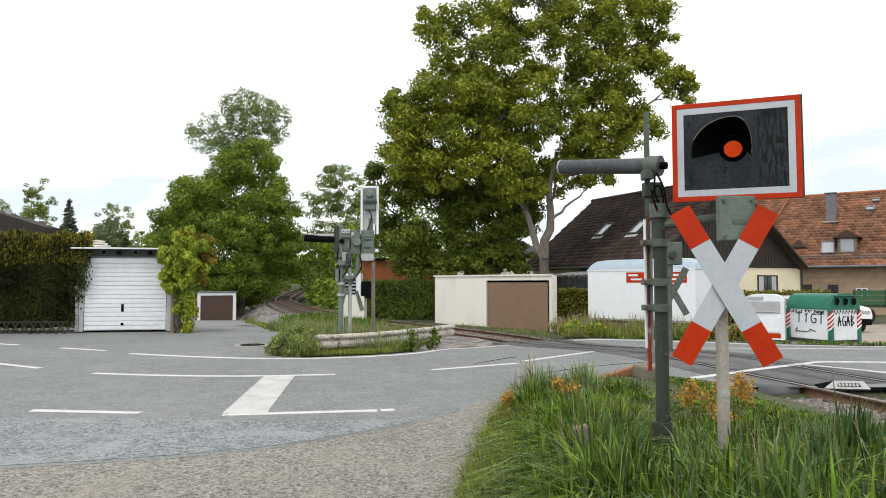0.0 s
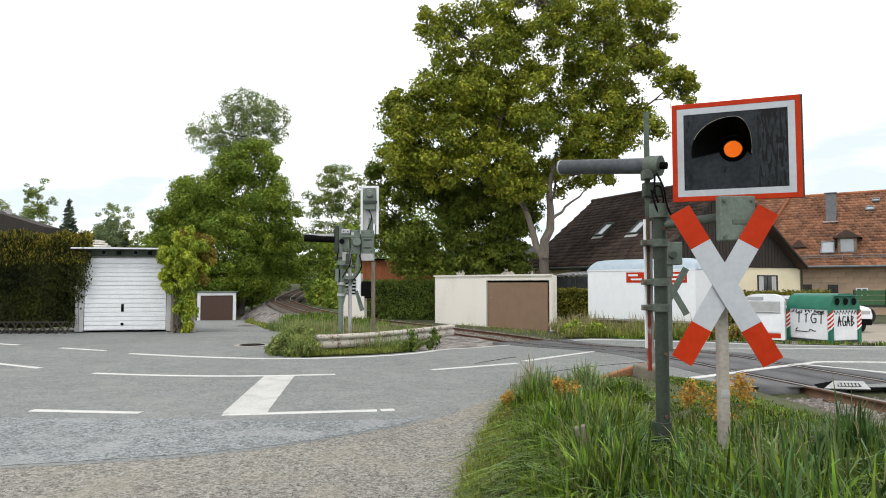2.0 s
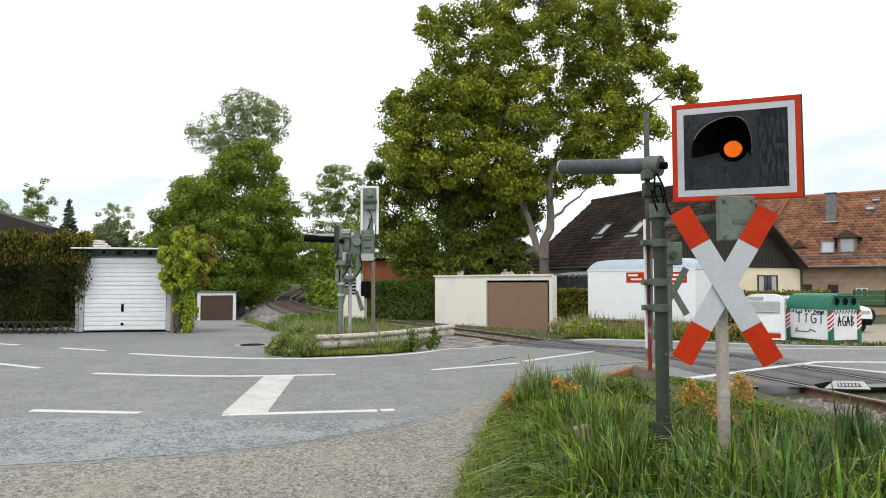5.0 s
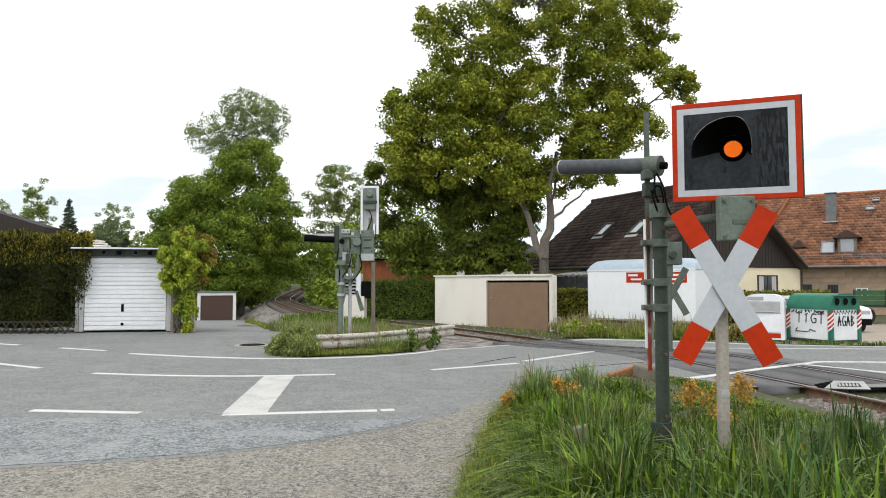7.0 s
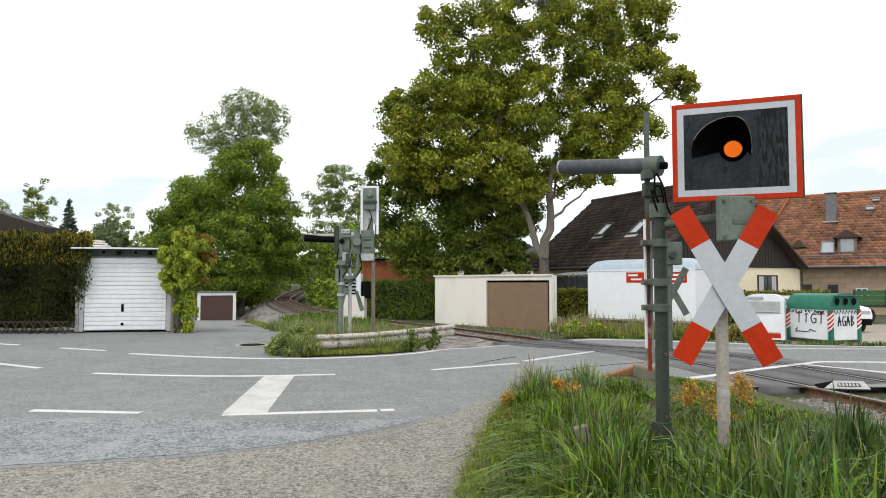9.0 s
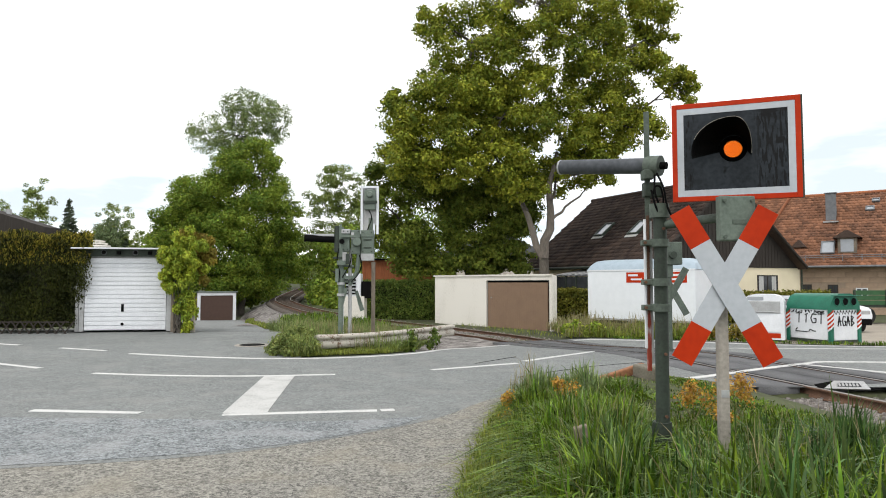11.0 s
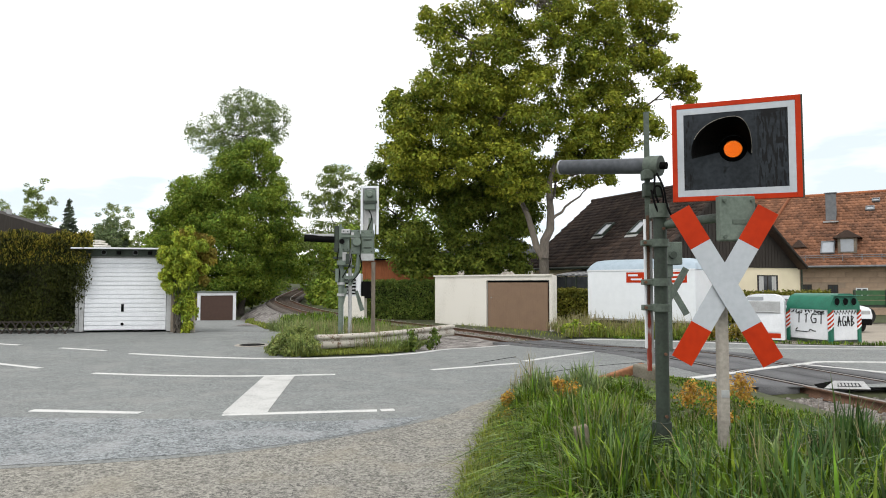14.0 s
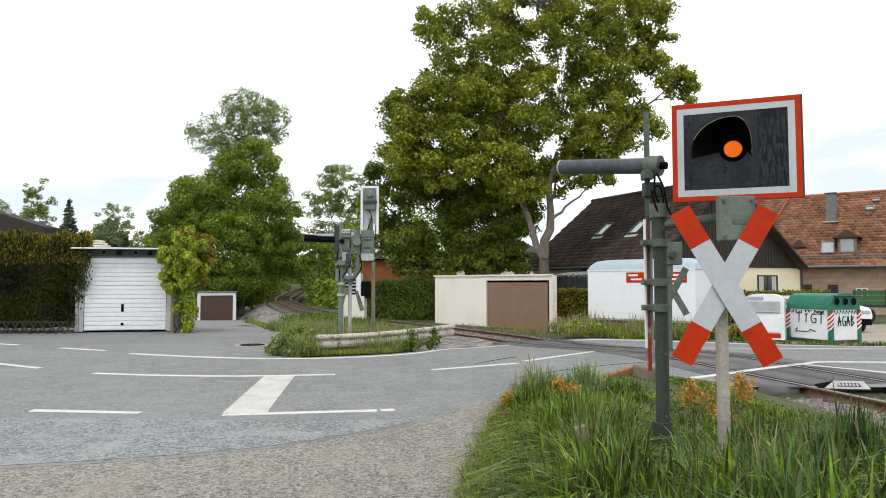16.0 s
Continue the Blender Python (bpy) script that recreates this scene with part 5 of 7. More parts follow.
def torus(R, r, c, n=36, k=8):
    bm = bmesh.new()
    rings = []
    for i in range(n):
        a = 2 * math.pi * i / n
        rings.append([bm.verts.new((c[0] + (R + r * math.cos(2 * math.pi * j / k)) * math.cos(a), c[1] + r * math.sin(2 * math.pi * j / k), c[2] + (R + r * math.cos(2 * math.pi * j / k)) * math.sin(a))) for j in range(k)])
    for i in range(n):
        p, q = rings[i], rings[(i + 1) % n]
        for j in range(k):
            bm.faces.new((p[j], p[(j + 1) % k], q[(j + 1) % k], q[j]))
    bmesh.ops.recalc_face_normals(bm, faces=bm.faces[:])
    return bm


def housing():
    bm = box(-0.24, 0.24, 0.385, 0.40, -0.26, 0.26)
    for a in ((-0.25, -0.235, 0.031, 0.40, -0.26, 0.26), (0.235, 0.25, 0.031, 0.40, -0.26, 0.26), (-0.235, 0.235, 0.031, 0.385, 0.245, 0.26), (-0.235, 0.235, 0.031, 0.385, -0.26, -0.245)):
        box(*a, bm=bm)
    return bm


def lamp_face(name, colour, strength):
    """A lit face seen through fine slanting ribs, with a hotter spot at its middle."""
    m = glow(name, colour, strength)
    n, l = m.node_tree.nodes, m.node_tree.links
    co, wave = n.new("ShaderNodeTexCoord"), n.new("ShaderNodeTexWave")
    mp = n.new("ShaderNodeMapping")
    mp.inputs["Rotation"].default_value = (0, radians(35), 0)
    l.new(co.outputs["Object"], mp.inputs[0])
    l.new(mp.outputs[0], wave.inputs[0])
    wave.inputs["Scale"].default_value, wave.inputs["Distortion"].default_value, wave.inputs["Detail Scale"].default_value = 30, 5, 3
    rg = n.new("ShaderNodeMapRange")
    rg.inputs["To Min"].default_value, rg.inputs["To Max"].default_value = strength * 0.35, strength * 1.3
    l.new(wave.outputs["Fac"], rg.inputs["Value"])
    l.new(rg.outputs[0], n["Principled BSDF"].inputs["Emission Strength"])
    return m


def board_mat():
    """Faded black enamel; dark dried runs hang down its outer half, with a smear along the top and a few blots."""
    m = mat("weathered_black_panel", (0.026, 0.033, 0.040), (0.010, 0.013, 0.016), 0.45, scale=5, fine=30, bump=0.15, spread=(0.40, 0.64), spec=0.2)
    n, l = m.node_tree.nodes, m.node_tree.links
    p = n["Principled BSDF"]
    base = p.inputs["Base Color"].links[0].from_socket
    co = next(k for k in n if k.type == "TEX_COORD")
    sep = n.new("ShaderNodeSeparateXYZ")
    l.new(co.outputs["Object"], sep.inputs[0])

    def field(scale, stretch, lo, hi):
        mp, nz, rg = n.new("ShaderNodeMapping"), n.new("ShaderNodeTexNoise"), n.new("ShaderNodeMapRange")
        mp.inputs["Scale"].default_value = stretch
        nz.inputs["Scale"].default_value, nz.inputs["Detail"].default_value = scale, 3
        rg.inputs["From Min"].default_value, rg.inputs["From Max"].default_value = lo, hi
        l.new(co.outputs["Object"], mp.inputs[0])
        l.new(mp.outputs[0], nz.inputs["Vector"])
        l.new(nz.outputs["Fac"], rg.inputs["Value"])
        return rg.outputs[0]

    def ramp(socket, lo, hi):
        rg = n.new("ShaderNodeMapRange")
        rg.inputs["From Min"].default_value, rg.inputs["From Max"].default_value = lo, hi
        l.new(socket, rg.inputs["Value"])
        return rg.outputs[0]

    def join(op, a, b):
        k = n.new("ShaderNodeMath")
        k.operation, k.use_clamp = op, True
        l.new(a, k.inputs[0])
        l.new(b, k.inputs[1])
        return k.outputs[0]

    runs = join("MULTIPLY", field(11, (5, 1, 0.8), 0.50, 0.54), ramp(sep.outputs["X"], 0.11, 0.17))
    edge = join("MULTIPLY", field(9, (5, 1, 0.8), 0.54, 0.62), ramp(sep.outputs["X"], -0.25, -0.30))
    smear = join("MULTIPLY", field(7, (0.8, 1, 2), 0.44, 0.52), join("MULTIPLY", ramp(sep.outputs["Z"], 0.20, 0.23), ramp(sep.outputs["X"], 0.08, 0.14)))
    blots = field(5.5, (1, 1, 1), 0.66, 0.70)
    dark = join("ADD", join("ADD", runs, edge), join("ADD", smear, blots))
    mix = n.new("ShaderNodeMixRGB")
    mix.inputs[2].default_value = (0.002, 0.0022, 0.0025, 1)
    l.new(dark, mix.inputs[0])
    l.new(base, mix.inputs[1])
    l.new(mix.outputs[0], p.inputs["Base Color"])
    return m


BOARD = board_mat()
LEVELS = [lamp_face("lamp_off", (1, 0.12, 0.03), 0.012), lamp_face("lamp_ember", (1, 0.10, 0.02), 0.06), lamp_face("lamp_dim", (1, 0.075, 0.012), 0.26),
          lamp_face("lamp_warm", (1, 0.11, 0.012), 0.85), lamp_face("lamp_full", (1, 0.24, 0.018), 1.45), lamp_face("lamp_rising", (1, 0.11, 0.012), 0.85), DARK]
DRUM = warning_light()


def cross_arm(bm_len, width, parent, turn, y, back=None):
    """One arm of a crossing sign: grey-white middle, red ends."""
    m = pose(0, 0, 0, 0, turn, 0)
    L, r = bm_len, bm_len * 0.228
    for name, z0, z1, mt in (("red_end", L / 2 - r, L / 2, RED), ("white_middle", -L / 2 + r, L / 2 - r, GREY_FOIL), ("red_end", -L / 2, -L / 2 + r, RED)):
        part(name, box(-width / 2, width / 2, y, y + 0.006, z0 + (0.001 if name == "white_middle" else 0), z1, m=m), back or mt, parent)
    part("stiffener", box(-width * 0.3, width * 0.3, y + 0.006, y + 0.016, -L / 2 + 0.05, L / 2 - 0.05, m=m), GALV if not back else back, parent)


x_sign = thing("crossing_sign", pose(1.972, 4.60, 1.487, 0, 0, -8), "red and white diagonal cross warning sign with worn edges", "road sign")
cross_arm(1.215, 0.150, x_sign, -29.6, -0.02)
cross_arm(1.215, 0.150, x_sign, 29.6, 0.0)
part("clamp", box(-0.06, 0.06, 0.018, 0.05, -0.09, -0.03), GALV, x_sign)

post = thing("sign_post", pose(1.985, 4.70, 0), "weathered grey concrete sign post standing in tall grass", "post")
part("shaft", smooth(box(-0.036, 0.036, -0.036, 0.036, -0.1, 1.55, 0.012)), CONCRETE, post)
part("tag", box(-0.028, 0.028, -0.042, -0.036, 0.70, 0.75), GALV, post, "small pale tag")

mast = thing("signal_mast", pose(1.712, 5.2, 0), "green-grey steel signal mast with clamps, cables and bracket arm", "signal mast")
part("tube", smooth(rod((0.008, 0, -0.2), (0.012, 0, 2.12), 0.052, seg=24)), DARK_STEEL, mast)
part("cap", smooth(rod((0.008, 0, 2.02), (0.008, 0, 2.13), 0.076, seg=24)), GREEN_STEEL, mast)
for z in (1.82, 1.51, 1.31):
    cl = smooth(rod((0.004, 0, z - 0.03), (0.004, 0, z + 0.03), 0.075, seg=24))
    box(-0.14, -0.05, -0.03, 0.03, z - 0.022, z + 0.022, 0.005, bm=cl)
    k = part("clamp", cl, GREEN_STEEL, mast)
    part("bolt", smooth(rod((-0.12, -0.05, z), (-0.12, 0.05, z), 0.012, seg=8)), RUST, k)
for z in (1.93, 0.95, 0.47):
    part("bolt", smooth(rod((0.02, -0.068, z), (0.02, -0.05, z), 0.012, seg=8)), RUST, mast)
part("foot_collar", smooth(rod((0, 0, 0.1), (0, 0, 0.42), 0.075, seg=16)), DARK_STEEL, mast)
part("bracket_arm", smooth(rod((0.05, -0.02, 1.965), (0.40, -0.45, 1.99), 0.035, seg=14)), GREEN_STEEL, mast)
bx = box(0.245, 0.50, -0.58, -0.50, 1.80, 2.12, 0.01)
bx = part("terminal_box", bx, SAGE, mast, "grey-green terminal box")
for x in (0.275, 0.47):
    for z in (1.83, 2.085):
        part("bolt", smooth(rod((x, -0.60, z), (x, -0.58, z), 0.013, seg=8)), GREEN_STEEL, bx)
part("rib_plate", box(0.33, 0.43, -0.586, -0.58, 1.92, 1.95), GREEN_STEEL, bx)


def cable(parent, pts, r=0.008, material=DARK):
    c = bpy.data.curves.new("cable", "CURVE")
    c.dimensions, c.bevel_depth, c.bevel_resolution = "3D", r, 2
    s = c.splines.new("BEZIER")
    s.bezier_points.add(len(pts) - 1)
    for p, q in zip(s.bezier_points, pts):
        p.co, p.handle_left_type, p.handle_right_type = q, "AUTO", "AUTO"
    c.materials.append(material)
    ob = new("cable", c)
    ob.parent = parent
    return ob


for pts in ([(0.0, 0.02, 2.38), (0.03, -0.04, 2.26), (0.05, -0.07, 2.1), (0.13, -0.09, 1.92)], [(-0.03, -0.02, 2.36), (-0.04, -0.05, 2.22), (-0.01, -0.05, 2.12)],
            [(-0.05, -0.02, 2.2), (-0.02, -0.05, 2.27), (0.02, -0.05, 2.2), (0.03, -0.03, 2.1)], [(-0.06, -0.02, 2.24), (-0.05, -0.06, 2.14), (-0.02, -0.06, 2.05)]):
    cable(mast, pts)

# pale wire along the black hood's lip, a highlight made as a shape
rim = [visor_point(radians(-10 + 168 * k / 20), 1.0) for k in range(21)]
cable(DRUM.parent, [(x, y - 0.002, z) for x, y, z in rim], 0.0015, CONCRETE).name = "visor_rim"

up = pose(-0.052, 0.1, 0)
part("angle_iron", box(-0.022, 0.022, 0, 0.006, 1.75, 2.90, m=up), GREEN_STEEL, mast, "narrow angle-iron upright")
part("angle_iron", box(0.016, 0.022, 0.006, 0.05, 1.75, 2.90, m=up), DARK_STEEL, mast)
for x0, x1, z0, z1, mt, lb in ((-0.034, -0.018, 0.98, 2.02, WHITE, "peeling white strip"), (-0.017, 0.006, 1.32, 2.05, RUST, "rusty strip"), (-0.02, 0.012, 0.80, 1.318, RED_PEEL, "peeling red paint"), (0.013, 0.03, 0.86, 2.0, GALV, "grey steel strip")):
    part("blade", box(x0, x1, -0.01, 0.02, z0, z1, 0.003, m=up), mt, mast, lb)
part("hinge", box(-0.03, 0.12, -0.02, 0.06, 2.2, 2.32, 0.01, m=up), DARK_STEEL, mast)
for z in (1.82, 1.51, 1.31):
    part("strap", box(-0.11, -0.02, 0.02, 0.125, z - 0.018, z + 0.018, 0.004), DARK, mast)

tube = thing("horizontal_tube", pose(0, 0, 0), "long dirty grey horizontal lamp tube with flanged end", "lamp tube")
a, b = Vector((1.068, 5.9, 2.55)), Vector((1.745, 5.28, 2.452))
part("tube", smooth(rod(a, b, 0.064, 0.066, 28)), TUBE_GREY, tube)
u = (b - a).normalized()
part("lip", smooth(rod(a - u * 0.004, a + u * 0.012, 0.067, seg=28)), GALV, tube)
part("flange", smooth(rod(b - u * 0.10, b + u * 0.02, 0.083, seg=24)), GREEN_STEEL, tube)
part("gland", smooth(rod(b + u * 0.02, b + u * 0.07, 0.03, seg=12)), DARK, tube)
part("saddle", box(1.62, 1.70, 5.25, 5.36, 2.34, 2.42, 0.01), GREEN_STEEL, tube)

block = thing("concrete_block", pose(2.86, 9.15, -0.1, 0, 0, 10), "weathered concrete block at the road's edge", "concrete block")
part("body", box(-0.12, 0.14, -0.15, 0.3, 0, 0.46, 0.03), DAMP_CONCRETE, block)
beam = thing("steel_beam", pose(2.58, 9.45, -0.12), "orange-rusted steel beam leaning on timber", "steel beam")
part("web", box(-0.4, 0.42, -0.05, 0.05, 0.27, 0.39, 0.02, m=pose(0, 0, 0, 0, -15, 12)), ORANGE_RUST, beam)
part("bolt", smooth(rod((0.25, -0.02, 0.42), (0.27, -0.12, 0.42), 0.035)), RUST, beam)
tim = thing("timber_balk", pose(2.62, 9.4, -0.12), "grey weathered timber balk beside the rails", "timber")
part("balk", box(-0.45, 0.45, -0.1, 0.1, 0, 0.24, 0.02, m=pose(0, 0, 0, 0, -12, 12)), OLD_WOOD, tim)


# ---- far signal beside the track ----
def far_signal():
    s = thing("signal_mast", pose(-2.42, 15.6, height(-2.4, 15.6)), "grey-green signal mast seen from behind with boxes and tube", "signal mast")
    k = 1 / 74.5

    def q(x, y):
        return (x - 603) * k, 1.5 - height(-2.4, 15.6) + (502 - y) * k

    def slab(name, x0, x1, y0, y1, d0, d1, m=SAGE, bevel=0.012, label="", parent=None):
        (a, t), (b, u) = q(x0, y0), q(x1, y1)
        return part(name, box(a, b, d0, d1, u, t, bevel), m, parent or s, label)

    zt = q(603, 402)[1]
    part("tube", smooth(rod((0, 0, -0.1), (0, 0, zt), 0.062, seg=16)), SAGE, s)
    x, z = q(618, 440)
    part("pole", smooth(rod((x, 0.1, -0.1), (x, 0.1, z), 0.045, seg=12)), GALV, s)
    slab("upright", 591, 599, 400, 447, -0.05, 0.02, DARK_STEEL)
    slab("upright", 600, 604, 397, 445, -0.06, 0.0, SAGE)
    slab("box", 604, 618, 406, 446, -0.04, 0.12)
    slab("lid", 603, 619, 406, 414, -0.06, 0.13, GALV)
    slab("box", 620, 637, 407, 450, 0.0, 0.16)
    slab("box", 639, 660, 408, 450, -0.05, 0.2, SAGE)
    slab("lid", 638, 661, 408, 420, -0.07, 0.21, SAGE)
    slab("tray", 638, 660, 449, 462, -0.05, 0.25, GALV)
    x, z = q(630, 430)
    part("motor", smooth(rod((x, -0.02, z), (x + 0.03, -0.18, z + 0.02), 0.10, seg=18)), SAGE, s)
    x, z = q(605, 428)
    part("pivot", smooth(rod((x, -0.03, z), (x, -0.14, z), 0.06, seg=14)), DARK, s)
    for (x0, y0), (x1, y1), r in (((634, 450), (631, 480), 0.05), ((631, 480), (618, 505), 0.045), ((604, 470), (625, 472), 0.03), ((608, 478), (604, 520), 0.06), ((604, 500), (616, 498), 0.03)):
        (xa, za), (xb, zb) = q(x0, y0), q(x1, y1)
        part("strut", smooth(rod((xa, 0.04, za), (xb, 0.04, zb), r, seg=10)), SAGE, s)
    (a, t), (b, u), (c, v) = q(604, 510), (q(615, 510)), q(605, 550)
    part("gusset", prism([(a, t), (b, u), (c, v)], -0.02, 0.02), SAGE, s)
    for y in (502, 522):
        x, z = q(603, y)
        part("clamp", smooth(rod((x, 0, z - 0.03), (x, 0, z + 0.03), 0.09, seg=14)), GALV, s)
    # dark lamp tube to the side
    (xa, za), (xb, zb) = q(539, 422), q(591, 424)
    part("lamp_tube", smooth(rod((xa, -0.1, za), (xb, 0, zb), 0.085, seg=18)), DARK, s, "dark lamp tube")
    part("tube_cover", box(xa, xb, -0.1, 0.05, za + 0.04, za + 0.10, 0.01), GALV, s)
    # light seen from behind
    back = slab("light_board", 637, 669, 329, 398, 0.02, 0.05, GALV, 0.004, "grey back of a warning light board")
    for x0, x1 in ((637, 641), (665, 669)):
        slab("rim", x0, x1, 329, 415, -0.03, 0.02, WHITE, 0.003, "", back)
    slab("rim", 641, 665, 329, 333, -0.03, 0.02, WHITE, 0.003, "", back)
    slab("lamp_case", 644, 664, 336, 372, -0.10, 0.02, SAGE, 0.02, "", back)
    x, z = q(654, 345)
    part("lamp_back", smooth(rod((x, -0.1, z), (x, -0.2, z), 0.085, 0.06, 18)), SAGE, back)
    slab("cross_bar", 643, 667, 356, 361, -0.14, -0.1, DARK_STEEL, 0.003, "", back)
    x, z = q(655, 395)
    part("neck", smooth(rod((x, 0.0, z - 0.25), (x, 0.0, z + 0.12), 0.05)), SAGE, back)
    # fittings on the back
    for x0, x1, y0, y1, d0, d1, m in ((604, 637, 417, 421, -0.1, -0.04, SAGE), (590, 606, 455, 459, -0.09, 0.0, DARK_STEEL), (597, 612, 462, 470, -0.12, -0.05, SAGE),
                                      (612, 618, 450, 468, -0.1, -0.03, DARK_STEEL), (621, 626, 412, 424, -0.06, 0.0, GALV), (643, 657, 424, 426, -0.065, -0.05, DARK_STEEL),
                                      (643, 657, 438, 440, -0.065, -0.05, DARK_STEEL), (606, 614, 447, 462, -0.08, 0.02, GALV), (594, 600, 476, 500, -0.1, -0.05, SAGE),
                                      (609, 626, 489, 494, -0.05, 0.02, SAGE), (642, 650, 398, 408, -0.02, 0.06, GALV), (659, 663, 396, 415, -0.03, 0.0, WHITE)):
        slab("fitting", x0, x1, y0, y1, d0, d1, m, 0.004)
    for x0, y0 in ((608, 410), (615, 410), (608, 442), (615, 442), (642, 412), (657, 412), (642, 446), (657, 446), (624, 446), (634, 410), (647, 336), (661, 336), (647, 369), (661, 369)):
        x, z = q(x0, y0)
        part("bolt", rod((x, -0.09, z), (x, -0.05, z), 0.016, seg=8), DARK_STEEL, s)
    for pts in (((600, 440), (597, 462), (601, 480), (600, 500)), ((622, 450), (619, 470), (613, 480), (606, 492)), ((636, 452), (640, 468), (634, 486), (622, 500)), ((652, 372), (657, 384), (654, 398), (650, 408))):
        cable(s, [(*q(a, b)[:1], -0.09, q(a, b)[1]) for a, b in pts], 0.012)
    # slim posts behind
    for x0, y0, y1, r, m in ((592, 470, 555, 0.035, GALV), (596, 500, 560, 0.03, WHITE), (653, 462, 572, 0.05, OLD_WOOD)):
        x, z = q(x0, y0)
        z1 = q(x0, y1)[1]
        part("stake", smooth(rod((x, 0.9, -0.15), (x, 0.9, z), r, seg=10)), m, s)
    (a, t), (b, u) = q(622, 515), q(640, 553)
    part("hanging_plate", prism([(a, t), (a + 0.08, t), (b, u + 0.04), (b - 0.1, u)], 0.5, 0.53), SAGE, s)


far_signal()


def second_sign():
    s = thing("crossing_sign", pose(5.28, 15.0, height(5.4, 15)), "grey back of a second crossing sign on its post", "road sign")
    part("post", smooth(rod((-0.1, 0.05, -0.1), (-0.1, 0.05, 2.3), 0.05, seg=14)), GREEN_STEEL, s)
    c = part("cross", box(-0.01, 0.01, -0.01, 0.01, 1.2, 1.22), GREEN_STEEL, s)
    for sgn in (-1, 1):
        m = Matrix.Translation((-0.03, 0, 1.38)) @ Matrix.Rotation(radians(-38), 4, "Z") @ Matrix.Rotation(radians(sgn * 29.6), 4, "Y")
        part("arm", box(-0.075, 0.075, sgn * 0.006 - 0.005, sgn * 0.006 + 0.005, -0.6, 0.6, m=m), GREEN_STEEL, c)
    b = part("signal_box", box(-0.2, 0.16, -0.1, 0.2, 1.98, 2.5, 0.02), GREEN_STEEL, s)
    part("lamp_case", smooth(rod((-0.08, -0.1, 2.2), (-0.08, -0.22, 2.2), 0.08, seg=14)), DARK_STEEL, b)
    part("bracket", box(-0.16, -0.04, -0.04, 0.1, 1.7, 1.98, 0.01), GREEN_STEEL, s)


second_sign()


def guardrail():
    g = thing("guardrail", Matrix(), "weathered steel guardrail with rust streaks on short posts", "guardrail")
    path = spline([(-3.1, 15.4), (-3.12, 14.85), (-2.85, 14.45), (-2.0, 14.85), (-1.15, 15.85), (0.25, 18.4)], 60)
    prof = [(0.0, 0.0), (-0.078, 0.022), (-0.08, 0.15), (-0.03, 0.176), (-0.035, 0.196), (-0.095, 0.214), (-0.105, 0.282), (0.0, 0.31), (0.02, 0.31), (-0.085, 0.276), (-0.075, 0.22), (-0.015, 0.20), (-0.01, 0.172), (-0.062, 0.125), (-0.06, 0.026), (0.02, 0.0)]
    lines = [along(-o, path) for o, _ in prof]
    vs, k = [], len(prof)
    for i in range(60):
        for j in range(k):
            x, y = lines[j][i]
            vs.append((x, y, 0.075 - 0.02 * i / 60 + prof[j][1]))
    fs = [(i * k + j, (i + 1) * k + j, (i + 1) * k + (j + 1) % k, i * k + (j + 1) % k) for i in range(59) for j in range(k)]
    part_mesh("beam", mesh_np("beam", np.array(vs), np.array(fs)), WEATHERED_RAIL, g)
    rr = random.Random(31)
    for i in range(3, 58, 3):
        for o, dz, r in ((0.082, 0.305, 0.014), (0.02, 0.157, 0.012)):
            if rr.random() < 0.75:
                x, y = along(o - 0.01, path)[i]
                z = 0.075 - 0.02 * i / 60 + dz - 0.02 * (dz > 0.2)
                part("bolt", rod((x, y + 0.02, z), (x + 0.008, y - 0.012, z), r, seg=8), RUST_SPOT, g, "rusty bolt head")
    for i in (4, 22, 40, 47):
        x, y = along(-0.06, path)[i]
        zg = height(x, y)
        part("post", box(x - 0.04, x + 0.04, y, y + 0.08, zg - 0.3, 0.33 - 0.02 * i / 60, 0.008), WEATHERED_RAIL, g)


guardrail()


# ---- grass and banks ----
loft("verge", [(-0.42, -11.5), (-0.35, -3), (-0.05, 3), (0.10, 4.6), (0.26, 5.85), (0.68, 8), (1.35, 9.45)], [(7.0, -11.5), (5.9, -3), (5.3, 3), (5.1, 4.6), (4.9, 5.85), (4.6, 8), (4.4, 9.45)], 50, -0.035, SOIL, "earth bank under tall grass", "verge", 30, 0.05, 0.22)
loft("ballast_bank", [(6.4, -11.5), (5.2, -3), (4.85, 5), (4.45, 8), (4.3, 9.4)], [(17, -11.5), (14, -3), (13, 5), (12, 8), (12, 9.4)], 40, -0.14, BALLAST, "grey gravel beside the rails", "ballast", 40, 0.03)
loft("island", [(-3.1, 13.35), (-2.8, 13.4), (-1.3, 14.3), (-0.9, 16.6), (-1.5, 20.2)], [(-5.0, 21), (-4.7, 22), (-4, 24), (-2.5, 26), (-0.6, 26.5)], 40, -0.09, SOIL, "grassy island between road and railway", "verge", 24, 0.03, 0.06)
loft("track_slope", [(-9.5, 30), (-11.3, 38), (-14.3, 47), (-17.3, 56), (-20, 66)], [(-4.2, 30), (-7.0, 38), (-10.9, 47), (-14.7, 56), (-18.2, 66)], 40, 0.03, BALLAST, "gravel slope below the railway", "embankment", 16, 0.05)
loft("gravel_lot", [(8.6, 22.6), (13.0, 20.6), (24, 17)], [(9.5, 34), (14, 33), (30, 33)], 20, 0.0, mat("gravel_lot", (0.36, 0.32, 0.26), (0.25, 0.22, 0.18), 0.95, scale=1, fine=30), "pale gravel parking lot", "parking lot", 12)


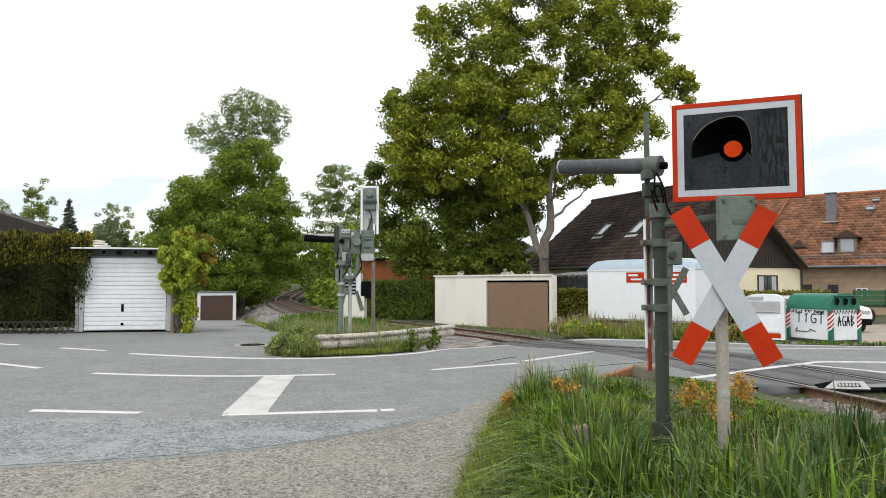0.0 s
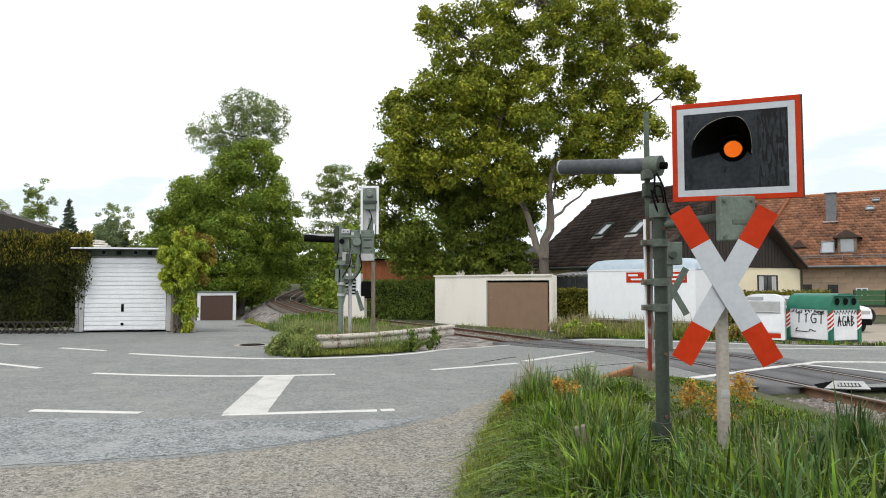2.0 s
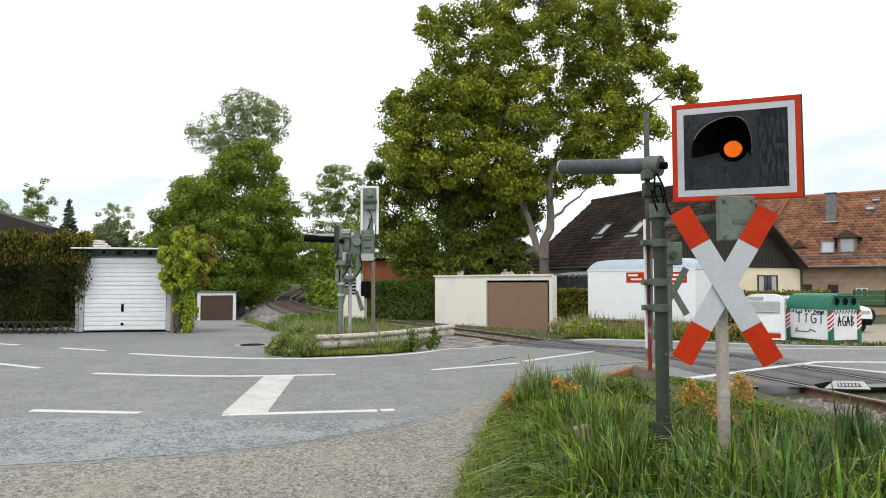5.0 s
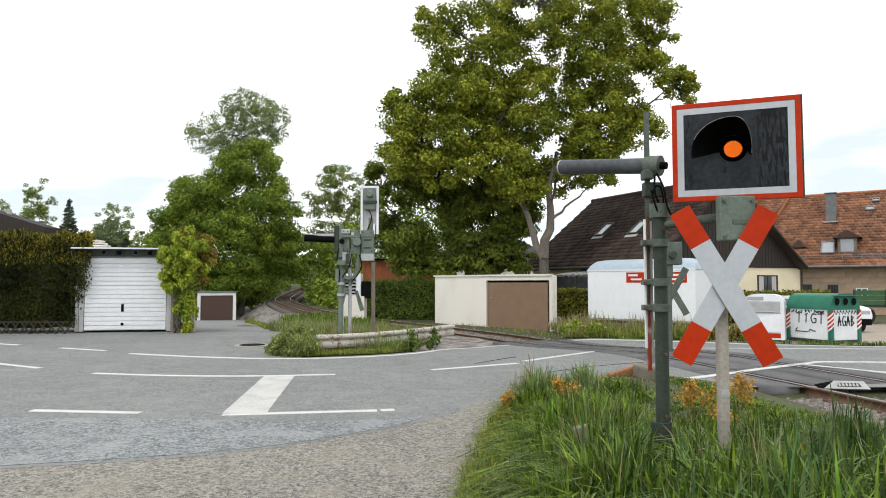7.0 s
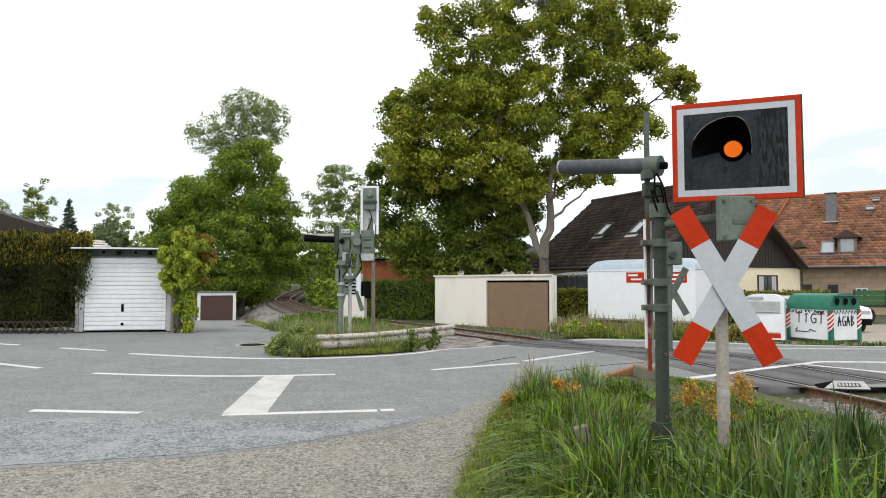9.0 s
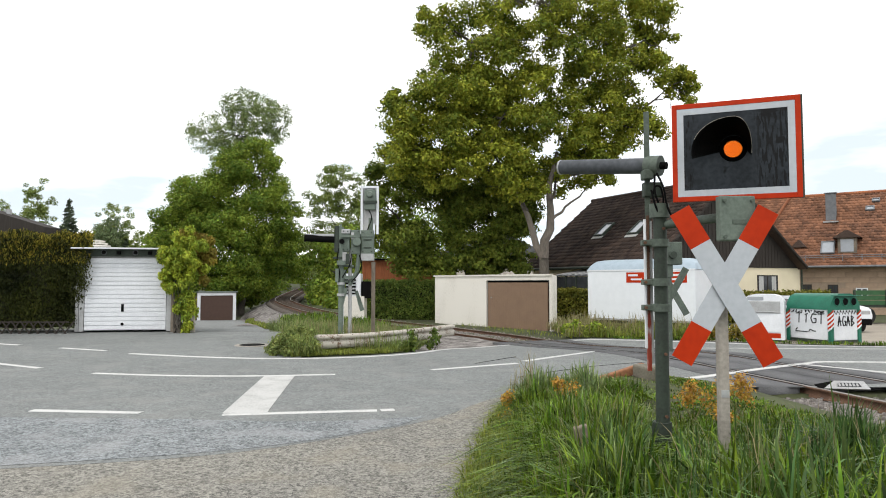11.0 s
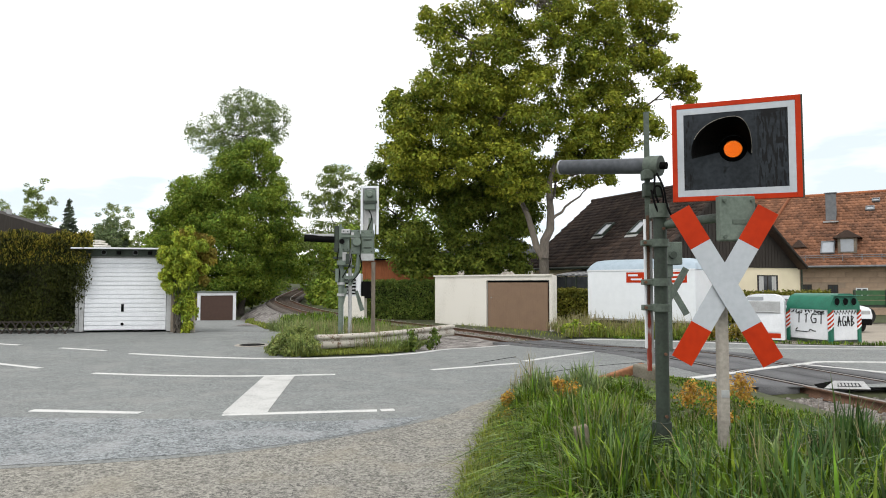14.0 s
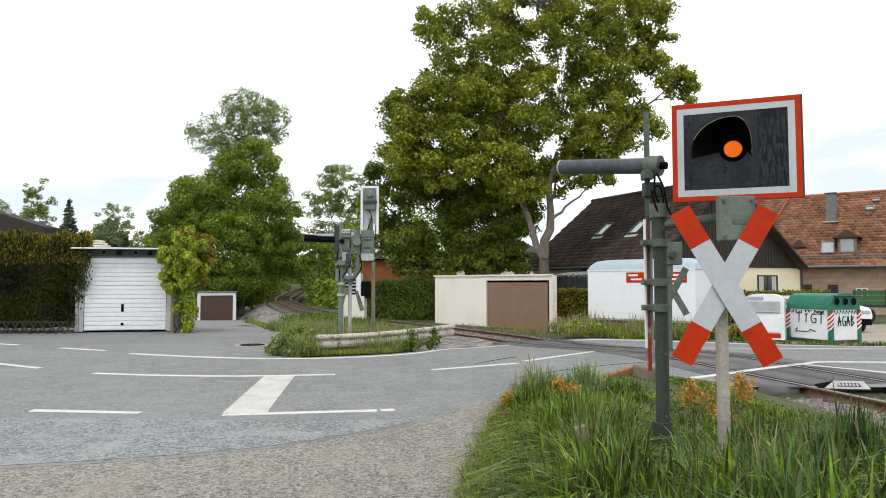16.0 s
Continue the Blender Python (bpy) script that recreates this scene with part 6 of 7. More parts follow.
def blades(rng, pts, h, w, lean=0.35, out=None):
    """Curved, tapering blades standing at the given points. h: their heights; out: the way in which each falls."""
    n = len(pts)
    ang = rng.random(n) * 2 * math.pi
    if out is not None:
        ang = np.arctan2(out[:, 1], out[:, 0]) - math.pi / 2 + rng.normal(size=n) * 0.7
    side = np.c_[np.cos(ang), np.sin(ang), np.zeros(n)]
    fall = np.c_[-np.sin(ang), np.cos(ang), np.zeros(n)] * ((rng.random(n) ** 1.6) * 1.9 * lean + 0.05)[:, None]
    turn = rng.normal(size=n) * 0.8
    side = side * np.cos(turn)[:, None] + np.c_[-side[:, 1], side[:, 0], side[:, 2]] * np.sin(turn)[:, None]
    bow = np.linalg.norm(fall, axis=1)
    verts = np.empty((n, 8, 3))
    for k, (s, ww) in enumerate(((0, 0.75), (0.42, 1.0), (0.76, 0.75), (1.0, 0.05))):
        c = pts + fall * (h * s ** 2.2)[:, None]
        c[:, 2] += h * (s - 0.56 * np.minimum(bow, 1.9) * s ** 3.2)
        verts[:, 2 * k] = c - side * (w * ww)[:, None]
        verts[:, 2 * k + 1] = c + side * (w * ww)[:, None]
    q = np.array([[0, 1, 3, 2], [2, 3, 5, 4], [4, 5, 7, 6]])
    faces = (np.arange(n)[:, None, None] * 8 + q[None]).reshape(-1, 4)
    return verts.reshape(-1, 3), faces


def left_edge(y):
    return float(np.interp(y, (-3, 3, 4.6, 5.85, 8, 9.45), (-0.30, -0.02, 0.12, 0.27, 0.70, 1.3)))


def meadow(name, label, seed, place, count, tall, wide, material, lean=0.35, tuft=0.0, sway=0.0):
    """Grass as one patch. place(rng) gives x, y, z and a height factor, or None. tuft: blades to a tuft."""
    rng = np.random.default_rng(seed)
    pts, hs, out = [], [], []
    while len(pts) < count:
        r = place(rng)
        if r is None:
            continue
        x, y, z, f = r
        big = rng.uniform(0.7, 1.25) if tuft else 1.0
        for _ in range(max(1, int(tuft * rng.uniform(0.5, 1.5)))):
            d = rng.normal(size=2) * (0.035 * big if tuft else 0)
            pts.append((x + d[0], y + d[1], z))
            out.append(d if tuft else rng.normal(size=2))
            hs.append(f * big)
    pts, hs, out = np.array(pts), np.array(hs), np.array(out)
    c = pts.mean(axis=0)
    c[2] = pts[:, 2].min()
    h = tall * hs * (0.45 + 0.65 * rng.random(len(pts)))
    w = wide * (0.5 + 1.0 * rng.random(len(pts)))
    v, f = blades(rng, pts - c, h, w, lean, out)
    ob = part_mesh(name, mesh_np(name, v, f, True), material)
    ob.location = c
    tagged(ob, label, "grass", kind="stuff")
    if sway:
        SWAYING.append((ob, Vector(c), sway, seed))
    return ob


def bank_z(x, y):
    """The top of the verge."""
    a, b = left_edge(y), float(np.interp(y, (-3, 3, 4.6, 9.45), (5.9, 5.3, 5.1, 4.4)))
    u = min(1, max(0, (x - a) / (b - a)))
    return -0.035 + 0.22 * math.sin(math.pi * u) ** 0.7


def verge_place(x0, x1, y0, y1, thin=0.0):
    """The grass grows tall at the near end of the bank, and low towards the road and the gravel."""
    def place(rng):
        x, y = rng.uniform(x0, x1), rng.uniform(y0, y1)
        d = x - left_edge(y)
        if d < 0.10 - 0.06 * rng.random() or x > float(np.interp(y, (4.5, 6.0, 9.4), (4.4, 3.7, 3.4))) + 0.25 * rng.random() or y > 9.35:
            return None
        k = noise.noise((x * 1.6, y * 1.6, 3.0)) * 0.5 + 0.5
        if rng.random() < thin * (1 - k):
            return None
        f = (0.10 + 0.61 * step(d, 0.12, 1.0) + 0.30 * step(x, 1.0, 2.2)) * (1 + 0.45 * step(y, 6.0, 7.5))
        f *= 0.30 + 0.85 * k + 0.7 * (noise.noise((x * 4.1, y * 4.1, 9.0)) * 0.5 + 0.5)
        u = x / y
        slope = float(np.interp(u, (0.057, 0.1, 0.134, 0.24, 0.29, 0.33, 0.43, 0.47, 0.67), (0.200, 0.155, 0.128, 0.134, 0.160, 0.182, 0.182, 0.172, 0.186)))
        if y < 5.3:
            # trodden low before the mast and the sign post
            slope += 0.045 * max(0.0, 1 - abs(u - 0.33) / 0.06) + 0.01 * max(0.0, 1 - abs(u - 0.43) / 0.06) * (y < 4.8)
        most = 1.47 - y * slope
        f = min(f, max(0.09, (most - bank_z(x, y)) * 1.1 * rng.uniform(0.8, 1.2)))
        return x, y, bank_z(x, y) - 0.02, f
    return place


TALL = "tall green grass on the roadside bank"
k = 0
for x0, x1 in ((-0.1, 1.0), (1.0, 2.0), (2.0, 3.2), (3.2, 4.6)):
    for y0, y1, n in ((2.4, 4.6, 8000), (4.6, 6.6, 8000), (6.6, 9.4, 8000)):
        k += 1
        if x0 < 0 and y0 > 6:
            n = 4000
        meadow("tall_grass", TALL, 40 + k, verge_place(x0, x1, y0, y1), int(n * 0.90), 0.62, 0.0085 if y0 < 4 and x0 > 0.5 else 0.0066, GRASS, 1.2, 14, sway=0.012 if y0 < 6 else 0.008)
meadow("dry_grass", "pale dry stalks among the green grass", 70, verge_place(0.3, 4.4, 2.5, 9.2, 0.8), 1500, 0.95, 0.0026, GRASS_DRY, 0.4, 3)


def patch(cx, cy, rx, ry, f=1.0):
    def place(rng):
        a, r = rng.random() * 6.283, math.sqrt(rng.random())
        x, y = cx + rx * r * math.cos(a), cy + ry * r * math.sin(a)
        return x, y, (bank_z(x, y) if y < 9.4 else height(x, y)), f * (1.15 - 0.6 * r)
    return place


for cx, cy, cz, r, n in ((0.74, 7.45, 0.20, 0.10, 220), (0.67, 7.1, 0.10, 0.09, 110), (1.27, 7.3, 0.30, 0.09, 140), (1.36, 7.2, 0.26, 0.12, 120), (2.36, 6.3, 0.30, 0.14, 200), (2.55, 6.2, 0.26, 0.12, 160), (2.86, 6.4, 0.32, 0.15, 260), (2.42, 5.7, 0.20, 0.10, 110)):
    wd = thing("withered_weed", Matrix.Translation((cx, cy, bank_z(cx, cy))), "orange-brown withered weeds among the grass", "weed", "withered weeds")
    rg = np.random.default_rng(int(cx * 1000))
    bm = bmesh.new()
    for _ in range(5):
        limb(bm, (rg.uniform(-0.03, 0.03), rg.uniform(-0.03, 0.03), 0), (rg.uniform(-r, r), rg.uniform(-r, r), cz), 0.004, 0.002, rg, 0.1, 4, 3)
    part("stalk", bm, GRASS_DRY, wd)
    v, f = foliage([(rg.uniform(-r, r) * 0.6, 0, cz + rg.uniform(-r, r) * 0.8) for _ in range(5)], np.full(5, r * 0.7), int(n * 1.6), 0.016, int(cx * 1000), 0.1)
    part_mesh("leaves", mesh_np("leaves", v, f), WEED_RUST, wd)


def border(rng):
    y = rng.uniform(3.0, 9.2)
    d = rng.random() ** 1.5 * 0.45 + 0.0
    x = left_edge(y) + d
    return x, y, bank_z(x, y) - 0.01, 0.5 + d


meadow("arching_grass", "light arching grass tufts on the bank", 73, verge_place(0.2, 2.2, 3.4, 9.1, 0.8), 13000, 0.60, 0.0055, GRASS_PALE, 1.5, 12, sway=0.01)
meadow("blue_grass", "broad blue-green grass tufts near the posts", 74, verge_place(0.9, 4.0, 2.6, 5.4, 0.85), 8500, 0.72, 0.0070, GRASS_BLUE, 1.1, 12, sway=0.012)
for cx, cy, rx, ry, n, tall, mt, lb in ((1.20, 8.15, 0.24, 0.35, 1500, 0.46, GRASS_PALE, "pale arching tufts on the crest of the bank"), (1.72, 7.95, 0.30, 0.40, 1700, 0.44, GRASS_PALE, "pale arching tufts on the crest of the bank"),
                                        (1.0, 7.35, 0.18, 0.30, 1000, 0.40, GRASS, "rank green tufts at the bank's tip"), (2.05, 7.6, 0.25, 0.30, 900, 0.32, GRASS, "rank green tufts at the bank's tip"),
                                        (2.75, 4.5, 0.25, 0.30, 1300, 0.54, GRASS_BLUE, "tall dark blue-green tufts near the rails"), (3.25, 5.1, 0.20, 0.30, 800, 0.40, GRASS_BLUE, "tall dark blue-green tufts near the rails")):
    meadow("grass_tuft", lb, int(cx * 1000), patch(cx, cy, rx, ry), n, tall, 0.0062, mt, 0.95, 14, sway=0.01)
meadow("short_grass", "short yellow-green grass along the verge's edge", 72, border, 9000, 0.24, 0.0045, GRASS_LIGHT, 1.1, 8)
meadow("seed_grass", "thin seed-headed grass stalks at the verge's tip", 91, patch(1.05, 8.3, 0.22, 0.3), 90, 0.75, 0.004, GRASS_DRY, 0.25)
st = thing("old_stake", pose(1.06, 4.7, 0.10, 6, -14, 0), "broken weathered grey stake hidden in the grass", "stake")
part("stake", box(-0.05, 0.05, -0.03, 0.03, 0, 0.42, 0.012), OLD_WOOD, st)


def area(x0, x1, y0, y1, ok=None, f=1.0, lift=0.0):
    def place(rng):
        x, y = rng.uniform(x0, x1), rng.uniform(y0, y1)
        if ok and not ok(x, y):
            return None
        kk = noise.noise((x * 0.8, y * 0.8, 7.0)) * 0.5 + 0.5
        return x, y, height(x, y) + lift, f * (0.5 + kk)
    return place


def on_island(x, y):
    far = float(np.interp(x, (-4.2, -3.4, -1.2, 0.2, 1.4), (13.25, 13.35, 14.4, 17.5, 20.8)))
    tr = float(np.interp(y, TRACK[:, 1], TRACK[:, 0]))
    west = float(np.interp(y, (13.2, 14.6, 16, 18, 21, 26), (-3.0, -3.45, -3.9, -4.4, -5.1, -7.0)))
    return y > far and west < x < tr - 2.6


meadow("island_grass", "rank green grass around the far signal", 101, area(-7, 1.2, 13.2, 26, lambda x, y: on_island(x, y) and y > 14.6 and x < 0.02 * y - 0.9), 16000, 0.50, 0.0055, GRASS_SOFT, 0.6)
meadow("island_edge_grass", "short grass and weeds under the guardrail", 102, area(-4.2, 0.4, 13.2, 17.5, lambda x, y: on_island(x, y) and y < 16 and x < -0.6), 6000, 0.17, 0.006, GRASS_LIGHT, 0.8)
meadow("bushy_grass", "dense tall grass tuft at the island's end", 103, area(-4.7, -2.7, 13.4, 17.5, lambda x, y: on_island(x, y) and ((x + 3.55) / 1.0) ** 2 + ((y - 15) / 2.2) ** 2 < 1), 6000, 0.52, 0.006, GRASS_SOFT, 0.8, sway=0.01)
meadow("pale_seed_grass", "pale seed heads on the island", 104, area(-4.6, -1.2, 14.5, 19, on_island), 600, 0.72, 0.006, GRASS_DRY, 0.3)
meadow("lineside_grass", "long grass along the railway and hedge", 105, area(-14, 3, 28, 48, lambda x, y: 2.1 < (float(np.interp(y, TRACK[:, 1], TRACK[:, 0])) - x) * (1 if y < 38 else -1) < 4), 5000, 0.5, 0.02, GRASS, 0.4)
meadow("roadside_grass", "rough grass in front of the trailer", 106, area(4.6, 10.6, 23.7, 29.5, lambda x, y: y > 24.0 - 0.35 * (x - 5.2) * (x > 5.2)), 8000, 0.5, 0.014, GRASS_LIGHT, 0.6)
meadow("roadside_dry_grass", "yellow seed grass before the garage", 107, area(4.4, 9.5, 24.0, 28.5), 1300, 0.85, 0.010, GRASS_DRY, 0.3)
meadow("kerb_grass", "thin grass strip at the far road edge", 108, area(6, 17, 18.0, 24, lambda x, y: 0.15 < y - float(np.interp(x, (5.1, 9, 13.2, 30), (23.4, 22.2, 19.9, 14.6))) < 0.9), 1600, 0.14, 0.014, GRASS, 0.4)

meadow("drive_grass", "yellowish grass fringe beside the driveway", 110, area(-18, -6.5, 26, 55, lambda x, y: 0.0 < x - float(np.interp(y, (20.6, 28, 40, 57), (-5.4, -7.7, -12, -16.8))) < 0.5), 1500, 0.2, 0.02, GRASS_LIGHT, 0.4)

loft("ballast_apron", [(-0.62, 15.9), (0.25, 17.45), (1.42, 20.55), (2.2, 21.6)], [(-1.9, 20.5), (-1.2, 22), (0.2, 25), (0.9, 26)], 24, -0.055, BALLAST, "gravel between road edge and rails", "ballast", 12, 0.03, 0.0)
meadow("garage_foot_grass", "thin weeds at the foot of the white garage", 111, area(0.5, 6.5, 23.6, 31.5, lambda x, y: 1.7 < x - float(np.interp(y, TRACK[:, 1], TRACK[:, 0])) < 3.0), 260, 0.16, 0.010, GRASS_LIGHT, 0.6)

# loose ballast stones near the rails
rng = np.random.default_rng(12)
cube = np.array([(-1, -1, -1), (1, -1, -1), (1, 1, -1), (-1, 1, -1), (-0.7, -0.7, 1), (0.7, -0.7, 1), (0.7, 0.7, 1), (-0.7, 0.7, 1)], float)
quads = np.array([(4, 5, 6, 7), (0, 1, 5, 4), (1, 2, 6, 5), (2, 3, 7, 6), (3, 0, 4, 7)])
vs, fs = [], []
for k in range(9000):
    if k < 4500:
        x, y, z, s = rng.uniform(4.3, 9.5), rng.uniform(4.0, 9.4), -0.13, 0.022
    else:
        i = int(rng.integers(int(np.argmax(TRACK[:, 1] > 23)), int(np.argmax(TRACK[:, 1] > 44))))
        x, y = along(float(rng.uniform(-1.9, 1.9)), TRACK)[i] if k % 40 == 0 else TRACK[i] + rng.uniform(-1.6, 1.6, 2)
        z, s = -0.55, 0.026
    a = rng.random() * 6.28
    c, sn = math.cos(a), math.sin(a)
    p = cube * s * (0.6 + 0.8 * rng.random(3))
    p = np.c_[p[:, 0] * c - p[:, 1] * sn, p[:, 0] * sn + p[:, 1] * c, p[:, 2]] + (x, y, z)
    fs.append(quads + 8 * k)
    vs.append(p)
tagged(part_mesh("ballast_stone", mesh_np("ballast_stone", np.concatenate(vs), np.concatenate(fs)), STONE), "loose grey ballast stones along the rails", "gravel", kind="stuff")


# ---- hedges and trees ----
def hedge(name, m, L, D, H, label, leaf_material, count, size, seed, top_material=None, rough=0.18, upright=False):
    h = thing(name, m, label, "hedge")
    # plain box behind the leaves, coloured as the hedge's inner shade
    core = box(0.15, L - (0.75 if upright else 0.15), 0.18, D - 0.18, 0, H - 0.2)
    part("inner_thicket", core, HEDGE_CORE, h, "dark box standing for the shade inside the hedge")
    rng = np.random.default_rng(seed)
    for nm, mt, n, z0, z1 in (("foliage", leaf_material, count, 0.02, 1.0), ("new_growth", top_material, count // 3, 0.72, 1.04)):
        if mt is None:
            continue
        x = rng.uniform(0, L, n)
        z = rng.uniform(z0, z1, n) * H
        bulge = np.array([noise.noise((a * 1.1, b * 0.7, seed)) for a, b in zip(x, z)]) * rough
        y = np.where(rng.random(n) < 0.75, rng.uniform(0.0, 0.25, n) - bulge, rng.uniform(0, D, n))
        top = rng.random(n) < (0.25 if nm == "foliage" else 0.6)
        z = np.where(top, H + (0.26 if upright else 0.14) * np.array([noise.noise((a * 2.3, seed, 1)) for a in x]) + rng.uniform(-0.15, 0.14, n), z)
        y = np.where(top, rng.uniform(0, D, n), y)
        ends = rng.random(n) < 0.12
        x = np.where(ends, rng.choice([0.0, L], n) + rng.uniform(-0.15, 0.15, n), x)
        y = np.where(ends, rng.uniform(0, D, n), y)
        if upright:
            # the clipped end overhangs its foot
            x = x + np.clip((x - L + 1.6) / 1.6, 0, 1.1) * (0.40 * np.clip((z - 0.4) / 1.0, 0, 1) - 0.50 * y)
        v, f = foliage(np.c_[x, y, z], np.full(n, 0.09), n, size, seed + 1, 0.1, 1.5 if upright else 1.2, 0.3, upright)
        part_mesh(nm, mesh_np(nm, v, f), mt, h)
    return h


# near black, for the shade between the leaves
HEDGE_CORE = mat("hedge_inner_shade", (0.022, 0.024, 0.010), (0.010, 0.011, 0.006), 0.95)
hedge("thuja_hedge", pose(-16.4, 19.9, 0.15, 0, 0, 0), 5.15, 1.5, 2.72, "tall dark thuja hedge with paler yellowish sprays at the top", THUJA, 80000, 0.025, 201, THUJA_TOP, 0.42, True)
hedge("clipped_hedge", pose(-4.6, 37.6, -0.6, 0, 0, -8), 4.3, 1.2, 2.15, "dark green clipped hedge behind the railway", HEDGE, 26000, 0.042, 203)
hedge("garden_hedge", pose(5.2, 31.5, -0.6, 0, 0, 0), 3.2, 1.0, 1.7, "yellow-green clipped garden hedge", IVY_HEDGE, 10000, 0.06, 205)
hedge("house_hedge", pose(11.3, 30.5, -0.6, 0, 0, 26.4), 10.5, 1.0, 1.55, "low clipped hedge before the house", IVY_HEDGE, 14000, 0.06, 207)

fence = thing("lattice_fence", pose(-16.3, 19.72, 0.02), "low weathered diagonal lattice fence under the hedge", "fence")
for i in range(19):
    x = i * 0.27
    for s in (-1, 1):
        part("lath", box(-0.018, 0.018, -0.01 + s * 0.012, 0.01 + s * 0.012, -0.06, 0.42, m=pose(x + 0.15, 0, 0.02, 0, s * 38, 0)), DARK_WOOD, fence)
part("rail", box(0, 5.1, 0.03, 0.06, 0.30, 0.34), DARK_WOOD, fence)

ivy = thing("ivy_column", pose(-7.95, 20.15, 0.0), "climbing ivy smothering a post beside the garage", "ivy")
stem = bmesh.new()
rg = np.random.default_rng(31)
limb(stem, (-0.1, 0, 0), (0.0, 0, 2.6), 0.09, 0.04, rg, 0.1)
for _ in range(10):
    limb(stem, (-0.1 + rg.uniform(-0.15, 0.15), rg.uniform(-0.1, 0.1), 0), (rg.uniform(-0.3, 0.3), -0.1, 1.6), 0.02, 0.01, rg, 0.2, 5)
part("stem", stem, BARK, ivy)
cs, rs = [], []
for z, w in ((3.0, 0.20), (2.8, 0.40), (2.55, 0.54), (2.3, 0.62), (2.05, 0.62), (1.8, 0.56), (1.55, 0.48), (1.3, 0.36), (1.05, 0.26), (0.8, 0.26), (0.5, 0.24), (0.2, 0.24)):
    for _ in range(max(3, int(w * 16))):
        cs.append((0.0 + rg.uniform(-w, w) * 1.12, rg.uniform(-0.35, 0.2) * w * 1.6, z + rg.uniform(-0.14, 0.14)))
        rs.append(rg.uniform(0.09, 0.2))
v, f = foliage(cs, np.array(rs), 15000, 0.042, 33, 0.5, 1.1, 0.9)
part_mesh("foliage", mesh_np("foliage", v, f), IVY, ivy)
cs = [(0.5 + rg.uniform(-0.25, 0.32), 0.35, rg.uniform(1.6, 2.95)) for _ in range(18)] + [(0.05 + rg.uniform(-0.3, 0.3), 0, 3.02) for _ in range(5)]
v, f = foliage(cs, np.array([rg.uniform(0.1, 0.2) for _ in cs]), 3600, 0.042, 34, 0.4, 1.1, 0.9)
part_mesh("young_foliage", mesh_np("young_foliage", v, f), IVY_RED, ivy)
gp = thing("grey_post", pose(-8.33, 20.3, 0), "weathered grey boundary posts by the ivy", "post")
part("post", box(-0.06, 0.02, 0, 0.08, 0, 1.6, 0.008), OLD_WOOD, gp)
part("post", box(0.06, 0.11, -0.04, 0.02, 0, 1.1, 0.008), OLD_WOOD, gp)
wb = thing("white_board", pose(-7.7, 20.2, 0, 0, 0, 0), "pale concrete post at the driveway corner", "post")
part("post", box(-0.03, 0.10, -0.05, 0.05, 0, 0.68, 0.01), CONCRETE, wb)


def crown_row(rows):
    """Crown rows from plan numbers: metres east of the trunk and above its foot, half sizes, clumps, leaves."""
    return [((cx, dy, cz), (rx, ry, rz), n, r, l) for cx, dy, cz, rx, ry, rz, n, r, l in rows]


R = (0.38, 0.85)
MAPLE = tree("maple_tree", 5.5, 36, -0.5, "large maple in spring leaf with yellow-green crown and forked trunk", (0.0, 0, 4.0), 0.40, crown_row([
    (0.0, 0, 19.6, 5.2, 4.0, 2.6, 55, R, 6500),
    (0.3, 0, 15.8, 4.8, 4.0, 2.8, 65, R, 9000),
    (-3.4, 0, 15.4, 3.2, 3.0, 2.5, 40, R, 5200),
    (4.1, -0.5, 14.0, 2.9, 2.8, 3.3, 50, R, 6500),
    (-4.8, -0.5, 11.4, 3.6, 3.0, 2.3, 50, R, 6500),
    (-1.4, -1.0, 11.8, 3.6, 3.0, 2.8, 55, R, 7500),
    (2.6, -0.5, 10.8, 3.2, 2.6, 2.3, 46, R, 5600),
    (7.7, 0, 12.9, 1.2, 0.9, 1.5, 15, (0.25, 0.5), 1300),
    (-7.4, -0.5, 9.4, 1.6, 2.0, 2.0, 22, R, 2600),
    (-3.2, -1.5, 8.8, 2.8, 2.4, 2.0, 36, R, 4800),
    (1.0, 0.8, 8.4, 2.2, 2.0, 1.5, 20, (0.4, 0.7), 1900),
    (3.0, -0.5, 8.3, 1.7, 1.4, 1.0, 20, (0.3, 0.55), 1500),
    (-1.8, -1.2, 7.4, 1.8, 1.2, 1.3, 26, (0.35, 0.7), 2400),
    (2.2, -0.3, 9.4, 2.0, 1.8, 1.2, 26, (0.35, 0.7), 2800),
    (5.0, 0, 17.2, 2.4, 2.4, 2.4, 36, R, 4200),
    (4.6, -0.4, 10.6, 2.0, 1.8, 1.4, 24, R, 2600),
    (5.4, 0, 19.8, 2.0, 2.0, 1.6, 20, R, 2200),
    (-4.6, 0.4, 13.4, 3.0, 2.4, 1.6, 26, R, 3200),
    (-6.6, -0.3, 11.0, 2.4, 2.0, 1.6, 30, R, 3600),
    (-5.6, -0.6, 8.4, 2.6, 2.0, 1.6, 30, R, 3600),
    (-8.3, 0, 12.2, 0.9, 0.9, 0.7, 7, (0.3, 0.5), 600),
    (-6.0, 0, 16.6, 1.2, 1.2, 1.0, 10, (0.3, 0.6), 900),
    (6.4, 0, 15.6, 1.0, 1.0, 1.6, 10, (0.3, 0.6), 1000),
]), 0.088, 11, MAPLE_LEAF, 0.07, 3, dense=1.95, shell=0.2, many=1.3, flat=0.66, stems=((-1.7, -0.2, 8.2), (-0.9, -0.3, 6.0), (0.75, -0.3, 9.2), (0.4, -0.3, 6.5)))
stem = bmesh.new()
rg = np.random.default_rng(77)
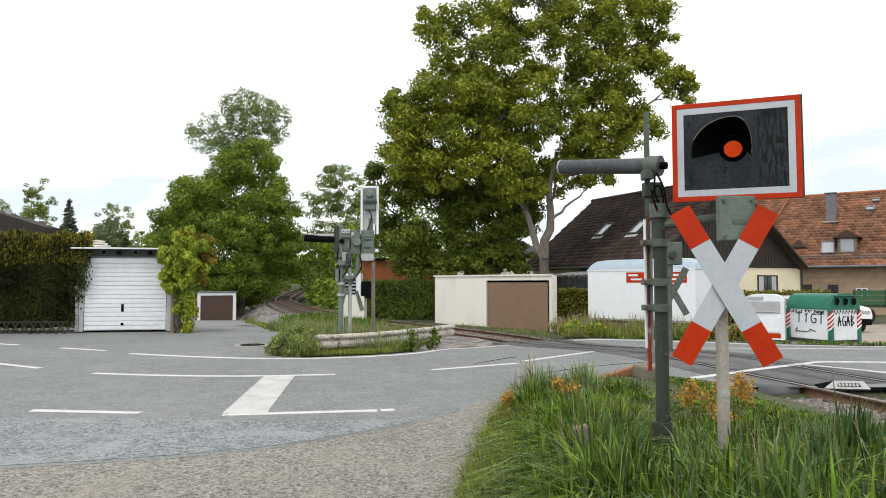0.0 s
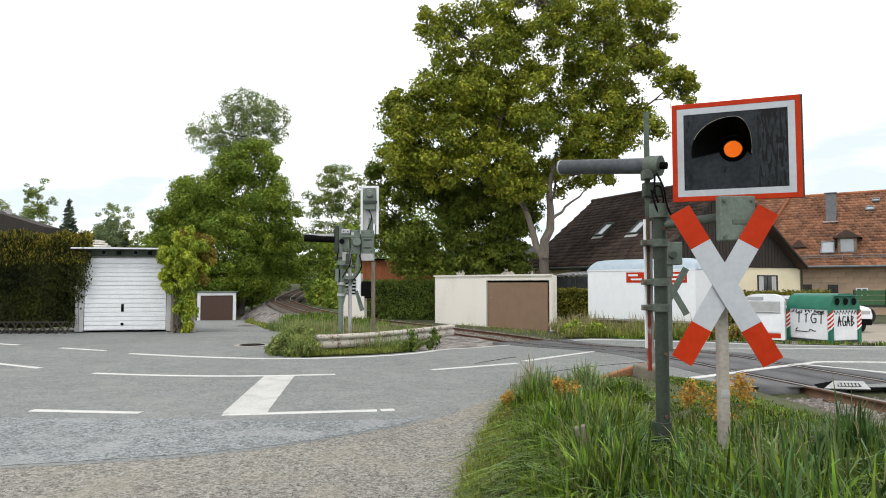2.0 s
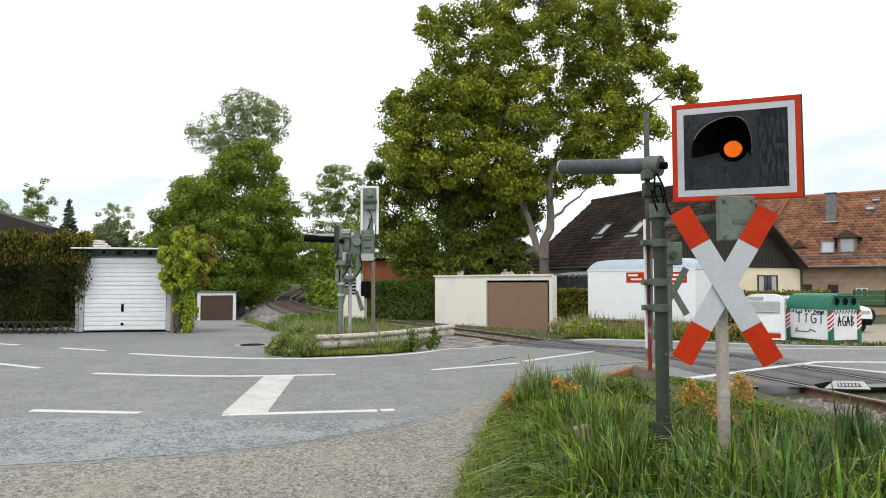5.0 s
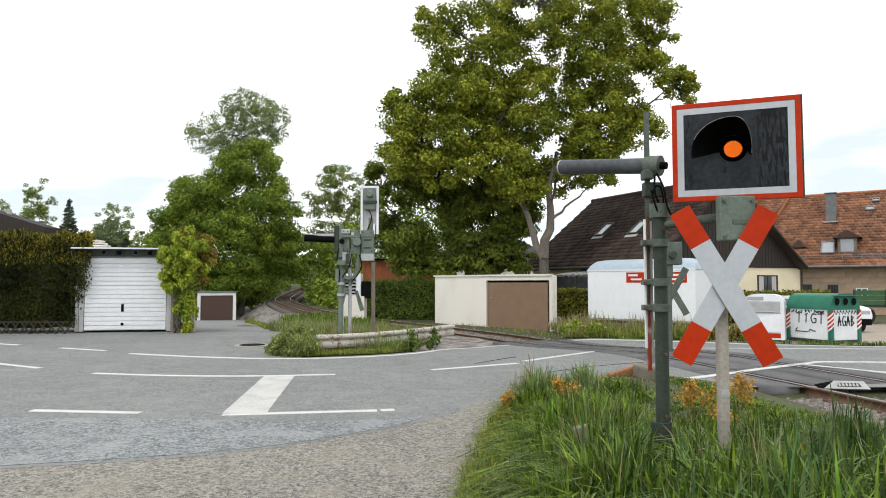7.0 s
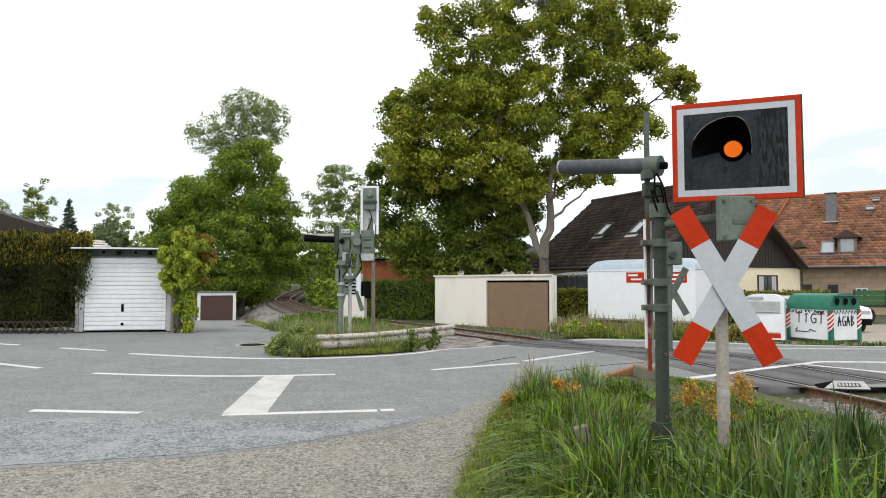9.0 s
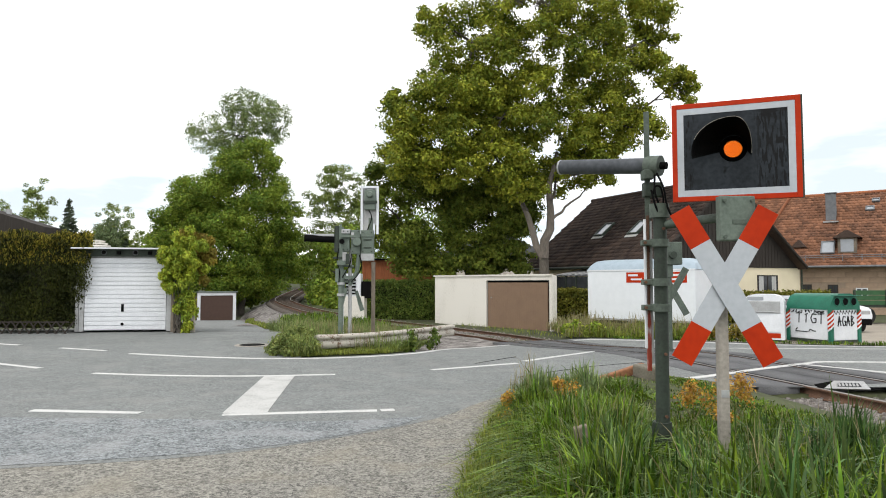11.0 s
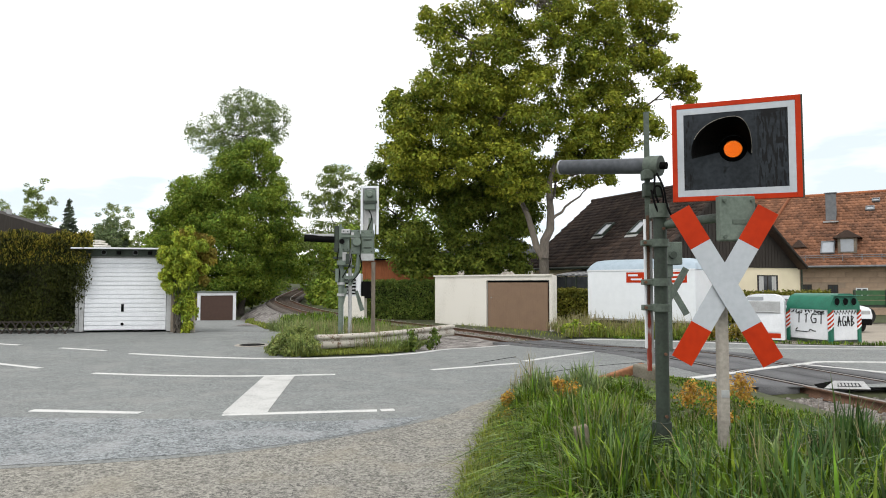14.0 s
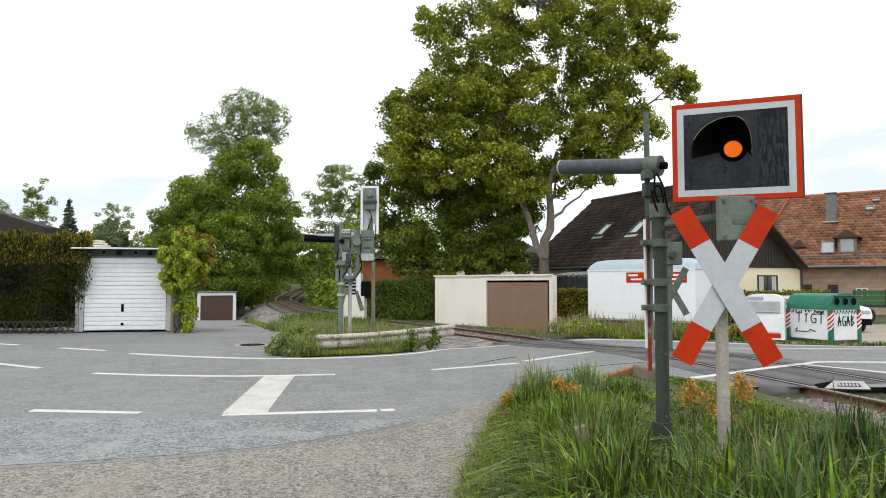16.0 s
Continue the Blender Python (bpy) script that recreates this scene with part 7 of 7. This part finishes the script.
for q, r0, r1 in (((-1.7, -0.2, 8.2), 0.22, 0.09), ((0.75, -0.3, 9.2), 0.29, 0.10), ((2.4, -0.3, 7.2), 0.09, 0.03)):
    limb(stem, (0.0, -0.05, 3.4) if r0 > 0.15 else (0.35, -0.2, 5.4), q, r0, r1, rg, 0.12, 10, 7)
MAPLE.children[0].data.materials[0] = GREY_BARK
part("stem", stem, GREY_BARK, MAPLE, "forked pale grey stems")
tree("lime_tree", 1.5, 39, -0.5, "dark broad-leaved tree behind the white garage", (-0.1, 0, 3.0), 0.34, crown_row([
    (-3.4, 0, 8.4, 2.6, 2.4, 2.4, 40, R, 5200),
    (-0.4, 0, 8.0, 3.0, 2.6, 2.6, 46, R, 6200),
    (-3.8, 0, 5.0, 2.2, 2.2, 1.9, 30, R, 3800),
    (-0.6, 0.3, 4.6, 2.6, 2.4, 2.0, 32, R, 4200),
    (2.2, 0.3, 5.6, 1.8, 2.0, 2.0, 24, R, 2800),
    (3.4, 1.0, 8.0, 2.0, 1.6, 2.2, 30, R, 3400),
    (2.6, 1.0, 10.6, 2.6, 1.6, 2.2, 30, R, 3400),
    (-5.4, 0, 6.8, 1.4, 1.6, 2.2, 16, R, 2200),
    (0.8, -0.6, 3.4, 2.6, 1.4, 1.0, 22, (0.35, 0.7), 2400),
    (-2.2, -0.4, 3.0, 2.0, 1.4, 0.9, 20, (0.35, 0.7), 2200),
    (2.0, 0.6, 3.6, 2.0, 1.6, 1.2, 20, (0.35, 0.7), 2200),
    (1.0, -0.5, 6.6, 2.6, 1.8, 1.6, 36, R, 5200),
    (3.2, 0.5, 6.4, 1.5, 1.4, 1.5, 20, R, 2600),
]), 0.09, 12, MAPLE_DARK, 0.05, 2, dense=2.2, shell=0.2, many=1.4, flat=0.7)

B = (0.55, 1.3)
tree("ash_tree", -20.3, 66, -1.6, "dense bright green tree above the railway cutting", (0, 0, 5.0), 0.4, crown_row([
    (0.6, 0, 15.0, 3.2, 3.0, 2.6, 30, B, 6000),
    (-2.6, 0, 11.6, 4.6, 4.0, 3.0, 44, B, 8000),
    (3.0, 0, 11.0, 3.0, 3.6, 3.2, 34, B, 6500),
    (-5.2, 0, 12.0, 2.4, 2.4, 2.2, 16, B, 2600),
    (-6.2, -0.5, 8.4, 3.2, 3.6, 3.2, 36, B, 6500),
    (-0.6, -1.5, 7.4, 4.2, 3.6, 3.4, 40, B, 8000),
    (3.6, 1.5, 6.8, 2.2, 3.0, 3.2, 28, B, 5500),
    (-0.6, -1.5, 3.6, 3.0, 3.0, 2.6, 28, B, 5500),
    (-5.6, -2, 3.6, 3.6, 3.0, 2.8, 28, B, 5500),
]), 0.115, 13, BROAD_LEAF, 0.035, dense=2.4, shell=0.5, many=2.2, flat=0.65)
tree("shrub_tree", -27.8, 70, -1.4, "pale thin shrubby tree at the wood's edge", (0, 0, 3.0), 0.2, crown_row([
    (-1.8, 0, 7.6, 1.8, 1.6, 2.6, 12, (0.6, 1.0), 1200),
    (0.6, 0, 9.8, 2.2, 2.0, 2.4, 10, (0.6, 1.1), 1000),
    (0.0, 0, 4.5, 3.0, 2.0, 3.0, 12, B, 1600)]), 0.12, 14, PALE_LEAF, 0.03, dense=2.6, many=1.6)
tree("willow_tree", -25.4, 82, 1.2, "tall thin-leaved grey-green willow swaying behind the wood", (0, 0, 9.0), 0.4, crown_row([
    (0.4, 0, 22.0, 3.4, 3.0, 3.0, 70, (0.45, 1.0), 2300),
    (-3.8, 0, 19.0, 3.2, 3.0, 3.2, 64, (0.45, 1.0), 2000),
    (3.6, 0, 20.4, 2.8, 3.0, 3.2, 60, (0.45, 1.0), 2000),
    (0.5, 0, 18.2, 4.4, 3.0, 3.0, 60, (0.5, 1.1), 2800)]), 0.11, 15, WILLOW_LEAF, 0.09, 6, dense=2.6, shell=0.1, flat=0.9)
tree("beech_tree", -12.8, 78, 0.6, "light open-crowned tree beyond the railway", (0, 0, 5.0), 0.3, crown_row([
    (0.4, 0, 13.2, 2.6, 2.6, 2.2, 14, (0.6, 1.0), 1500),
    (-1.6, 0, 10.6, 2.6, 2.6, 2.2, 12, (0.6, 1.0), 1200),
    (2.4, 0, 10.6, 2.4, 2.6, 2.4, 12, (0.6, 1.0), 1300),
    (0.0, 0, 7.4, 4.0, 3.0, 2.4, 18, B, 2200)]), 0.11, 16, FAR_LEAF, 0.05, dense=3.0, many=1.8, flat=0.6)
for x, y, w, h, sd, mt in ((-11.0, 70, 4.2, 8.2, 17, BROAD_LEAF), (-15.2, 92, 4.4, 9.2, 18, FAR_LEAF), (-17.0, 118, 4.5, 11.0, 19, FAR_LEAF), (-30.5, 128, 5.0, 11.5, 20, BROAD_LEAF),
                           (-38, 175, 10, 16, 21, FAR_LEAF), (-24, 175, 9, 14, 22, FAR_LEAF), (-6.2, 62, 3.6, 8.0, 23, BROAD_LEAF), (-1.5, 60, 3.4, 9.5, 24, BROAD_LEAF), (-21.8, 76, 2.6, 4.6, 26, BROAD_LEAF), (-23.5, 90, 4.0, 10, 27, BROAD_LEAF), (-12.6, 80, 2.6, 4.6, 29, BROAD_LEAF), (-28.5, 106, 4.0, 10, 30, FAR_LEAF), (-15.0, 104, 4.0, 9, 31, BROAD_LEAF), (-29.5, 150, 7, 14, 32, FAR_LEAF), (-20.6, 68, 1.6, 2.6, 33, BROAD_LEAF), (-23.5, 150, 6, 14, 37, FAR_LEAF), (-7.6, 55, 2.0, 1.9, 34, BROAD_LEAF), (-10.6, 63, 2.2, 2.2, 35, BROAD_LEAF), (-12.4, 73, 2.4, 2.8, 36, BROAD_LEAF)):
    tree("lineside_tree", x, y, -0.6, "bushy green tree beside the railway", (0, 0, h * 0.4), 0.25, [
        ((0, 0, h * 0.78), (w * 0.7, w * 0.7, h * 0.22), 14, (0.7, 1.3), 1300),
        ((-w * 0.45, 0, h * 0.45), (w * 0.6, w * 0.7, h * 0.3), 14, (0.7, 1.3), 1300),
        ((w * 0.45, 0, h * 0.42), (w * 0.6, w * 0.7, h * 0.3), 14, (0.7, 1.3), 1300),
        ((0, -w * 0.3, h * 0.18), (w * 0.9, w * 0.6, h * 0.18), 12, (0.7, 1.2), 1300)], 0.17 if y < 100 else 0.3, sd, mt, 0.02, 3, dense=1.0)
for x, y, w, h, sd, mt in ((-57, 92, 3.6, 16.5, 41, FAR_LEAF), (-50, 100, 4.6, 14.2, 42, FAR_LEAF), (-45.6, 90, 3.0, 11.0, 43, PALE_LEAF), (-64, 90, 5, 15.0, 44, FAR_LEAF), (-41, 96, 3.4, 9.6, 45, FAR_LEAF), (-36.5, 84, 3.0, 7.6, 46, BROAD_LEAF), (-56, 98, 7.0, 10.5, 47, BROAD_LEAF), (-46.5, 98, 6.0, 9.6, 48, FAR_LEAF), (-38.5, 92, 4.5, 7.4, 49, FAR_LEAF)):
    tree("garden_tree", x, y, 0, "distant garden tree over the hedge", (0, 0, h * 0.5), 0.25, [
        ((0, 0, h * 0.78), (w * 0.7, w * 0.7, h * 0.22), 40, (0.25, 0.75), 1500),
        ((-w * 0.2, 0, h * 0.62), (w * 0.85, w * 0.7, h * 0.2), 34, (0.3, 0.8), 1500),
        ((0, 0, h * 0.38), (w, w * 0.8, h * 0.27), 34, (0.4, 1.0), 1900)], 0.115, sd, mt, 0.03, 5, dense=2.1)


def spruce(x, y, h, r, seed):
    t = thing("spruce_tree", Matrix.Translation((x, y, 0)), "dark pointed spruce in the distance", "tree", "distant spruces")
    bm = bmesh.new()
    rng = np.random.default_rng(seed)
    limb(bm, (0, 0, -0.2), (0, 0, h), 0.25, 0.03, rng, 0.02)
    part("trunk", bm, BARK, t)
    cs, rs = [], []
    for k in range(26):
        u = k / 26
        for j in range(int(5 + 9 * (1 - u))):
            a, reach = rng.random() * 6.283, r * (1.02 - u) * rng.uniform(0.55, 1.05)
            for q in (0.3, 0.65, 1.0):
                d = reach * q
                cs.append((d * math.cos(a), d * math.sin(a), h * (0.14 + 0.86 * u) - 0.28 * d + 0.1 * rng.normal()))
                rs.append(0.14 + 0.30 * (1 - u))
    v, f = foliage(cs, np.c_[rs, rs, np.array(rs) * 0.4], 9000, 0.17, seed, 0.3, 1.6, 0.6)
    part_mesh("crown", mesh_np("crown", v, f), SPRUCE, t)


spruce(-52.0, 91, 13.4, 3.1, 51)
spruce(-47.0, 97, 8.4, 1.9, 52)

for x, y, z, n, sd in ((4.9, 24.7, -0.45, 500, 61), (5.6, 24.4, -0.45, 420, 62), (9.3, 22.9, -0.45, 420, 63), (10.0, 22.6, -0.45, 380, 64), (-0.75, 15.5, -0.15, 120, 65), (-0.25, 16.6, -0.2, 110, 66)):
    w = thing("weed_bush", Matrix.Translation((x, y, z)), "leafy weed clump at the roadside", "bush", "roadside weeds")
    rg = np.random.default_rng(sd)
    bm = bmesh.new()
    for _ in range(7):
        limb(bm, (rg.uniform(-0.1, 0.1), rg.uniform(-0.1, 0.1), 0), (rg.uniform(-0.3, 0.3), rg.uniform(-0.2, 0.2), rg.uniform(0.25, 0.5)), 0.008, 0.003, rg, 0.1, 4, 3)
    part("stalks", bm, BARK, w)
    tall = sd in (65, 66)
    v, f = foliage([(-0.05, 0, 0.18), (0.06, 0, 0.34), (0, -0.05, 0.5)] if tall else [(-0.2, 0, 0.2), (0.2, 0, 0.22), (0, -0.1, 0.38)], np.array([0.17, 0.14, 0.1]) if tall else np.array([0.26, 0.26, 0.22]), n, 0.06, sd, 0.3)
    part_mesh("leaves", mesh_np("leaves", v, f), IVY_RED if sd in (63, 64) else HEDGE if tall else IVY, w)


knoll = thing("leafy_bush", Matrix.Translation((-3.2, 14.3, 0)), "dense low leafy bush with grass at the island's end", "bush")
rg = np.random.default_rng(88)
bm = bmesh.new()
cs, rs = [], []
for _ in range(46):
    a, r = rg.uniform(0, 6.283), math.sqrt(rg.random())
    x, y, z = 0.52 * r * math.cos(a), 0.75 * r * math.sin(a), rg.uniform(0.06, 0.16 + 0.42 * (1 - r * r))
    cs.append((x, y, z))
    rs.append(rg.uniform(0.09, 0.18))
    limb(bm, (x * 0.4, y * 0.4, -0.06), (x, y, z), 0.008, 0.003, rg, 0.1, 4, 3)
part("stalks", bm, BARK, knoll)
v, f = foliage(cs, np.array(rs), 7500, 0.026, 89, 0.3, 1.5, 0.5)
part_mesh("leaves", mesh_np("leaves", v, f), BUSH_LEAF, knoll)


# ---- movement ----
FLASH = 1.0215
FACES = ((0, -1, 1), (1, 3, 15), (2, 16, 17), (3, 19, 20), (4, 22, 24), (5, 26, 28))


def flash_rows():
    """The drum turns a sixth for each step of the flash: rising, full, warm, dim, ember, off."""
    keys = {}
    for n in range(-1, 17):
        start = round((0.57 + FLASH * n) * FPS)
        for turn, a, b in FACES:
            for f in (a, b):
                g = start + f - (3 if n < 0 and 1 < turn < 5 else 0) + (n < 0 and f == 28)
                if 0 <= g <= 480:
                    keys[g] = -180 + 60 * turn + 360 * n
    first, last = min(keys), max(keys)
    keys[0] = keys[first]
    keys[480] = keys[last] if last < 480 else keys[480]
    return [(g / FPS, pose(-0.012, 0.19, 0.008, a, 0, 0)) for g, a in sorted(keys.items())]


def motions():
    walk(DRUM, flash_rows())
    rng = random.Random(4)
    for ob, home, amount, seed in SWAYING:
        a, b, c = (rng.uniform(0, 6.28) for _ in range(3))
        f1, f2 = rng.uniform(0.20, 0.32), rng.uniform(0.45, 0.65)
        rows = []
        for k in range(33):
            t = k * 0.5
            s = amount * (math.sin(6.283 * f1 * t + a) + 0.6 * math.sin(6.283 * f2 * t + b))
            u = amount * 0.6 * math.sin(6.283 * f2 * t + c)
            rows.append((t, pose(home.x + s, home.y + u * 0.5, home.z + u * 0.3, u * 6, s * 8, 0)))
        walk(ob, rows)


motions()
